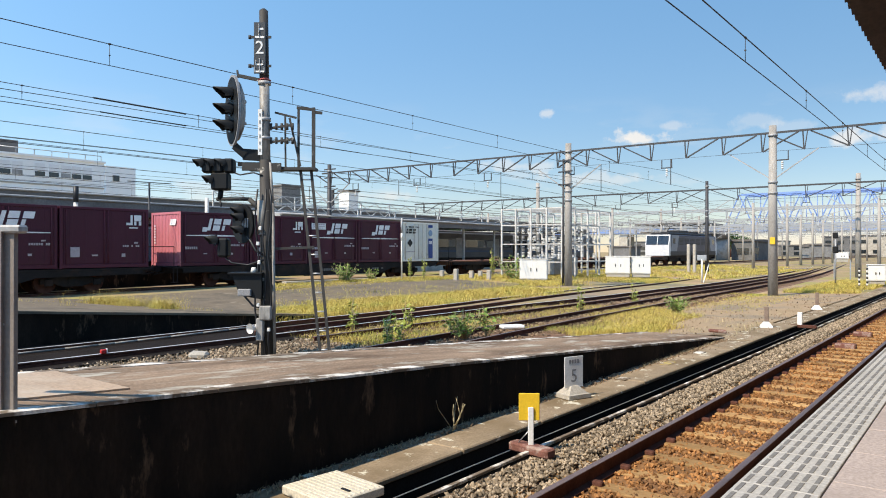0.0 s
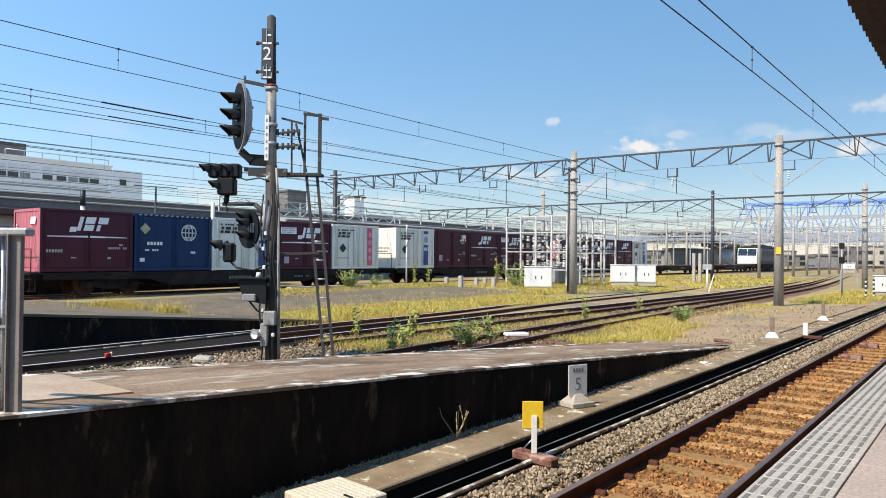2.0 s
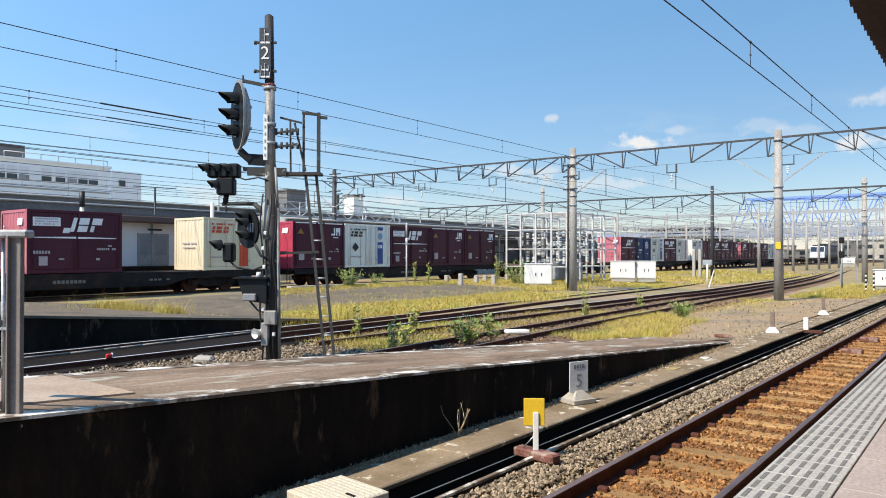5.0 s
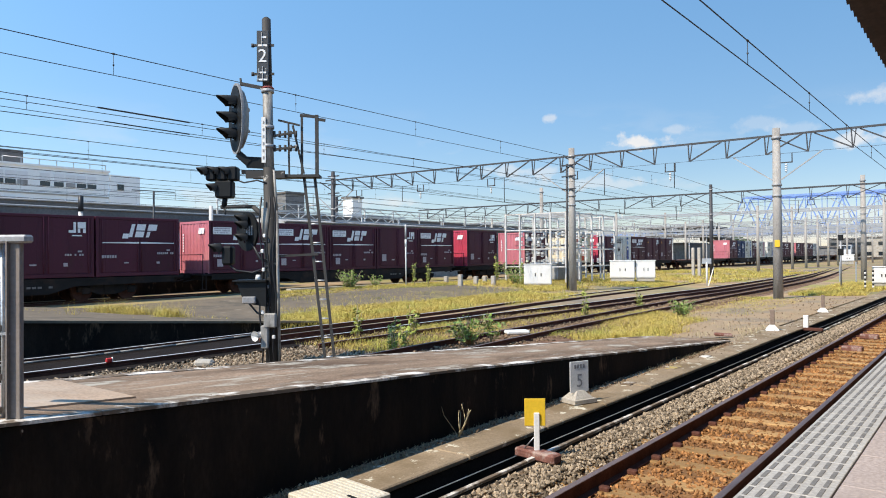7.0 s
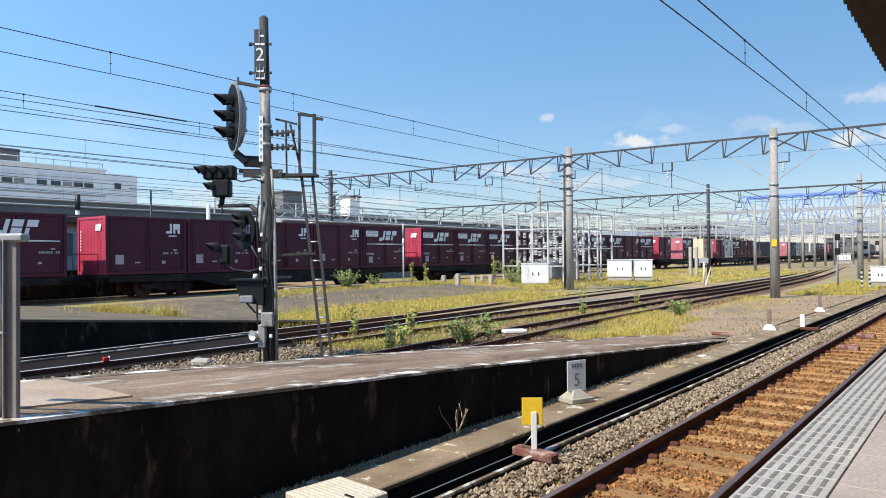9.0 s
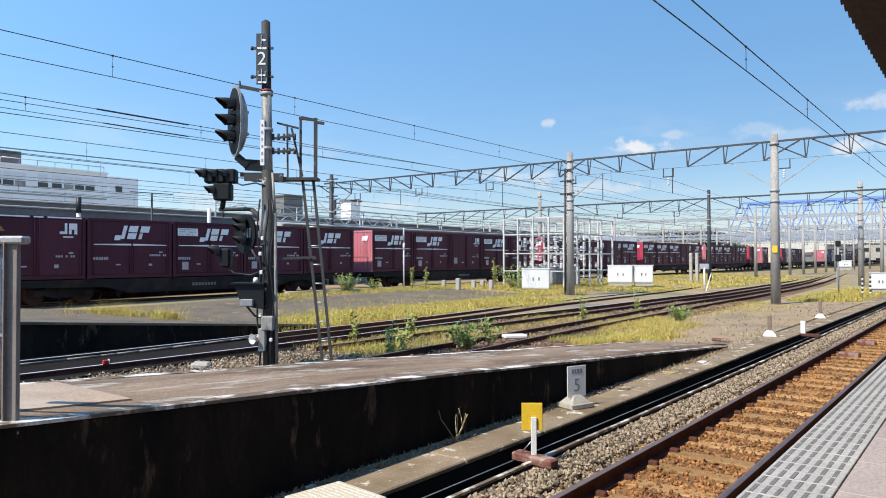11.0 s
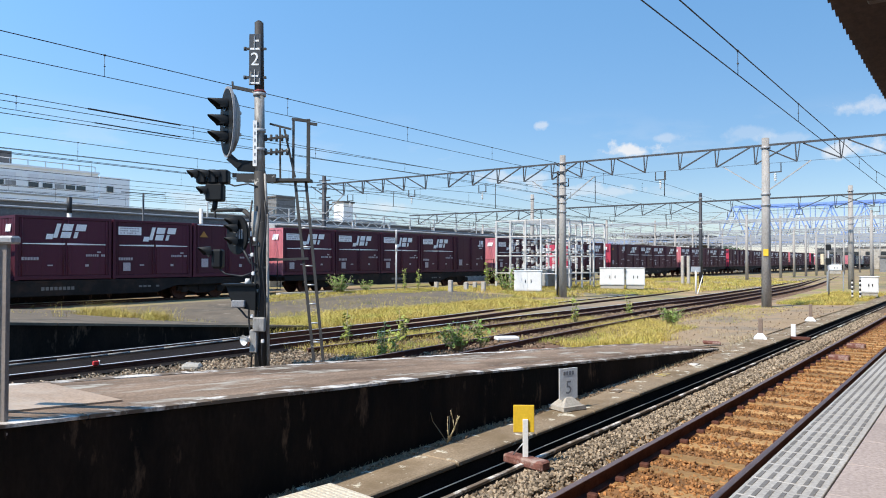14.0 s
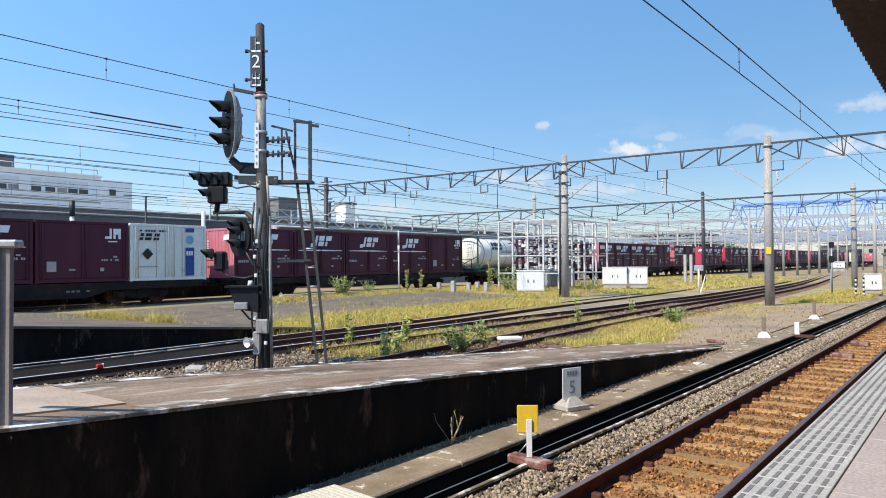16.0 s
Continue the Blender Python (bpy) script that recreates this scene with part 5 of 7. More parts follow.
def signal_mast():
    S = thing("signal_mast", "tall weathered signal mast with black lamp heads, sign and ladder platform", "signal", pose(-10.6, 8.36, -0.06, 0, 0, 37.7))
    face = Vector((-0.78, -0.63, 0)).normalized()
    fs = face.cross(Vector((0, 0, 1))).normalized()
    mast = MB().tube((0.05, 0, 0), (-0.005, 0, 3.7), 0.125, 14, 0.105)
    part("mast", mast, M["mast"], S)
    part("upper_mast", MB().tube((-0.005, 0, 3.7), (-0.025, 0, 5.2), 0.095, 14, 0.09), M["mast_upper"], S, "grey painted upper mast")
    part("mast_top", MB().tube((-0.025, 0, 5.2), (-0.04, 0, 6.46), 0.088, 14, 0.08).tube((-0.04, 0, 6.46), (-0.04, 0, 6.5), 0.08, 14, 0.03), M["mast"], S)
    part("conduit", MB().tube((0.19, -0.06, 0.0), (0.15, -0.06, 2.9), 0.03, 8).tube((0.15, -0.06, 2.9), (0.10, -0.05, 3.65), 0.024, 8), M["mast_upper"], S, "dull grey cable conduit")
    part("patch", MB().tube((-0.05, -0.035, 2.35), (-0.06, -0.035, 2.95), 0.088, 12), M["mast_upper"], S, "bare pale length of the mast")
    part("base_plate", MB().box(-0.26, 0.34, -0.26, 0.26, -0.05, 0.06, 0.02), M["concrete"], S)
    for z in (5.12, 4.45, 4.1, 2.35, 1.5):
        part("clamp", MB().tube((-0.02, 0, z - 0.03), (-0.02, 0, z + 0.03), 0.12, 12), M["galv_dull"], S)
    # name board
    nb = part("name_board", MB().box(-0.185, 0.03, -0.135, -0.105, 5.27, 6.21, 0.006), surface("grey_sign_enamel", (0.035, 0.038, 0.042), 0.5), S, "dark grey name board with white characters")
    st = MB()

    def bar(x0, z0, x1, z1, w=0.03):
        st.beam((x0, -0.137, z0), (x1, -0.137, z1), 0.006, w) if abs(z1 - z0) < 1e-6 else st.beam((x0, -0.137, z0), (x1, -0.137, z1), w, 0.006)
    cx = -0.078
    bar(cx - 0.01, 5.94, cx - 0.01, 6.18, 0.034), bar(cx - 0.01, 6.085, cx + 0.07, 6.085, 0.034), bar(cx - 0.085, 5.935, cx + 0.085, 5.935, 0.034)
    zc = 5.42
    bar(cx, zc - 0.12, cx, zc + 0.13, 0.032), bar(cx - 0.065, zc + 0.015, cx + 0.065, zc + 0.015), bar(cx - 0.065, zc + 0.0, cx - 0.065, zc + 0.09), bar(cx + 0.065, zc + 0.0, cx + 0.065, zc + 0.09)
    bar(cx - 0.085, zc - 0.115, cx + 0.085, zc - 0.115), bar(cx - 0.085, zc - 0.13, cx - 0.085, zc - 0.03), bar(cx + 0.085, zc - 0.13, cx + 0.085, zc - 0.03)
    part("characters", st, M["white_paint"], nb, "white painted characters")
    cu = bpy.data.curves.new("numeral", "FONT")
    cu.body, cu.size, cu.extrude, cu.align_x = "2", 0.34, 0.003, "CENTER"
    o = new("numeral", cu)
    cu.materials.append(M["white_paint"])
    o.parent, o.matrix_basis = nb, pose(cx, -0.139, 5.63, 90, 0, 0)
    for z in (5.42, 5.95):
        part("board_bracket", MB().box(-0.27, 0.12, -0.1, -0.06, z - 0.02, z + 0.02).tube((-0.27, -0.08, z - 0.03), (-0.27, -0.08, z + 0.03), 0.03, 8), M["mast"], S)
    part("cap_light", MB().tube((-0.02, 0, 5.17), (-0.02, 0, 5.27), 0.12, 12, 0.03), surface("faded_red_cap", (0.6, 0.14, 0.12), 0.5), S, "faded red collar")
    part("arm", MB().beam((-0.08, -0.02, 5.17), (-0.52, -0.02, 5.26), 0.05, 0.06).tube((-0.5, -0.02, 5.22), (-0.52, -0.02, 5.36), 0.02, 6), M["mast"], S)
    strip = MB().box(-0.11, -0.035, -0.115, -0.100, 3.78, 4.62)
    part("number_strip", strip, M["white_paint"], S, "white strip with worn writing")
    wr = MB()
    for k in range(6):
        wr.box(-0.088, -0.058, -0.119, -0.114, 3.84 + k * 0.13, 3.895 + k * 0.13)
    part("writing", wr, M["sig_back"], S, kind="stuff")
    # main three-lamp head on an oval backboard
    hc = Vector((-0.60, -0.08, 4.60))
    head = new("signal_head")
    head.parent = S
    vs, n = [], 28
    for d, q in ((0.0, 1.0), (0.045, 1.0)):
        vs += [hc - face * d + fs * (0.31 * math.cos(2 * math.pi * k / n)) + Vector((0, 0, 0.66 * math.sin(2 * math.pi * k / n))) for k in range(n)]
    part("backboard", MB().add(vs, [tuple(range(n)), tuple(range(2 * n - 1, n - 1, -1))] + [(k, (k + 1) % n, n + (k + 1) % n, n + k) for k in range(n)]), M["sig_back"], head, "oval grey backboard")
    vs = []
    for d, q in ((-0.012, 0.93), (0.01, 0.93)):
        vs += [hc - face * d + fs * (0.31 * q * math.cos(2 * math.pi * k / n)) + Vector((0, 0, 0.66 * q * math.sin(2 * math.pi * k / n))) for k in range(n)]
    part("face_plate", MB().add(vs, [tuple(range(n)), tuple(range(2 * n - 1, n - 1, -1))] + [(k, (k + 1) % n, n + (k + 1) % n, n + k) for k in range(n)]), M["sig_black"], head, "matt black face")
    for z in (0.30, 0.0, -0.30):
        hooded_lamp(head, hc + face * 0.02 + Vector((0, 0, z)), face, 0.115, 0.34)
    vs = []
    for d, q in ((0.045, 0.9), (0.13, 0.84), (0.19, 0.62)):
        vs += [hc - face * d + fs * (0.29 * q * math.cos(2 * math.pi * k / n)) + Vector((0, 0, 0.64 * q * math.sin(2 * math.pi * k / n))) for k in range(n)]
    part("housing", MB().add(vs, [tuple(range(n)), tuple(range(3 * n - 1, 2 * n - 1, -1))] + [(i * n + k, i * n + (k + 1) % n, (i + 1) * n + (k + 1) % n, (i + 1) * n + k) for i in (0, 1) for k in range(n)], True), M["mast_upper"], head, "grey rounded rear housing")
    for z in (4.38, 4.78):
        part("hinge", MB().box(-0.42, -0.36, -0.04, 0.04, z - 0.03, z + 0.03, 0.01), M["galv_dull"], head)
    part("bracket", MB().beam((-0.55, -0.06, 3.95), (-0.36, -0.04, 3.78), 0.12, 0.14).beam((-0.4, -0.04, 3.80), (-0.02, 0, 3.78), 0.10, 0.20), M["sig_black"], S)
    # three small lamps in a row with one below
    for k, x in enumerate((-1.10, -0.90, -0.70)):
        box = part("shunt_lamp", MB().box(x - 0.05, x + 0.13, -0.12, 0.12, 3.46, 3.72, 0.03), M["sig_black"], S)
        hooded_lamp(box, (x - 0.05, -0.07, 3.62), face, 0.085, 0.18)
    box = part("shunt_lamp", MB().box(-0.98, -0.66, -0.12, 0.12, 3.14, 3.46, 0.03), M["sig_black"], S)
    hooded_lamp(box, (-0.98, -0.07, 3.32), face, 0.085, 0.18)
    part("arm", MB().beam((-0.5, -0.02, 3.62), (0.0, 0, 3.62), 0.07).tube((-0.82, 0, 3.15), (-0.84, 0, 2.98), 0.05, 8), M["sig_black"], S)
    part("arm", MB().tube((-0.90, 0, 2.98), (-0.30, 0, 2.98), 0.035, 8).tube((-0.30, 0, 2.98), (-0.02, 0, 2.72), 0.045, 8).tube((-0.84, 0, 2.98), (-0.80, -0.05, 2.84), 0.02, 6), M["mast"], S)
    # lower round head
    vs = []
    lc = Vector((-0.42, -0.02, 2.52))
    n = 24
    f2 = Vector((-0.55, -0.83, 0)).normalized()
    s2 = f2.cross(Vector((0, 0, 1))).normalized()
    for d in (0.0, 0.05):
        vs += [lc - f2 * d + s2 * (0.28 * math.cos(2 * math.pi * k / n)) + Vector((0, 0, 0.36 * math.sin(2 * math.pi * k / n))) for k in range(n)]
    low = part("lower_head", MB().add(vs, [tuple(range(n)), tuple(range(2 * n - 1, n - 1, -1))] + [(k, (k + 1) % n, n + (k + 1) % n, n + k) for k in range(n)]), M["sig_black"], S)
    for dx, dz in ((-0.25, 0.10), (-0.22, -0.13), (-0.05, 0.22)):
        hooded_lamp(low, lc + s2 * dx * 0.6 + f2 * 0.02 + Vector((dx * 0.4, 0, dz)), face, 0.09, 0.22)
    ven = MB()
    for k in range(4):
        ven.box(-0.40 + k * 0.045, -0.375 + k * 0.045, -0.12, -0.09, 2.45, 2.62)
    part("louvre", ven, M["sig_back"], low, kind="stuff")
    box = part("shunt_lamp", MB().box(-0.86, -0.66, -0.12, 0.12, 1.90, 2.26, 0.04), M["sig_black"], S)
    hooded_lamp(box, (-0.90, -0.06, 2.20), face, 0.1, 0.22)
    for pts, rr in (([(-0.72, -0.05, 1.9), (-0.6, -0.06, 1.80), (-0.3, -0.06, 1.76), (0.0, -0.1, 1.86)], 0.02), ([(-0.3, -0.1, 2.3), (-0.15, -0.1, 2.02), (0, -0.12, 1.95)], 0.025),
                    ([(-0.66, -0.06, 3.5), (-0.45, -0.06, 3.42), (-0.2, -0.08, 3.46), (-0.02, -0.1, 3.4)], 0.014), ([(-0.36, -0.1, 1.2), (-0.2, -0.12, 1.02), (-0.04, -0.14, 0.98)], 0.02)):
        part("cable", chain(pts, rr), M["black"], S)
    part("relay_box", MB().prism([(-0.56, 1.60), (-0.02, 1.60), (-0.02, 1.14), (-0.36, 1.20), (-0.46, 1.32)], 1, -0.2, 0.2).box(-0.62, -0.0, -0.26, 0.24, 1.60, 1.63), M["sig_black"], S, "black relay box with rain lid")
    part("relay_box", MB().box(-0.44, -0.20, -0.26, -0.12, 1.20, 1.33, 0.015), M["sig_back"], S)
    part("switch_box", MB().box(-0.06, 0.16, -0.24, -0.10, 0.76, 1.02, 0.02), M["mast_upper"], S, "pale grey switch box")
    part("pot_insulator", MB().tube((-0.2, -0.05, 1.63), (-0.2, -0.05, 1.72), 0.06, 8, 0.04), M["white_paint"], S)
    horn = MB()
    prof = ((0.0, 0.035), (0.06, 0.04), (0.12, 0.065), (0.17, 0.095))
    c0, hd = Vector((-0.12, -0.12, 0.62)), Vector((-0.55, -0.83, -0.05)).normalized()
    hs = hd.cross(Vector((0, 0, 1))).normalized()
    hu = hs.cross(hd)
    vs = [c0 + hd * d + (hs * math.cos(2 * math.pi * k / 14) + hu * math.sin(2 * math.pi * k / 14)) * r for d, r in prof for k in range(14)]
    horn.add(vs, [(i * 14 + k, i * 14 + (k + 1) % 14, (i + 1) * 14 + (k + 1) % 14, (i + 1) * 14 + k) for i in range(3) for k in range(14)], True)
    horn.tube(c0 - hd * 0.14, c0, 0.07, 12)
    part("horn_speaker", horn, M["white_paint"], S, "white horn loudspeaker")
    part("junction_box", MB().box(-0.12, 0.02, -0.22, -0.1, 0.38, 0.80, 0.02), M["mast_upper"], S)
    # loose cables down the mast
    for x0, ph in ((-0.12, 0.3), (0.02, 1.7), (0.12, 2.9)):
        part("cable", chain([(x0 + 0.03 * math.sin(ph + k * 1.3), -0.15 + 0.02 * math.cos(k + ph), 0.05 + k * 0.31) for k in range(11)], 0.016), M["black"], S)
    for z, x in ((2.12, -0.10), (1.78, -0.08), (2.4, -0.06), (1.0, -0.1), (0.55, 0.1)):
        part("cleat", MB().box(x - 0.025, x + 0.03, -0.17, -0.12, z, z + 0.07, 0.01), M["white_paint"], S)
    # work platform and guard frame
    part("work_platform", MB().box(-0.35, 0.92, -0.02, 0.30, 3.52, 3.57).box(-0.42, 0.30, -0.06, -0.02, 3.50, 3.64), M["mast"], S)
    gf = MB()
    for x in (0.58, 0.86):
        gf.beam((x, 0.15, 3.55), (x, 0.15, 4.70), 0.06 if x > 0.7 else 0.04)
    gf.beam((0.55, 0.15, 4.70), (0.88, 0.15, 4.66), 0.05).beam((0.86, 0.15, 4.62), (1.02, 0.15, 4.60), 0.05)
    gf.beam((0.35, 0.1, 3.55), (0.34, 0.1, 4.55), 0.03).beam((0.42, 0.1, 4.50), (0.62, 0.12, 3.6), 0.035).beam((0.15, 0.1, 4.60), (0.55, 0.1, 4.50), 0.035)
    part("guard_frame", gf, M["mast"], S)
    for z, x1 in ((4.32, 0.50), (4.06, 0.52)):
        a = MB().beam((-0.12, 0.0, z - 0.06), (x1, 0.0, z + 0.03), 0.04)
        for k in range(5):
            x = 0.1 + k * 0.1
            a.tube((x, 0, z - 0.06), (x, 0, z + 0.06), 0.025, 6)
        part("insulator_arm", a, M["mast"], S)
    return S


signal_mast()


def ladder():
    """A leaning ladder from the ground up to the mast's platform."""
    L = thing("ladder", "thin steel ladder leaning against the signal platform", "ladder", pose(-10.6, 8.36, -0.06, 0, 0, 37.7))
    a0, a1, b0, b1 = Vector((1.05, -0.1, 0.0)), Vector((0.62, 0.12, 3.56)), Vector((1.22, -0.1, 0.0)), Vector((0.82, 0.12, 3.56))
    for p, q in ((a0, a1), (b0, b1)):
        part("stile", MB().beam(p, q, 0.035, 0.05), M["mast"], L)
    for k in range(10):
        t = (k + 0.6) / 10.2
        part("rung", MB().tube(a0.lerp(a1, t), b0.lerp(b1, t), 0.016, 6), M["galv"], L)
    part("foot_rail", MB().beam((0.2, -0.05, 0.06), (1.25, -0.1, 0.12), 0.05).beam((0.25, -0.15, 0.0), (1.15, -0.2, 0.04), 0.04), M["galv_dull"], L)
    part("stay_bar", MB().beam((0.1, -0.03, 2.06), (0.9, 0.0, 2.09), 0.045), M["mast"], L)


ladder()


# ---- overhead line ----
def pole(name, x, y, top, r, z0=-0.2, label="tall tapered concrete line pole", extra=True, mat="pole"):
    P = thing(name, label, "pole", pose(x, y, z0), "line poles")
    part("shaft", MB().tube((0, 0, 0), (0, 0, top - z0), r * 1.15, 14, r * 0.85), M[mat], P)
    if extra:
        for z in (top - z0 - 0.45, top - z0 - 2.6, top - z0 - 3.1):
            part("clamp", MB().tube((0, 0, z - 0.05), (0, 0, z + 0.05), r * 1.12, 14), M["galv_dull"], P)
    return P


def gantry(y, z, x0, x1, post_x, r, skew=0.0, depth=1.0, step=1.75, thick=0.09, steel="truss", chord=0.014):
    G = thing("gantry_beam", "grey steel lattice beam spanning the tracks between line poles", "gantry", pose(0, y, 0))
    yy = lambda x: skew * (x + 8)
    part("top_chord", MB().beam((x0, yy(x0), z), (x1, yy(x1), z), thick * 0.8, thick), M[steel], G)
    part("bottom_chord", MB().beam((x0 + 1, yy(x0), z - depth), (x1, yy(x1), z - depth), *((chord, chord) if steel == "truss" else (0.09, 0.09))), M[steel], G)
    n = int((x1 - x0) / step)
    for k in range(n):
        x = x0 + (k + 0.5) * step
        br = MB().beam((x - 0.08, yy(x), z), (x - 0.03, yy(x), z - depth), 0.05).beam((x + 0.12, yy(x), z), (x, yy(x), z - depth), 0.04)
        s = 1 if k % 2 else -1
        mid = (post_x[0] + post_x[-1]) / 2
        sgn = 1 if min(post_x, key=lambda p: abs(p - x)) > x else -1
        br.beam((x, yy(x), z - depth), (x + sgn * step * 0.86, yy(x), z - 0.05), 0.06)
        part("brace", br, M[steel], G)
    for px in post_x:
        for s in (-1, 1):
            part("knee_brace", MB().beam((px + s * 0.1, yy(px), z - 2.1), (px + s * 1.9, yy(px), z - depth), 0.05), M["galv_dull"], G)
    for k, x in enumerate(frange(x0 + 3.2, x1 - 2, 5.3)):
        dr = MB().beam((x - 0.25, yy(x), z - depth), (x - 0.25, yy(x), z - depth - 0.42), 0.04).beam((x + 0.25, yy(x), z - depth), (x + 0.25, yy(x), z - depth - 0.42), 0.04).beam((x - 0.28, yy(x), z - depth - 0.42), (x + 0.28, yy(x), z - depth - 0.42), 0.05)
        hang = part("drop_bracket", dr, M["truss"], G)
        ins = MB()
        for j in range(4):
            ins.tube((x, yy(x), z - depth - 0.50 - j * 0.09), (x, yy(x), z - depth - 0.55 - j * 0.09), 0.06, 8)
        ins.tube((x, yy(x), z - depth - 0.42), (x, yy(x), z - depth - 0.9), 0.015, 6)
        part("insulator", ins, M["insulator"], hang)
    return G


gantry(35, 7.42, -37.2, 1.5, (-36.5, -18.2, -7.9), 0.2, 0.025, 0.85)
pole("line_pole", -7.9, 35, 7.75, 0.19)
P = pole("line_pole", -18.2, 34.75, 7.85, 0.19, 0.0)
part("cable_run", MB().tube((-0.24, -0.16, 0.0), (-0.22, -0.14, 7.0), 0.06, 8), M["steel_dark"], P, "dark cable pipe strapped to the pole")
for z in (5.6, 6.3, 6.9):
    part("switch_arm", MB().beam((-0.5, -0.2, z), (0.35, -0.2, z + 0.03), 0.07), M["steel_dark"], P)
P = pole("line_pole", -36.5, 34.3, 8.0, 0.16, 0.1, "dark steel line pole with short crossarms", mat="steel_dark")
for z in (6.4, 7.0, 7.6):
    part("crossarm", MB().beam((-0.5, 0, z), (0.5, 0.1, z), 0.08), M["steel_dark"], P)
gantry(63, 7.35, -52, 1.0, (-36.1, -19.5, -8.4), 0.2, 0.02, 1.0, 2.6, 0.13, "truss", 0.03)
pole("line_pole", -8.4, 65.5, 8.3, 0.2)
pole("line_pole", -19.5, 62.8, 8.1, 0.15, mat="steel_dark", label="slim dark line pole")
pole("line_pole", -36.1, 62.4, 8.9, 0.2)
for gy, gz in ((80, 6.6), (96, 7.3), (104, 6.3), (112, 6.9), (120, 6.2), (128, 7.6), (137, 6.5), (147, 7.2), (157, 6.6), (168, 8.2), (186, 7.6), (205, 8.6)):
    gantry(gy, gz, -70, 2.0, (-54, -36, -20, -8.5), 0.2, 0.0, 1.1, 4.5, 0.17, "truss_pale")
    for gx in (-54, -36, -20, -8.5):
        pole("line_pole", gx, gy, gz + 0.6, 0.15, -0.1, extra=False)
yp = MB().box(-0.11, 0.11, -0.2, -0.16, 1.58, 1.90, 0.01)
solid("warning_plate", yp, M["yellow"], "small yellow warning plate on a line pole", "sign", pose(-7.9, 34.95, 0.72, 0, 0, 12))


def wires():
    """Contact and carrying wires, pair by pair, with droppers."""
    def wire(name, pts, r, label):
        cu = bpy.data.curves.new(name, "CURVE")
        cu.dimensions, cu.bevel_depth, cu.bevel_resolution = "3D", r, 1
        sp = cu.splines.new("POLY")
        sp.points.add(len(pts) - 1)
        for p, q in zip(sp.points, pts):
            p.co = (*q, 1)
        cu.materials.append(M["wire"])
        return tagged(new(name, cu), label, "wire", "overhead wires")
    spans = [-30, 35, 63, 96, 128, 168, 240]
    def under(ob, par):
        for key in ("label", "category", "group"):
            if key in ob:
                del ob[key]
        ob.parent = par
    for x, zc, zm, r in ((-2.78, 4.68, 5.03, 0.008), (-12.6, 5.31, 5.70, 0.007), (-16.3, 5.18, 5.48, 0.007), (-22.5, 5.15, 5.7, 0.009), (-30.2, 5.6, 6.2, 0.013), (-38.5, 5.5, 6.1, 0.013), (-43, 5.5, 6.2, 0.013)):
        line = thing("overhead_line", "dark overhead contact line with carrying wire and droppers", "wire", None, "overhead lines")
        under(wire("contact_wire", [(x, y, zc) for y in spans], r, ""), line)
        pts = []
        for a, b in zip(spans, spans[1:]):
            for k in range(8):
                t = k / 8
                pts.append((x, a + (b - a) * t, zm + (0.25 * (2 * t - 1) ** 2 if a > 0 else 0.0)))
        under(wire("carrying_wire", pts, r * 1.15, ""), line)
        for y, sk, zb in ((35, 0.025, 6.57), (63, 0.02, 6.35)):
            part("hanger", MB().tube((x, y + sk * (x + 8), zc), (x, y + sk * (x + 8), zb), 0.02, 6), M["wire"], line)
        for y in frange(-6.3, 34, 4.25):
            d = MB().tube((x, y, zc), (x, y, zm), 0.005, 4).tube((x, y - 0.02, zm), (x, y + 0.02, zm), 0.018, 6).box(x - 0.012, x + 0.012, y - 0.012, y + 0.012, (zc + zm) / 2 - 0.02, (zc + zm) / 2)
            part("dropper", d, M["wire"], line)
    for x, z in ((-24, 6.5), (-26, 7.3), (-33.5, 6.8), (-36.5, 7.2), (-48, 6.6), (-52, 7.6), (-56, 7.0), (-60, 6.4)):
        wire("feeder_wire", [(x, y, z + 0.3 * abs(((y + 30) / 33) % 2 - 1)) for y in range(-30, 200, 11)], 0.013, "feeder wire strung from pole to pole")
    wire("section_wire", [(-16.25, 7.95, 5.47), (-16.25, 10.3, 5.46)], 0.02, "thick insulated length of overhead wire")
    wire("section_wire", [(-16.25, 8.1, 5.17), (-16.25, 10.3, 5.16)], 0.015, "thick insulated length of overhead wire")


wires()

# ---- things beside the near track ----
def yellow_sign():
    S = thing("yellow_marker", "yellow square marker on a white post over the gutter", "sign", pose(-3.68, 6.22, -0.03, 0, 0, 37))
    part("board", MB().box(-0.12, 0.09, 0.0, 0.012, 0.275, 0.55, 0.004), M["yellow"], S)
    part("post", MB().box(-0.028, 0.028, -0.022, -0.002, 0.02, 0.41, 0.004), M["white_paint"], S)
    part("stay", MB().tube((-0.01, 0.0, 0.18), (-0.12, 0.05, 0.04), 0.007, 6), M["galv"], S)
    foot = part("foot_block", MB().box(-0.24, 0.26, -0.075, 0.075, -0.06, 0.035, 0.018), M["rust_block"], S, "dark rust-brown foot block")
    foot.matrix_basis = pose(0, 0, 0, 0, 0, -45)


yellow_sign()


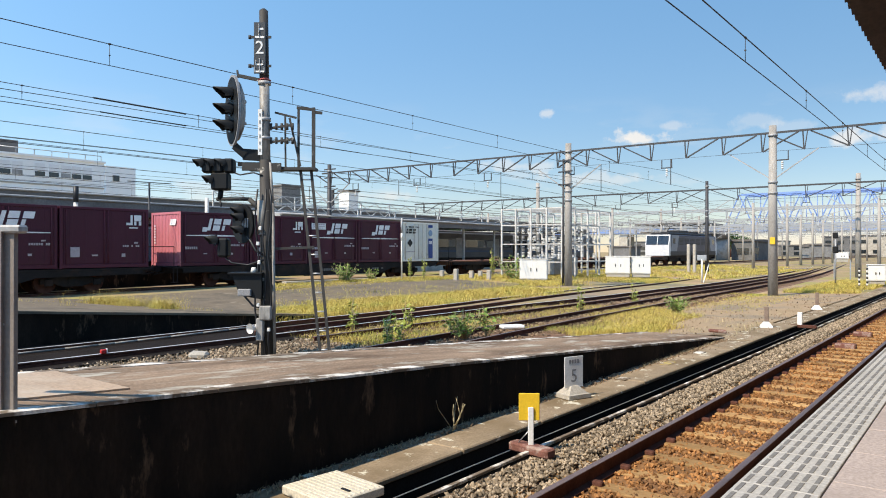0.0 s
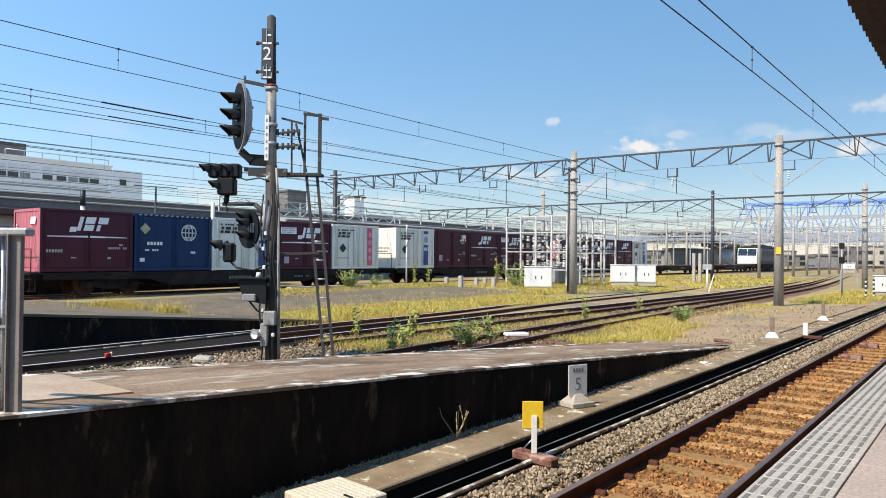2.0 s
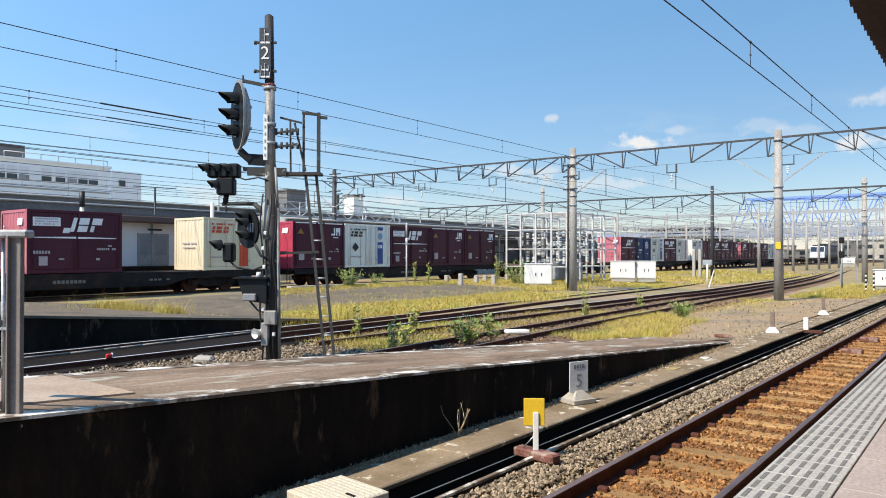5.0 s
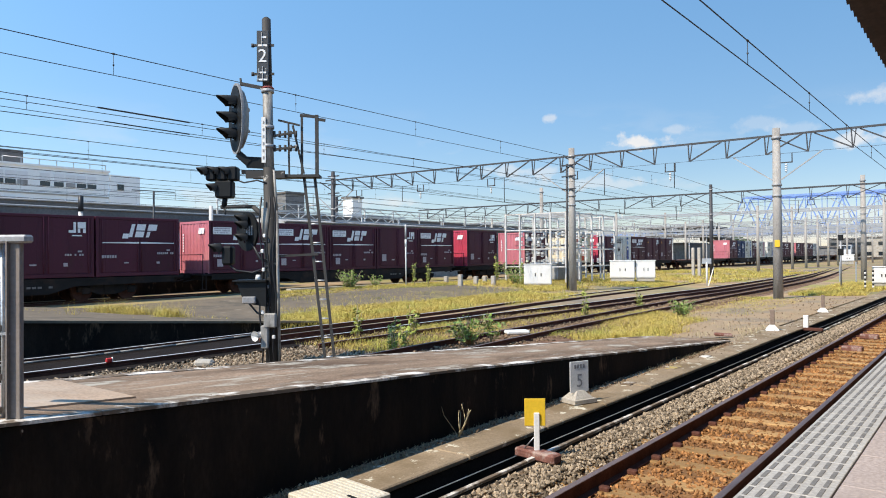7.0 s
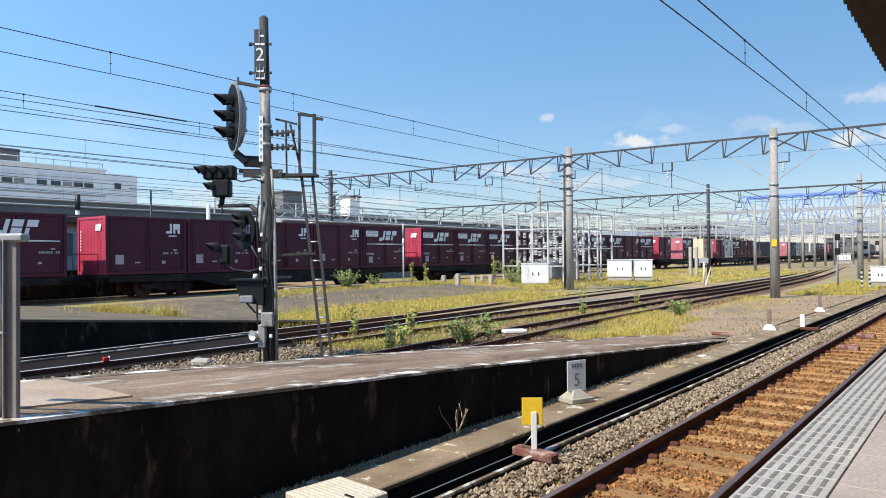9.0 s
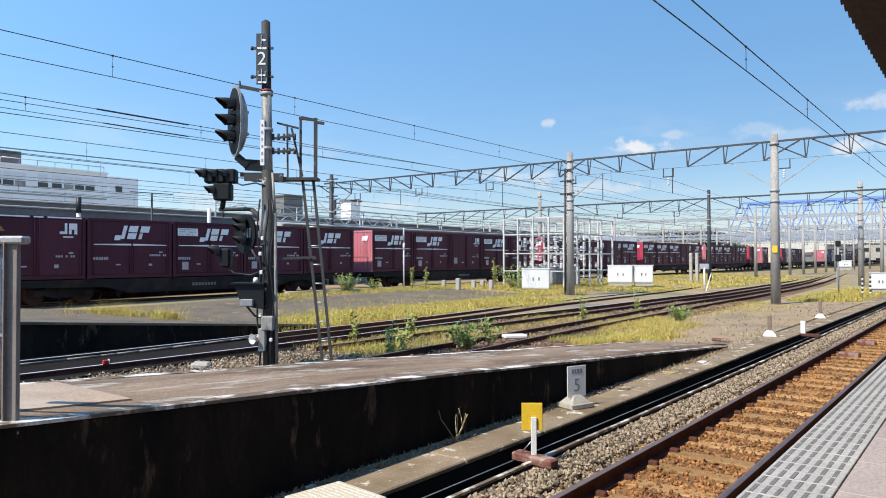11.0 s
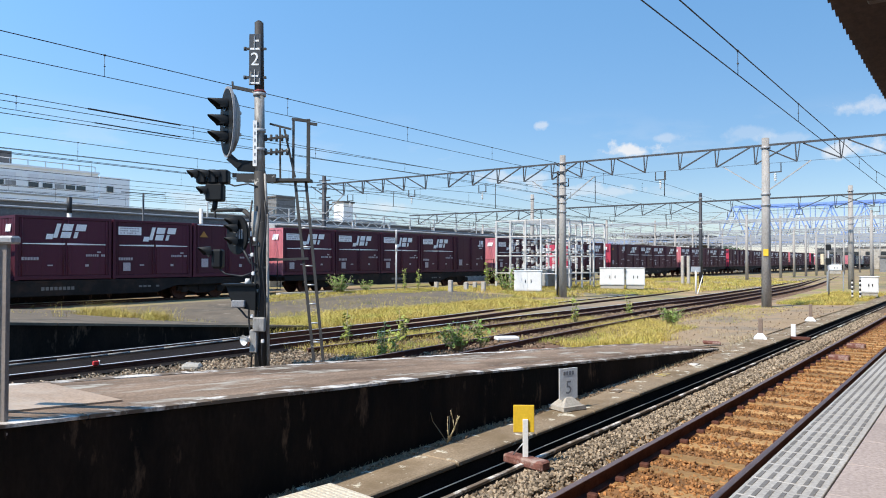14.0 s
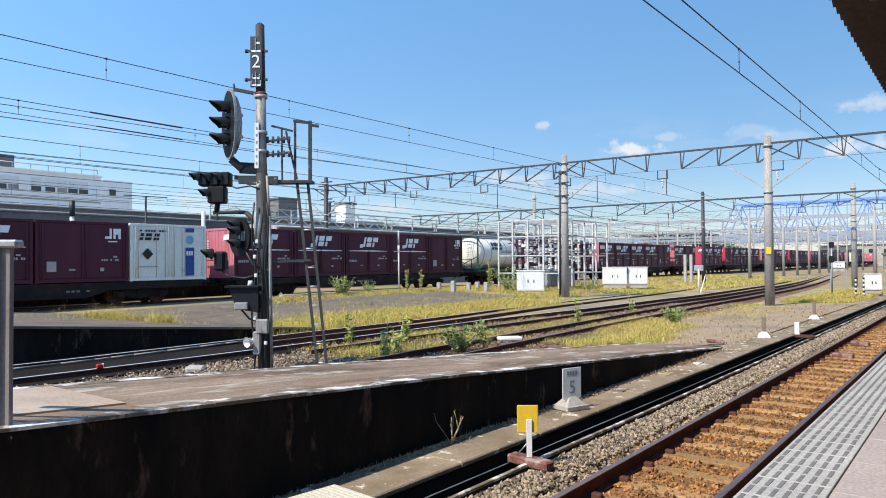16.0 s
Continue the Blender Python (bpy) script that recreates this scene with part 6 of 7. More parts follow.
def stop_marker():
    S = thing("number_marker", "white train stop board with the number 5 on a concrete foot", "sign", pose(-4.33, 8.38, 0.056, 0, 0, 70))
    foot = MB()
    vs = []
    for z, a, b in ((0, 0.19, 0.15), (0.05, 0.19, 0.15), (0.055, 0.16, 0.12), (0.15, 0.06, 0.05)):
        vs += [(-a, -b, z), (a, -b, z), (a, b, z), (-a, b, z)]
    foot.add(vs, [(3, 2, 1, 0), (12, 13, 14, 15)] + [(4 * i + k, 4 * i + (k + 1) % 4, 4 * i + 4 + (k + 1) % 4, 4 * i + 4 + k) for i in range(3) for k in range(4)])
    part("foot", foot, M["concrete"], S, "pale concrete foot")
    part("post", MB().tube((0, 0, 0.18), (0, 0, 0.5), 0.018, 8), M["galv"], S)
    b = part("board", MB().box(-0.16, 0.16, -0.03, -0.018, 0.13, 0.53, 0.003), M["white_paint"], S)
    cu = bpy.data.curves.new("numeral", "FONT")
    cu.body, cu.size, cu.extrude, cu.align_x = "5", 0.24, 0.001, "CENTER"
    cu.materials.append(M["sig_back"])
    o = new("numeral", cu)
    o.parent, o.matrix_basis = b, pose(0, -0.032, 0.2, 90, 0, 0)
    w = MB()
    for k in range(4):
        w.box(-0.09 + k * 0.048, -0.055 + k * 0.048, -0.033, -0.03, 0.44, 0.49)
    part("writing", w, M["sig_back"], b, kind="stuff")


stop_marker()


def peg(x, y, h, white):
    S = thing("marker_post", "short marker post on a pale concrete foot", "post", pose(x, y, 0.045, 0, 0, 20), "marker posts along the ledge")
    foot = MB()
    vs = []
    for z, a in ((0, 0.15), (0.05, 0.13), (0.14, 0.06)):
        vs += [(-a, -a * 0.8, z), (a, -a * 0.8, z), (a, a * 0.8, z), (-a, a * 0.8, z)]
    foot.add(vs, [(3, 2, 1, 0), (8, 9, 10, 11)] + [(4 * i + k, 4 * i + (k + 1) % 4, 4 * i + 4 + (k + 1) % 4, 4 * i + 4 + k) for i in range(2) for k in range(4)])
    part("foot", foot, M["white_paint"], S, "whitewashed concrete foot")
    part("post", MB().box(-0.045, 0.06, -0.02, 0.02, 0.15, h, 0.01), M["white_paint"] if white else M["post_grey"], S)


peg(-4.49, 19.2, 0.52, False)
peg(-4.56, 26.2, 0.56, False)
S = thing("gutter_marker", "white stub post on a dark bar across the gutter", "post", pose(-3.95, 20.4, -0.03))
part("crossbar", MB().box(-0.22, 0.4, -0.06, 0.06, 0, 0.08, 0.01), M["rail_rust"], S)
part("post", MB().box(-0.06, 0.06, -0.03, 0.03, 0.06, 0.4, 0.01), M["white_paint"], S)

cover = MB().box(-0.30, 0.30, -0.27, 0.27, 0, 0.07, 0.008)
H = thing("trough_cover", "cream ribbed trough cover lying on the ledge", "cover", pose(-4.06, 3.86, 0.055, 0, 0, -6))
part("panel", cover, M["hatch"], H)
for k in range(11):
    part("rib", MB().box(-0.28, 0.28, -0.25 + k * 0.047, -0.23 + k * 0.047, 0.068, 0.075, 0.002), M["hatch"], H)
part("grip", MB().box(0.12, 0.22, -0.02, 0.0, 0.078, 0.084), M["black"], H)
copy_thing(H, pose(-4.12, 1.75, 0.052, 0, 0, 4))
solid("loose_block", MB().box(-0.2, 0.2, -0.08, 0.08, 0, 0.07, 0.02), M["rust_block"], "broken brown block lying at the ramp's end", "block", pose(-5.1, 17.2, 0.05, 2, 3, 25))
solid("trackside_stone", MB().box(-0.17, 0.17, -0.12, 0.12, -0.05, 0.08, 0.04), M["concrete"], "pale stone lying on the ballast", "stone", pose(-11.7, 7.7, 0.0, 4, 3, 40))
solid("trackside_stone", MB().box(-0.30, 0.30, -0.16, 0.16, -0.05, 0.05, 0.03), M["white_paint"], "pale concrete slab lying between tracks", "slab", pose(-9.6, 15.3, 0.05, 0, 0, 50))
R = thing("red_marker", "small red marker clamped to the far rail", "marker", pose(-12.7, 6.4, 0.1))
part("body", MB().box(-0.03, 0.03, -0.055, 0.055, 0, 0.08, 0.015), M["red_paint"], R)
part("plate", MB().box(-0.025, 0.025, 0.055, 0.07, 0.0, 0.09, 0.006), M["white_paint"], R)


def handrail():
    S = thing("handrail", "warm grey steel handrail on the old platform", "railing", pose(-4.704, 1.834, 0.92, 0, 0, 37.7))
    post = MB().box(-0.068, 0.0, -0.02, 0.02, 0.0, 1.16, 0.004)
    post.box(-0.072, -0.062, -0.05, 0.03, 0.0, 1.15, 0.002)
    part("post", post, M["grey_paint"], S)
    part("foot_plate", MB().box(-0.12, 0.05, -0.08, 0.07, 0.0, 0.02, 0.004), M["grey_paint"], S)
    part("top_rail", MB().box(-0.9, 0.05, -0.045, 0.045, 1.14, 1.19, 0.012), M["galv_dull"], S)
    part("post", MB().tube((-0.125, 0.02, 0.02), (-0.135, 0.02, 1.14), 0.012, 8), M["galv"], S)
    for z in (0.12, 0.32, 0.62):
        part("rail", MB().tube((-0.9, 0, z), (-0.13, 0, z), 0.02, 8), M["grey_paint"], S)
    part("bracket", MB().box(-0.14, -0.06, -0.03, 0.03, 0.58, 0.595), M["galv"], S)


handrail()

# ---- yard things ----
def cage():
    C = thing("switchgear_cage", "weathered white steel frame cage full of insulators and switchgear", "switchgear", pose(-25.9, 40, 0.3))
    W, D, H = 4.5, 7.2, 4.5
    for x in (0, 1.1, 2.25, 3.4, W):
        for y in ((0, D) if 0 < x < W else (0, 1.8, 3.6, 5.4, D)):
            part("upright", MB().beam((x, y, 0), (x, y, H), 0.10), M["cage_steel"], C)
    for z in (1.0, 2.15, 3.4, H - 0.05):
        for y in (0, D):
            part("crossbar", MB().beam((0, y, z), (W, y, z), 0.065), M["cage_steel"], C)
        for x in (0, W):
            part("crossbar", MB().beam((x, 0, z), (x, D, z), 0.065), M["cage_steel"], C)
    for y in (1.8, 3.6, 5.4):
        part("roof_bar", MB().beam((0, y, H), (W, y, H), 0.12), M["galv_dull"], C)
    r = random.Random(5)
    for x in frange(0.6, 4.2, 0.45):
        for y in (1.0, 3.0, 5.2):
            for z in (1.2, 1.75, 2.3, 2.9):
                if r.random() < 0.8:
                    ins = MB()
                    zz = z + r.uniform(-0.1, 0.1)
                    for j in range(4):
                        ins.tube((x, y, zz + j * 0.09), (x, y, zz + 0.05 + j * 0.09), 0.11, 8)
                    part("insulator", ins, M["insulator"] if r.random() < 0.8 else M["galv_dull"], C)
    for x in (1.0, 2.4, 3.7):
        part("transformer", MB().box(x - 0.4, x + 0.4, 2.0, 3.0, 0.1, 1.3, 0.05), M["galv_dull"], C)
    for z in (1.9, 2.5, 3.0):
        for y in (1.0, 3.0, 5.2):
            part("busbar", MB().beam((0.1, y, z + 0.5), (W - 0.1, y, z + 0.5), 0.05), M["truss"], C)


cage()


def cabinet(x, y, w, d, h, rz, tape=False, z=0.05):
    C = thing("equipment_cabinet", "white steel equipment cabinet standing in the yard grass", "cabinet", pose(x, y, z, 0, 0, rz), "equipment cabinets")
    part("body", MB().box(-w / 2, w / 2, -d / 2, d / 2, 0.08, h, 0.02), M["white_paint"], C)
    part("plinth", MB().box(-w / 2 + 0.05, w / 2 - 0.05, -d / 2 + 0.05, d / 2 - 0.05, -0.15, 0.08), M["concrete"], C)
    part("lid", MB().box(-w / 2 - 0.04, w / 2 + 0.04, -d / 2 - 0.04, d / 2 + 0.04, h, h + 0.05, 0.015), M["white_paint"], C)
    for k in range(2):
        x0 = -w / 2 + 0.03 + k * (w / 2 - 0.02)
        dr = part("door", MB().box(x0, x0 + w / 2 - 0.05, -d / 2 - 0.015, -d / 2 + 0.002, 0.14, h - 0.05, 0.004), M["white_paint"], C)
        part("handle", MB().box(x0 + w / 4 + (0.25 if k == 0 else -0.3) * w / 2, x0 + w / 4 + 0.05 + (0.25 if k == 0 else -0.3) * w / 2, -d / 2 - 0.035, -d / 2 - 0.012, h * 0.45, h * 0.6), M["black"], dr)


cabinet(-21.45, 36.6, 1.6, 1.2, 1.24, 28, z=0.25)
cabinet(-19.85, 45.0, 1.6, 1.2, 1.2, 22, z=0.42)
cabinet(-18.55, 45.75, 1.25, 1.2, 1.2, 22, z=0.42)
cabinet(-5.25, 48, 0.9, 0.7, 0.98, 12, z=0.2)
cabinet(-8.3, 57, 0.8, 0.45, 0.5, 10, z=1.4)
part("stand", MB().beam((-0.5, 0, -1.4), (-0.5, 0, 0), 0.08).beam((0.5, 0, -1.4), (0.5, 0, 0), 0.08), M["galv"], [o for o in scene.objects if o.name.startswith("equipment_cabinet")][-1])

for x, y, h in ((-26.8, 34.6, 0.75), (-24.0, 32.3, 1.05), (-24.2, 34.1, 0.8), (-25.3, 36.6, 0.7), (-23.3, 34.6, 0.85)):
    solid("boundary_stub", MB().box(-0.12, 0.12, -0.12, 0.12, -0.1, h * 0.62, 0.03), M["concrete"], "pale concrete stub post in the grass", "post", pose(x, y, 0.33, 0, 0, 10), "stub posts")
P = thing("marker_pole", "white painted marker pole in the yard grass", "pole", pose(-26.6, 30.6, 0.3))
part("shaft", MB().tube((0, 0, 0), (0, 0, 3.55), 0.045, 10), M["white_paint"], P)
part("sleeve", MB().tube((0, 0, 2.3), (0, 0, 2.7), 0.06, 10), M["white_paint"], P)
part("shaft_top", MB().tube((0, 0, 2.7), (0, 0, 3.5), 0.055, 10), M["galv_dull"], P)
P = thing("point_signal", "small white dwarf signal post beside the turnout", "signal", pose(-14.6, 46, 0.0))
part("post", MB().tube((0, 0, 0), (0, 0, 1.5), 0.06, 8), M["white_paint"], P)
part("board", MB().box(-0.3, 0.3, -0.05, 0.05, 1.4, 1.75, 0.02), M["galv"], P)
part("stay", MB().beam((0.1, 0, 0), (0.35, 0.3, 1.2), 0.05), M["white_paint"], P)
P = thing("twin_post", "pair of white concrete posts by the goods line", "post", pose(-19.9, 60, 0))
for x in (-0.25, 0.25):
    part("post", MB().box(x - 0.12, x + 0.12, -0.12, 0.12, 0, 2.6, 0.03), M["concrete"], P)
for x, y in ((-5.75, 45.2), (-5.3, 44.6)):
    P = thing("striped_post", "short black and white striped marker post", "post", pose(x, y, 0), "striped posts")
    for k in range(9):
        part("stripe", MB().tube((0, 0, k * 0.12), (0, 0, k * 0.12 + 0.12), 0.05, 10), M["white_paint" if k % 2 else "black"], P)
P = thing("dwarf_signal", "small black signal on a thin post", "signal", pose(-7.5, 49, 0))
part("post", MB().tube((0, 0, 0), (0, 0, 2.9), 0.05, 8), M["galv_dull"], P)
part("lamp_box", MB().box(-0.15, 0.15, -0.1, 0.1, 1.9, 2.3, 0.03).box(-0.14, 0.14, -0.1, 0.1, 2.8, 3.15, 0.03), M["sig_black"], P)

# ---- buildings behind the goods line ----
def station_house():
    B = thing("station_house", "low station house with white panels, grey blinds and a brown eave", "building", pose(-34, 0, 0))
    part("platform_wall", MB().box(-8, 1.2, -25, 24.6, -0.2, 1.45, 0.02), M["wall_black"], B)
    part("wall", MB().box(-7, 0, -25, 23.9, 1.45, 3.75), M["panel_white"], B)
    part("roof", MB().box(-8, 0.9, -25, 25.2, 3.62, 3.92, 0.03), M["brown_trim"], B)
    part("roof_top", MB().box(-7.5, 0.6, -25, 24.9, 3.92, 4.02), M["roof_grey"], B)
    for y in frange(-23.0, 24, 2.13):
        part("post", MB().box(-0.02, 0.10, y - 0.35, y - 0.25, 1.45, 3.64, 0.01), M["galv_dull"], B)
    for k, y in enumerate(frange(-22.2, 18.0, 2.13)):
        if 17.5 < y:
            continue
        w = part("window", MB().box(0.0, 0.05, y, y + 1.62, 2.05, 3.22, 0.01), M["panel_white"], B)
        part("pane", MB().box(0.04, 0.058, y + 0.06, y + 0.80, 2.11, 3.16), M["blind"], w)
        part("pane", MB().box(0.04, 0.058, y + 0.83, y + 1.56, 2.11, 3.16), M["blind"], w)
    d = part("door", MB().box(0.0, 0.06, 18.55, 20.25, 1.46, 3.1, 0.01), M["galv_dull"], B)
    for y in (18.65, 19.45):
        part("pane", MB().box(0.05, 0.068, y, y + 0.7, 2.0, 3.0), M["blind"], d)
    part("door_light", MB().box(0.0, 0.15, 19.1, 19.8, 3.25, 3.34), M["black"], B)


station_house()


def platform_roof(x0, x1, y0, y1, z, pitch=6.0, base=1.2):
    B = thing("platform_roof", "long grey station platform roof on steel posts", "canopy", pose(0, 0, 0), "station platform roofs")
    xm = (x0 + x1) / 2
    part("roof", MB().prism([(x0, z), (x0, z + 0.28), (xm, z + 0.55), (x1, z + 0.28), (x1, z)], 1, y0, y1), M["roof_pale"], B)
    part("fascia", MB().box(x1 - 0.02, x1 + 0.05, y0, y1, z - 0.18, z + 0.22), M["roof_edge"], B)
    part("gutter_pipe", MB().tube((x1 + 0.12, y0, z + 0.28), (x1 + 0.12, y1, z + 0.28), 0.07, 8), M["galv_dull"], B)
    part("deck", MB().box(x0 + 0.5, x1 - 0.5, y0, y1, 0, base), M["concrete"], B)
    for y in frange(y0 + 2, y1 - 1, pitch):
        part("post", MB().beam((xm + 1.2, y, base), (xm + 1.2, y, z + 0.2), 0.16), M["galv"], B)
        part("cross_beam", MB().beam((x0 + 0.3, y, z - 0.12), (x1 - 0.3, y, z - 0.12), 0.12), M["truss"], B)


platform_roof(-52, -45.5, -25, 76, 4.95)
platform_roof(-66, -59, -25, 110, 6.4)
platform_roof(-41.5, -36.5, 30, 74, 4.15, 5.0, 1.15)


def roof_lattice(x, y0, y1, z, h, step):
    """A pale zigzag lattice girder standing over a platform roof."""
    B = thing("roof_lattice", "pale zigzag lattice girder over the station roof", "girder", pose(x, 0, z), "roof girders")
    part("top_chord", MB().beam((0, y0, h), (0, y1, h), 0.07), M["cage_steel"], B)
    part("bottom_chord", MB().beam((0, y0, 0), (0, y1, 0), 0.07), M["cage_steel"], B)
    for k, y in enumerate(frange(y0, y1 - step, step)):
        a, b = (0, h) if k % 2 else (h, 0)
        part("brace", MB().beam((0, y, a), (0, y + step, b), 0.06), M["cage_steel"], B)
    for y in frange(y0, y1, 5.0):
        part("post", MB().beam((0, y, -z), (0, y, h), 0.12), M["cage_steel"], B)


roof_lattice(-45.2, 36, 52, 5.2, 0.55, 0.9)
roof_lattice(-58.5, 40, 100, 7.0, 0.7, 1.4)


def loading_roof(x0, x1, y0, y1, z):
    """An open shed: a dark sheet roof on a deep truss and posts."""
    B = thing("loading_roof", "open loading shed with a dark roof on a pale truss", "shed", pose(0, y0, 0))
    part("roof", MB().box(x0, x1, 0, y1 - y0, z, z + 0.35, 0.03), M["roof_edge"], B)
    part("lower_roof", MB().box(x0 + 1, x1 - 1, 0.4, y1 - y0, z - 1.5, z - 1.25, 0.03), M["roof_edge"], B)
    n = 9
    w = (x1 - x0) / n
    for k in range(n):
        a, b = (z, z - 1.2) if k % 2 else (z - 1.2, z)
        part("truss_bar", MB().beam((x0 + k * w, -0.05, a), (x0 + (k + 1) * w, -0.05, b), 0.14), M["truss_pale"], B)
    for k in range(5):
        x = x0 + 0.3 + k * (x1 - x0 - 0.6) / 4
        part("post", MB().beam((x, 0.2, 0), (x, 0.2, z), 0.2), M["galv_dull"], B)


loading_roof(-54, -41, 130, 142, 7.0)


def coach(y):
    C = thing("parked_coach", "dull grey coach standing at the far platform", "coach", pose(-43, y, 0.3), "parked coaches")
    part("body", MB().box(-1.4, 1.4, 0.2, 19.6, 1.0, 3.55, 0.12), surface("dull_steel_coach", (0.11, 0.115, 0.125), 0.5, 0.3, 0.2, 0.6, 12, 0.03), C)
    part("window_band", MB().box(1.38, 1.41, 0.8, 19.0, 2.1, 2.85), M["glass_dark"], C)
    for k in range(11):
        part("window", MB().box(1.39, 1.42, 1.2 + k * 1.65, 2.3 + k * 1.65, 2.15, 2.8), M["blind" if k % 3 else "glass_dark"], C)
    part("waist_stripe", MB().box(1.38, 1.412, 0.4, 19.4, 1.62, 1.80), M["train_blue"], C, "blue stripe along the side")
    for k in range(3):
        part("door", MB().box(1.385, 1.43, 2.4 + k * 6.6, 3.5 + k * 6.6, 1.05, 3.0, 0.01), M["galv_dull"], C)
    part("underframe", MB().box(-1.2, 1.2, 0.5, 19.3, 0.25, 1.0), M["flat_steel"], C)
    part("roof", MB().box(-1.2, 1.2, 0.4, 19.4, 3.5, 3.75, 0.1), M["roof_grey"], C)


for y in (27, 47, 67):
    coach(y)


def office_block():
    B = thing("office_block", "white three-storey office block with rows of windows", "building", pose(-90, 0, 0))
    part("wall", MB().box(-16, 0, 12, 45.4, 0, 13.2), M["wall_white"], B)
    part("wall", MB().box(-15, 0.4, 45.4, 49.4, 0, 12.95), M["wall_white"], B)
    part("parapet", MB().box(-16.2, 0.2, 11.9, 45.5, 13.2, 13.45), M["wall_white"], B)
    part("penthouse", MB().box(-10, -2, 25, 36, 13.2, 15.2), M["roof_grey"], B)
    part("floor_band", MB().box(0, 0.06, 12, 45.4, 9.9, 10.1), M["concrete"], B)
    for z in (10.9, 7.9, 4.9):
        for k, y in enumerate((26.5, 28.2, 30.0, 31.9, 33.2, 34.5, 37.0, 38.6, 40.0, 41.3, 42.6)):
            w = part("window", MB().box(-0.1, 0.05, y, y + 1.25, z, z + 1.65), M["wall_white"], B)
            part("pane", MB().box(0.0, 0.07, y + 0.06, y + 1.19, z + 0.66, z + 1.59), M["panel_white"], w)
            part("pane", MB().box(0.0, 0.07, y + 0.06, y + 1.19, z + 0.06, z + 0.62), M["glass_dark"] if k in (3, 4, 6, 7, 9, 10) else M["galv_dull"], w)
    w = part("window", MB().box(0.4, 0.46, 46.3, 47.2, 11.0, 11.8), M["concrete"], B)
    part("pane", MB().box(0.4, 0.48, 46.36, 47.14, 11.06, 11.74), M["glass_dark"], w)
    for y in frange(33, 45, 2.0):
        part("railing_post", MB().tube((0, y, 13.4), (0, y, 14.1), 0.05, 6), M["galv"], B)
    part("railing", MB().tube((0, 33, 14.1), (0, 45, 14.1), 0.05, 6), M["galv"], B)


office_block()


def far_block(x, y, w, d, h, mat, rows=0, name="far_building", label="pale distant town building"):
    B = thing(name, label, "building", pose(x, y, 0), "distant buildings")
    part("wall", MB().box(-w / 2, w / 2, -d / 2, d / 2, 0, h, 0.05), M[mat], B)
    part("roof", MB().box(-w / 2 - 0.3, w / 2 + 0.3, -d / 2 - 0.3, d / 2 + 0.3, h, h + 0.4), M["roof_grey"], B)
    for r_ in range(rows):
        z = h * (r_ + 0.45) / (rows + 0.2)
        for k in range(max(2, int(w / 4))):
            x0 = -w / 2 + 1 + k * 4
            part("window", MB().box(x0, min(x0 + 2.2, w / 2 - 0.4), -d / 2 - 0.1, -d / 2 + 0.1, z, z + 1.2), M["glass_dark"], B)


rf = random.Random(11)
far_block(-140, 116, 6, 6, 18, "town", 3)
far_block(-120, 119, 3.2, 3.2, 16, "wall_white", 0)
far_block(-128, 128, 16, 8, 12, "wall_white", 2)
for k in range(26):
    far_block(-125 + k * 8 + rf.uniform(-3, 3), 300 + rf.uniform(-30, 60), rf.uniform(7, 15), 10, rf.uniform(3.6, 8.4), rf.choice(["town", "concrete", "town"]), 2)
for k in range(8):
    far_block(-85 + k * 11 + rf.uniform(-3, 3), 200 + rf.uniform(-12, 24), rf.uniform(4, 8), 7, rf.uniform(2.5, 4.5), "town", 0)
far_block(-52, 150, 5, 12, 4.2, "town", 0)
far_block(-38, 150, 4, 12, 4.0, "town", 1)
P = thing("antenna_pole", "dark utility pole with crossarms behind the station", "pole", pose(-76, 72, 0))
part("shaft", MB().tube((0, 0, 0), (0, 0, 11), 0.3, 8), M["truss"], P)
for z in (9.6, 10.3, 10.9):
    part("crossarm", MB().beam((-2.6, 1.5, z), (2.6, -1.5, z), 0.12), M["truss"], P)
for x, y, z, dark in ((-41, 19.07, 5.64, True), (-41, 27.55, 5.5, False)):
    P = thing("roof_mast", "white mast with a dark top behind the station house" if dark else "plain white mast behind the station house", "pole", pose(x, y, 0), "thin masts")
    part("shaft", MB().tube((0, 0, 0), (0, 0, z - (0.9 if dark else 0)), 0.13, 8), M["cage_steel"], P)
    if dark:
        part("insulator_top", MB().tube((0, 0, z - 0.9), (0, 0, z), 0.15, 8), M["black"], P)
P = thing("roof_mast", "thin dark mast with a crossarm behind the station house", "pole", pose(-41, 23.5, 0), "thin masts")
part("shaft", MB().tube((0, 0, 0), (0, 0, 6.2), 0.06, 8), M["truss"], P)
part("crossarm", MB().beam((-0.2, -1.3, 6.2), (0.2, 1.3, 6.2), 0.05), M["truss"], P)
P = thing("storage_tank", "grey upright storage tank with a dark wide cap", "tank", pose(-42, 141, 0))
part("shell", MB().tube((0, 0, 0), (0, 0, 4.6), 2.1, 24), M["galv_dull"], P)
part("cap", MB().tube((0, 0, 4.5), (0, 0, 5.9), 2.5, 24, 2.2), M["roof_grey"], P)
part("cap_box", MB().box(-3.6, -1.0, -1.4, 1.4, 4.8, 5.9, 0.1), M["roof_grey"], P)


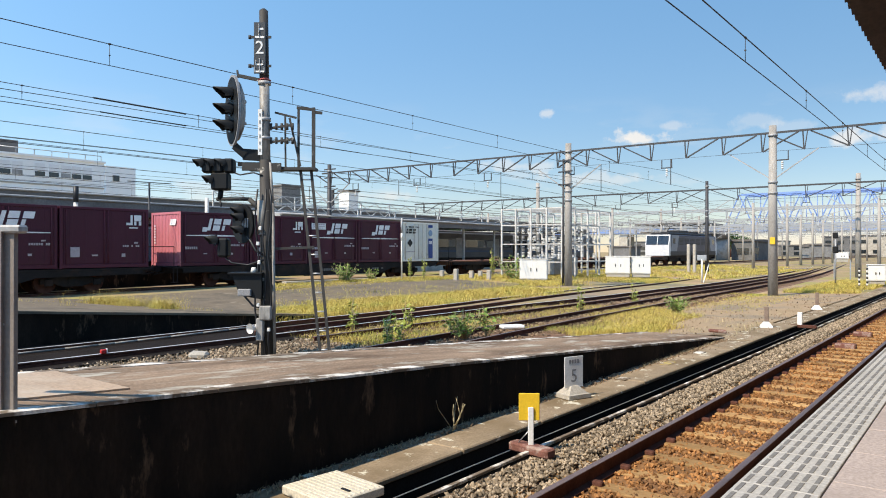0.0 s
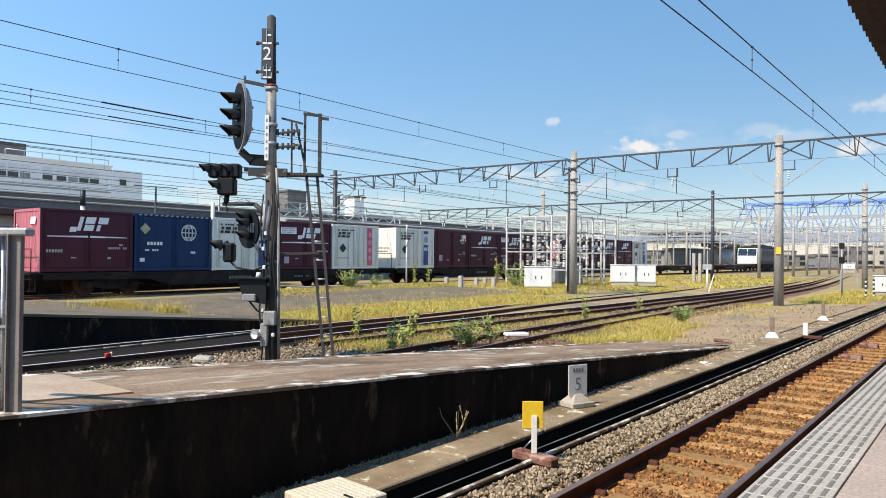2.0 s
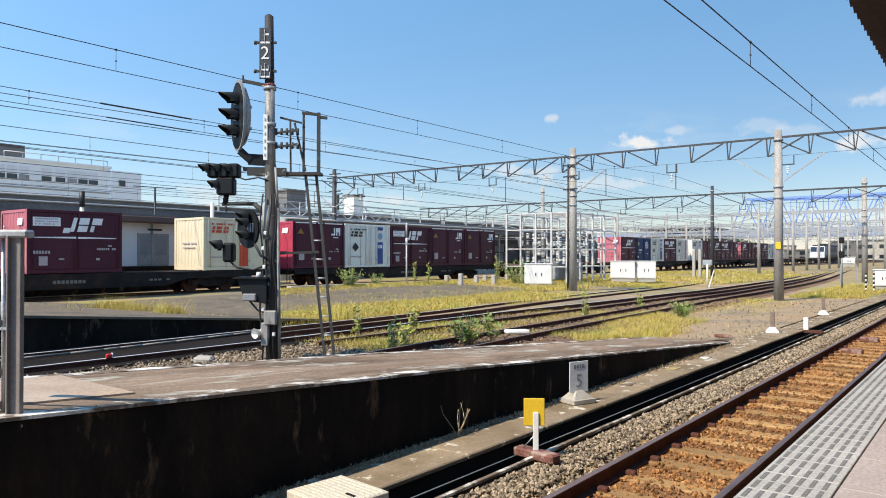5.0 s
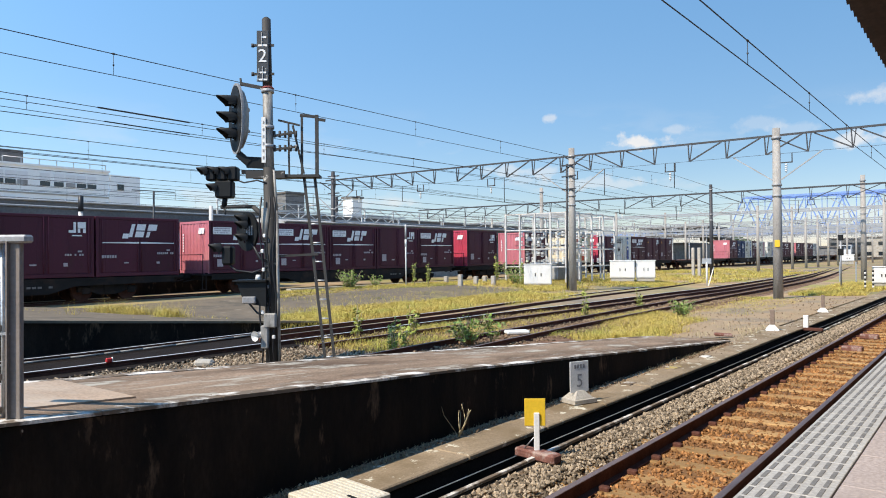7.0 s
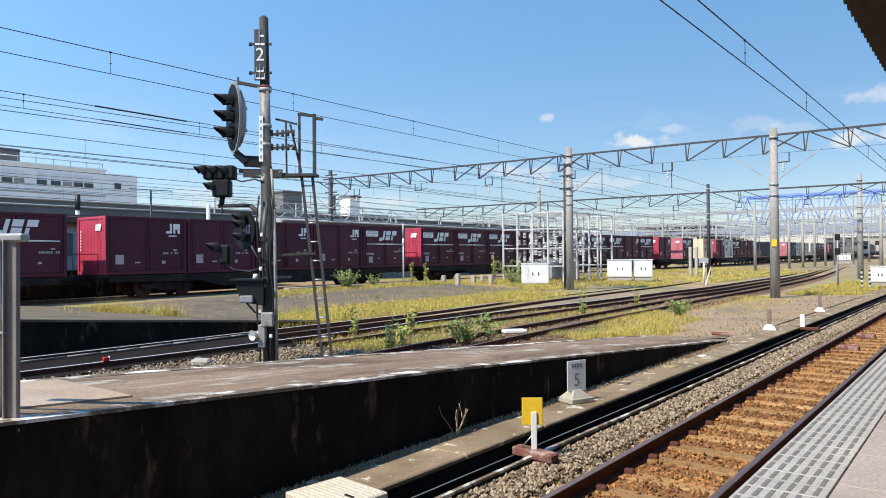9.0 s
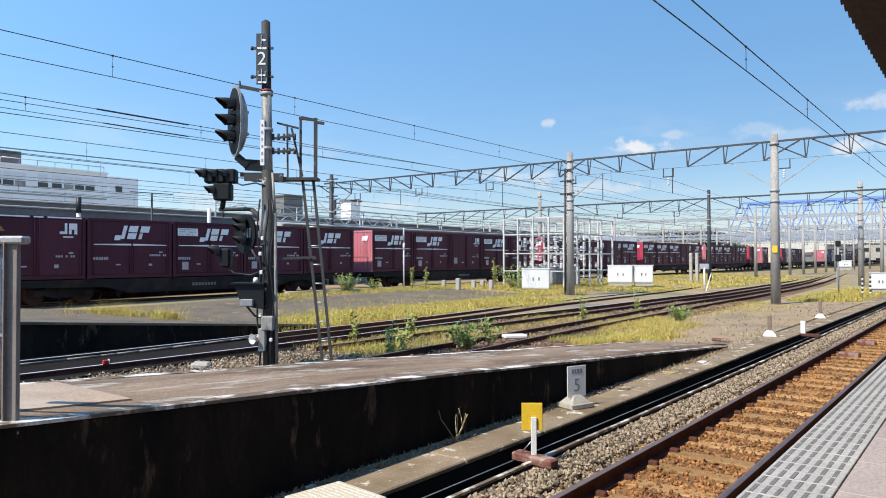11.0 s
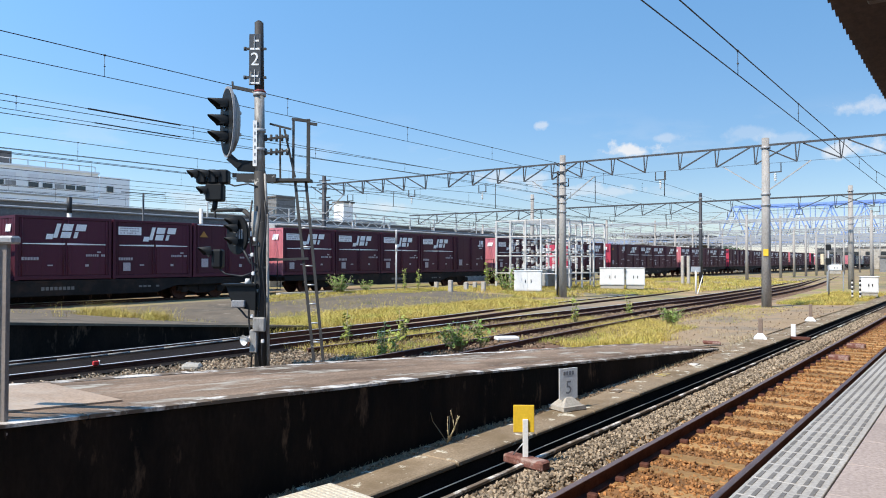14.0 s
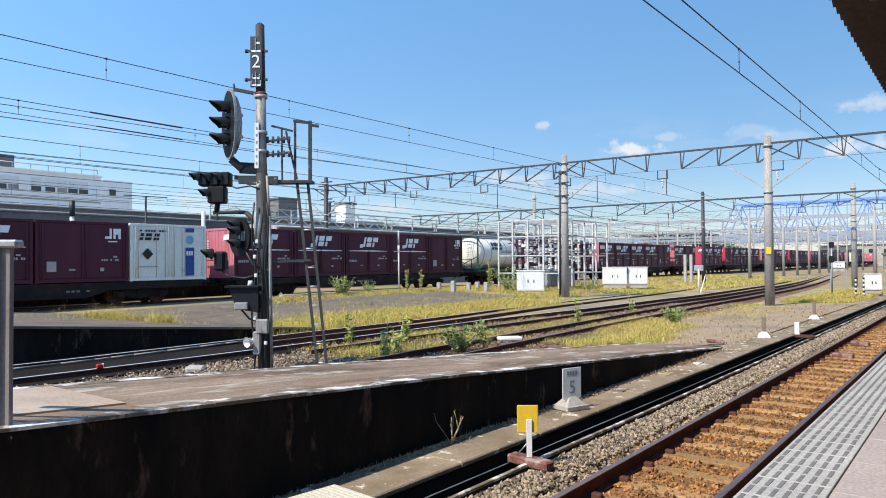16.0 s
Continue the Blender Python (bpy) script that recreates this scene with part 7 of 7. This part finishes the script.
def truss_bridge():
    B = thing("truss_bridge", "blue steel truss bridge crossing far down the line", "bridge", pose(0, 230, 0))
    x0, x1, zd, zt = -66, 30, 9.4, 19.6
    part("deck", MB().box(x0 - 60, x1 + 40, 0.6, 8, zd - 1.5, zd - 0.6), M["steel_dark"], B, "dark underside of the deck")
    part("girder", MB().box(x0 - 60, x1 + 40, 0, 0.5, zd - 1.2, zd + 0.6), M["bridge_blue"], B, "pale blue edge girder")
    for y in (0, 8):
        part("top_chord", MB().beam((x0 + 5, y, zt), (x1 - 5, y, zt), 0.6), M["bridge_blue"], B)
        part("bottom_chord", MB().beam((x0, y, zd + 0.8), (x1, y, zd + 0.8), 0.6), M["bridge_blue"], B)
    n = 22
    w = (x1 - x0) / n
    for k in range(n):
        xa, xb = x0 + k * w, x0 + (k + 1) * w
        za, zb = (zd, zt) if k % 2 == 0 else (zt, zd)
        for y in (0, 8):
            part("diagonal", MB().beam((xa, y, za), (xb, y, zb), 0.3), M["bridge_blue"], B)
            if 0 < k < n - 1:
                part("hanger", MB().beam((xb, y, zd), (xb, y, zt), 0.2), M["bridge_blue"], B)
        if 0 < k < n - 2:
            part("sway_brace", MB().beam((xa, 0, zt), (xb, 8, zt - 0.2), 0.25).beam((xa, 8, zt), (xb, 0, zt - 0.2), 0.25), M["bridge_blue"], B)
    part("railing", MB().beam((x0 - 60, -0.1, zd + 1.7), (x1 + 40, -0.1, zd + 1.7), 0.15), M["truss_pale"], B)
    for x in (-100, -66, 30):
        part("pier", MB().box(x - 1.5, x + 1.5, 1, 7, 0, zd - 1.5), M["concrete"], B)


truss_bridge()


def tree(x, y, h, seed):
    T = thing("tree", "dense dark green tree in the distance", "tree", pose(x, y, 0), "distant trees")
    part("trunk", MB().tube((0, 0, 0), (0.1, 0, h * 0.6), 0.25, 8, 0.12).tube((0.1, 0, h * 0.45), (h * 0.2, 0.3, h * 0.75), 0.1, 6, 0.05).tube((0.05, 0, h * 0.4), (-h * 0.22, -0.2, h * 0.7), 0.1, 6, 0.05), M["rail_rust"], T)
    r = random.Random(seed)
    cr = MB()
    for k in range(420):
        a, b, q = r.uniform(0, 6.28), r.uniform(-1, 1), r.uniform(0.55, 1.0)
        lump = 1 + 0.25 * math.sin(3 * a + seed) * math.cos(2 * b)
        c = Vector((math.cos(a) * math.sqrt(1 - b * b), math.sin(a) * math.sqrt(1 - b * b), b)) * q * lump
        c = Vector((c.x * h * 0.36, c.y * h * 0.36, h * 0.66 + c.z * h * 0.32))
        s = h * 0.05
        u = Vector((r.uniform(-1, 1), r.uniform(-1, 1), r.uniform(-1, 1))).normalized()
        w = u.cross(Vector((r.uniform(-1, 1), r.uniform(-1, 1), 0.3))).normalized()
        cr.add([c + u * s, c + w * s * 0.6, c - u * s, c - w * s * 0.6], [(0, 1, 2, 3)])
    part("crown", cr, M["leaf_dark"], T)


for x, y, h in ((-73, 100, 7.5), (-78, 104, 7), (-95, 190, 9), (-60, 215, 8), (-50, 172, 6.5), (-46, 176, 6)):
    tree(x, y, h, int(x * 7 + y))

# ---- plants ----
def blades(mb, x, y, z, h, w, r, lean=1.7):
    a = r.uniform(0, 6.28)
    d = Vector((math.cos(a), math.sin(a), 0))
    s = Vector((-d.y, d.x, 0)) * w
    l = r.uniform(0.05, lean) * h
    p = Vector((x, y, z))
    m, t = p + d * l * 0.4 + Vector((0, 0, h * 0.6)), p + d * l + Vector((0, 0, h))
    mb.add([p - s, p + s, m + s * 0.7, m - s * 0.7, t], [(0, 1, 2, 3), (3, 2, 4)])


def grass_field(name, label, areas, seed, mat):
    r = random.Random(seed)
    mb = MB()
    for x0, x1, y0, y1, n, h, w, zf in areas:
        k = 0
        tries = 0
        while k < n and tries < n * 6:
            tries += 1
            x, y = r.uniform(x0, x1), r.uniform(y0, y1)
            if name == "yard_grass" and -x > 1.27 * y:
                continue
            if name == "yard_grass" and (x + 21.5) ** 2 / 9 + (y - 24.5) ** 2 / 90 < 1 and r.random() < 0.93:
                continue
            if noise.noise((x * 0.33, y * 0.2, seed * 1.7)) + 0.4 * noise.noise((x * 1.1, y * 0.8, seed)) < r.uniform(-0.35, 0.25):
                continue
            k += 1
            blades(mb, x, y, zf(x, y) - 0.01, h * r.uniform(0.35, 1.15), w * r.uniform(0.7, 1.3), r)
    return solid(name, mb, M[mat], label, "grass", kind="stuff")


gz = lambda x, y: ground_z(x, y) + 0.02
grass_field("yard_grass", "dry yellow-green grass patches across the yard", [
    (-27.3, -16.2, 30, 48, 46000, 0.17, 0.0075, gz), (-27, -16.4, 13, 30, 26000, 0.17, 0.0055, gz), (-18.6, -15.4, 11.5, 30, 30000, 0.21, 0.0050, gz), (-12.6, -10.2, 10.6, 16.5, 6500, 0.20, 0.0042, gz),
    (-27.5, -15, 48, 90, 20000, 0.20, 0.0140, gz), (-13.0, -10.6, 11, 24, 9000, 0.13, 0.0048, gz), (-9.8, -7.0, 15.5, 24, 15000, 0.18, 0.0048, gz),
    (-7.4, -5.7, 15.6, 18.6, 3600, 0.26, 0.0048, gz), (-10.2, -6.5, 24, 36, 7000, 0.10, 0.0055, gz), (-8.2, -4.9, 38, 58, 20000, 0.22, 0.0080, gz),
    (-27.6, -26.6, 22, 40, 7000, 0.16, 0.0070, gz)], 4, "grass")
grass_field("platform_grass", "tuft of dry grass growing through the island platform", [(-21.6, -18.2, 8.8, 11.4, 5200, 0.27, 0.0032, lambda x, y: ramp2(y) - 0.03), (-21.4, -18.0, 8.7, 11.6, 1100, 0.46, 0.0024, lambda x, y: ramp2(y) - 0.03),
    (-22.5, -17.2, 8.4, 12.2, 700, 0.12, 0.0026, lambda x, y: ramp2(y) - 0.03)], 9, "grass")
grass_field("wall_foot_straw", "dead straw and dust along the foot of the old wall", [(-4.62, -4.48, 3.5, 11, 900, 0.05, 0.003, lambda x, y: 0.05), (-4.75, -4.5, 11, 16.5, 450, 0.08, 0.004, lambda x, y: 0.05), (-5.9, -4.5, 16, 20, 500, 0.12, 0.005, lambda x, y: 0.03), (-8.4, -5.0, 18, 34, 1500, 0.09, 0.005, lambda x, y: 0.0)], 12, "straw")


def weed(x, y, z, h, spread, n, seed, name="weed_bush", label="leafy green weed growing beside the rails", leafm="leaf"):
    T = thing(name, label, "plant", pose(x, y, z), "weeds")
    r = random.Random(seed)
    st, lf = MB(), MB()
    for k in range(max(3, n // 14)):
        a = r.uniform(0, 6.28)
        q = r.uniform(0.2, 1) * spread
        tip = Vector((q * math.cos(a), q * math.sin(a), h * r.uniform(0.5, 1.0)))
        st.tube((0.1 * tip.x, 0.1 * tip.y, 0), tip, 0.012, 5, 0.004)
        for j in range(14):
            t = r.uniform(0.25, 1.02)
            c = tip * t + Vector((r.uniform(-1, 1), r.uniform(-1, 1), r.uniform(-0.5, 0.5))) * 0.09
            s = r.uniform(0.035, 0.075) * (0.6 + h * 0.5)
            u = Vector((r.uniform(-1, 1), r.uniform(-1, 1), r.uniform(-0.4, 0.6))).normalized()
            w = u.cross(Vector((r.uniform(-1, 1), r.uniform(-1, 1), 1))).normalized()
            nn = u.cross(w) * s * 0.25
            lf.add([c - u * s, c + w * s * 0.5 + nn, c + u * s, c - w * s * 0.5 + nn], [(0, 1, 2), (0, 2, 3)])
    part("stem", st, M["straw"], T, kind="stuff")
    part("leaf", lf, M[leafm], T, kind="stuff")


weed(-9.35, 12.9, 0.0, 0.62, 0.55, 420, 1)
weed(-9.0, 13.3, 0.0, 0.75, 0.25, 120, 2)
weed(-26.9, 26.4, 0.25, 1.15, 0.8, 520, 3)
weed(-27.0, 28.6, 0.25, 0.8, 0.6, 240, 4)
weed(-8.0, 22.6, 0.0, 0.55, 0.6, 380, 7)
weed(-22.6, 36.2, 0.1, 1.7, 1.6, 500, 8, label="rank green weeds round the cage")
for k, (x, y, h) in enumerate(((-9.9, 11.0, 0.8), (-11.2, 13.1, 1.0), (-10.4, 11.9, 0.7), (-10.8, 21.5, 1.0), (-10.6, 25.5, 0.9), (-26.3, 31, 1.5), (-25.8, 31.6, 1.4), (-25.0, 37.5, 1.9), (-25.3, 38, 1.6), (-12.4, 12.4, 0.9))):
    weed(x, y, ground_z(x, y), h, 0.16, 90, 30 + k, "tall_weed", "tall thin yellow-green weed stalk", "weed_leaf")
dead = MB()
r = random.Random(2)
for k in range(7):
    p = Vector((0, 0, 0))
    d = Vector((r.uniform(-0.5, 0.5), r.uniform(-0.5, 0.5), 1)).normalized()
    for j in range(4):
        q = p + d * r.uniform(0.06, 0.11)
        dead.tube(p, q, 0.006 - j * 0.001, 5)
        p = q
        d = (d + Vector((r.uniform(-0.4, 0.4), r.uniform(-0.4, 0.4), 0.1))).normalized()
solid("dead_plant", dead, M["straw"], "bare dead plant stalk at the wall's foot", "plant", pose(-4.5, 6.0, 0.05))

# ---- loose ballast ----
def stones(name, label, areas, seed, mat):
    r = random.Random(seed)
    mb = MB()
    base = [(1, 0, 0.1), (-0.9, 0.2, 0), (0.1, 0.95, -0.1), (-0.1, -0.9, 0.1), (0.1, 0.1, 0.75), (0, -0.1, -0.7)]
    tri = [(0, 2, 4), (2, 1, 4), (1, 3, 4), (3, 0, 4), (2, 0, 5), (1, 2, 5), (3, 1, 5), (0, 3, 5)]
    for x0, x1, y0, y1, n, s, z in areas:
        for k in range(n):
            c = Vector((r.uniform(x0, x1), r.uniform(y0, y1), z + r.uniform(-0.01, 0.02)))
            q = s * r.uniform(0.55, 1.25)
            rot = Euler((r.uniform(0, 6), r.uniform(0, 6), r.uniform(0, 6))).to_matrix()
            mb.add([c + rot @ (Vector(v) * q * r.uniform(0.75, 1.2)) for v in base], tri)
    return solid(name, mb, M[mat], label, "ballast", kind="stuff")


stones("ballast_stones", "angular grey-brown ballast stones beside the rail", [(-3.62, -3.2, 3, 14, 6200, 0.026, -0.11), (-3.62, -3.2, 14, 34, 4600, 0.034, -0.11), (-3.25, -2.97, 3, 34, 4600, 0.029, -0.145), (-1.72, -1.0, 2.5, 20, 3000, 0.03, -0.15)], 21, "stone")
stones("rusty_stones", "rust-stained ballast stones between the sleepers", [(-2.8, -1.86, 3, 14, 5600, 0.026, -0.16), (-2.8, -1.86, 14, 34, 5200, 0.029, -0.16)], 22, "stone_rust")
stones("loop_side_stones", "pale grey ballast stones between old platform and loop line", [(-12.4, -6.5, 1.5, 10.8, 10500, 0.034, -0.02)], 24, "stone")
stones("dust_stones", "loose brown gravel on the dusty ground past the ramp", [(-9.0, -4.7, 16.6, 24, 260, 0.024, 0.03), (-8.4, -4.7, 24, 38, 160, 0.032, 0.035), (-4.75, -4.1, 12, 30, 300, 0.015, 0.055)], 25, "stone_brown")
stones("wall_foot_debris", "dark crumbled debris along the foot of the old wall", [(-4.62, -4.46, 3.2, 16, 1300, 0.016, 0.055)], 26, "stone_brown")
stones("loop_stones", "brown dusty ballast stones beside the loop line", [(-13.6, -8.4, 11, 22, 5200, 0.034, -0.02), (-12.6, -9.0, 22, 34, 2600, 0.042, -0.02)], 23, "stone_brown")

motions()
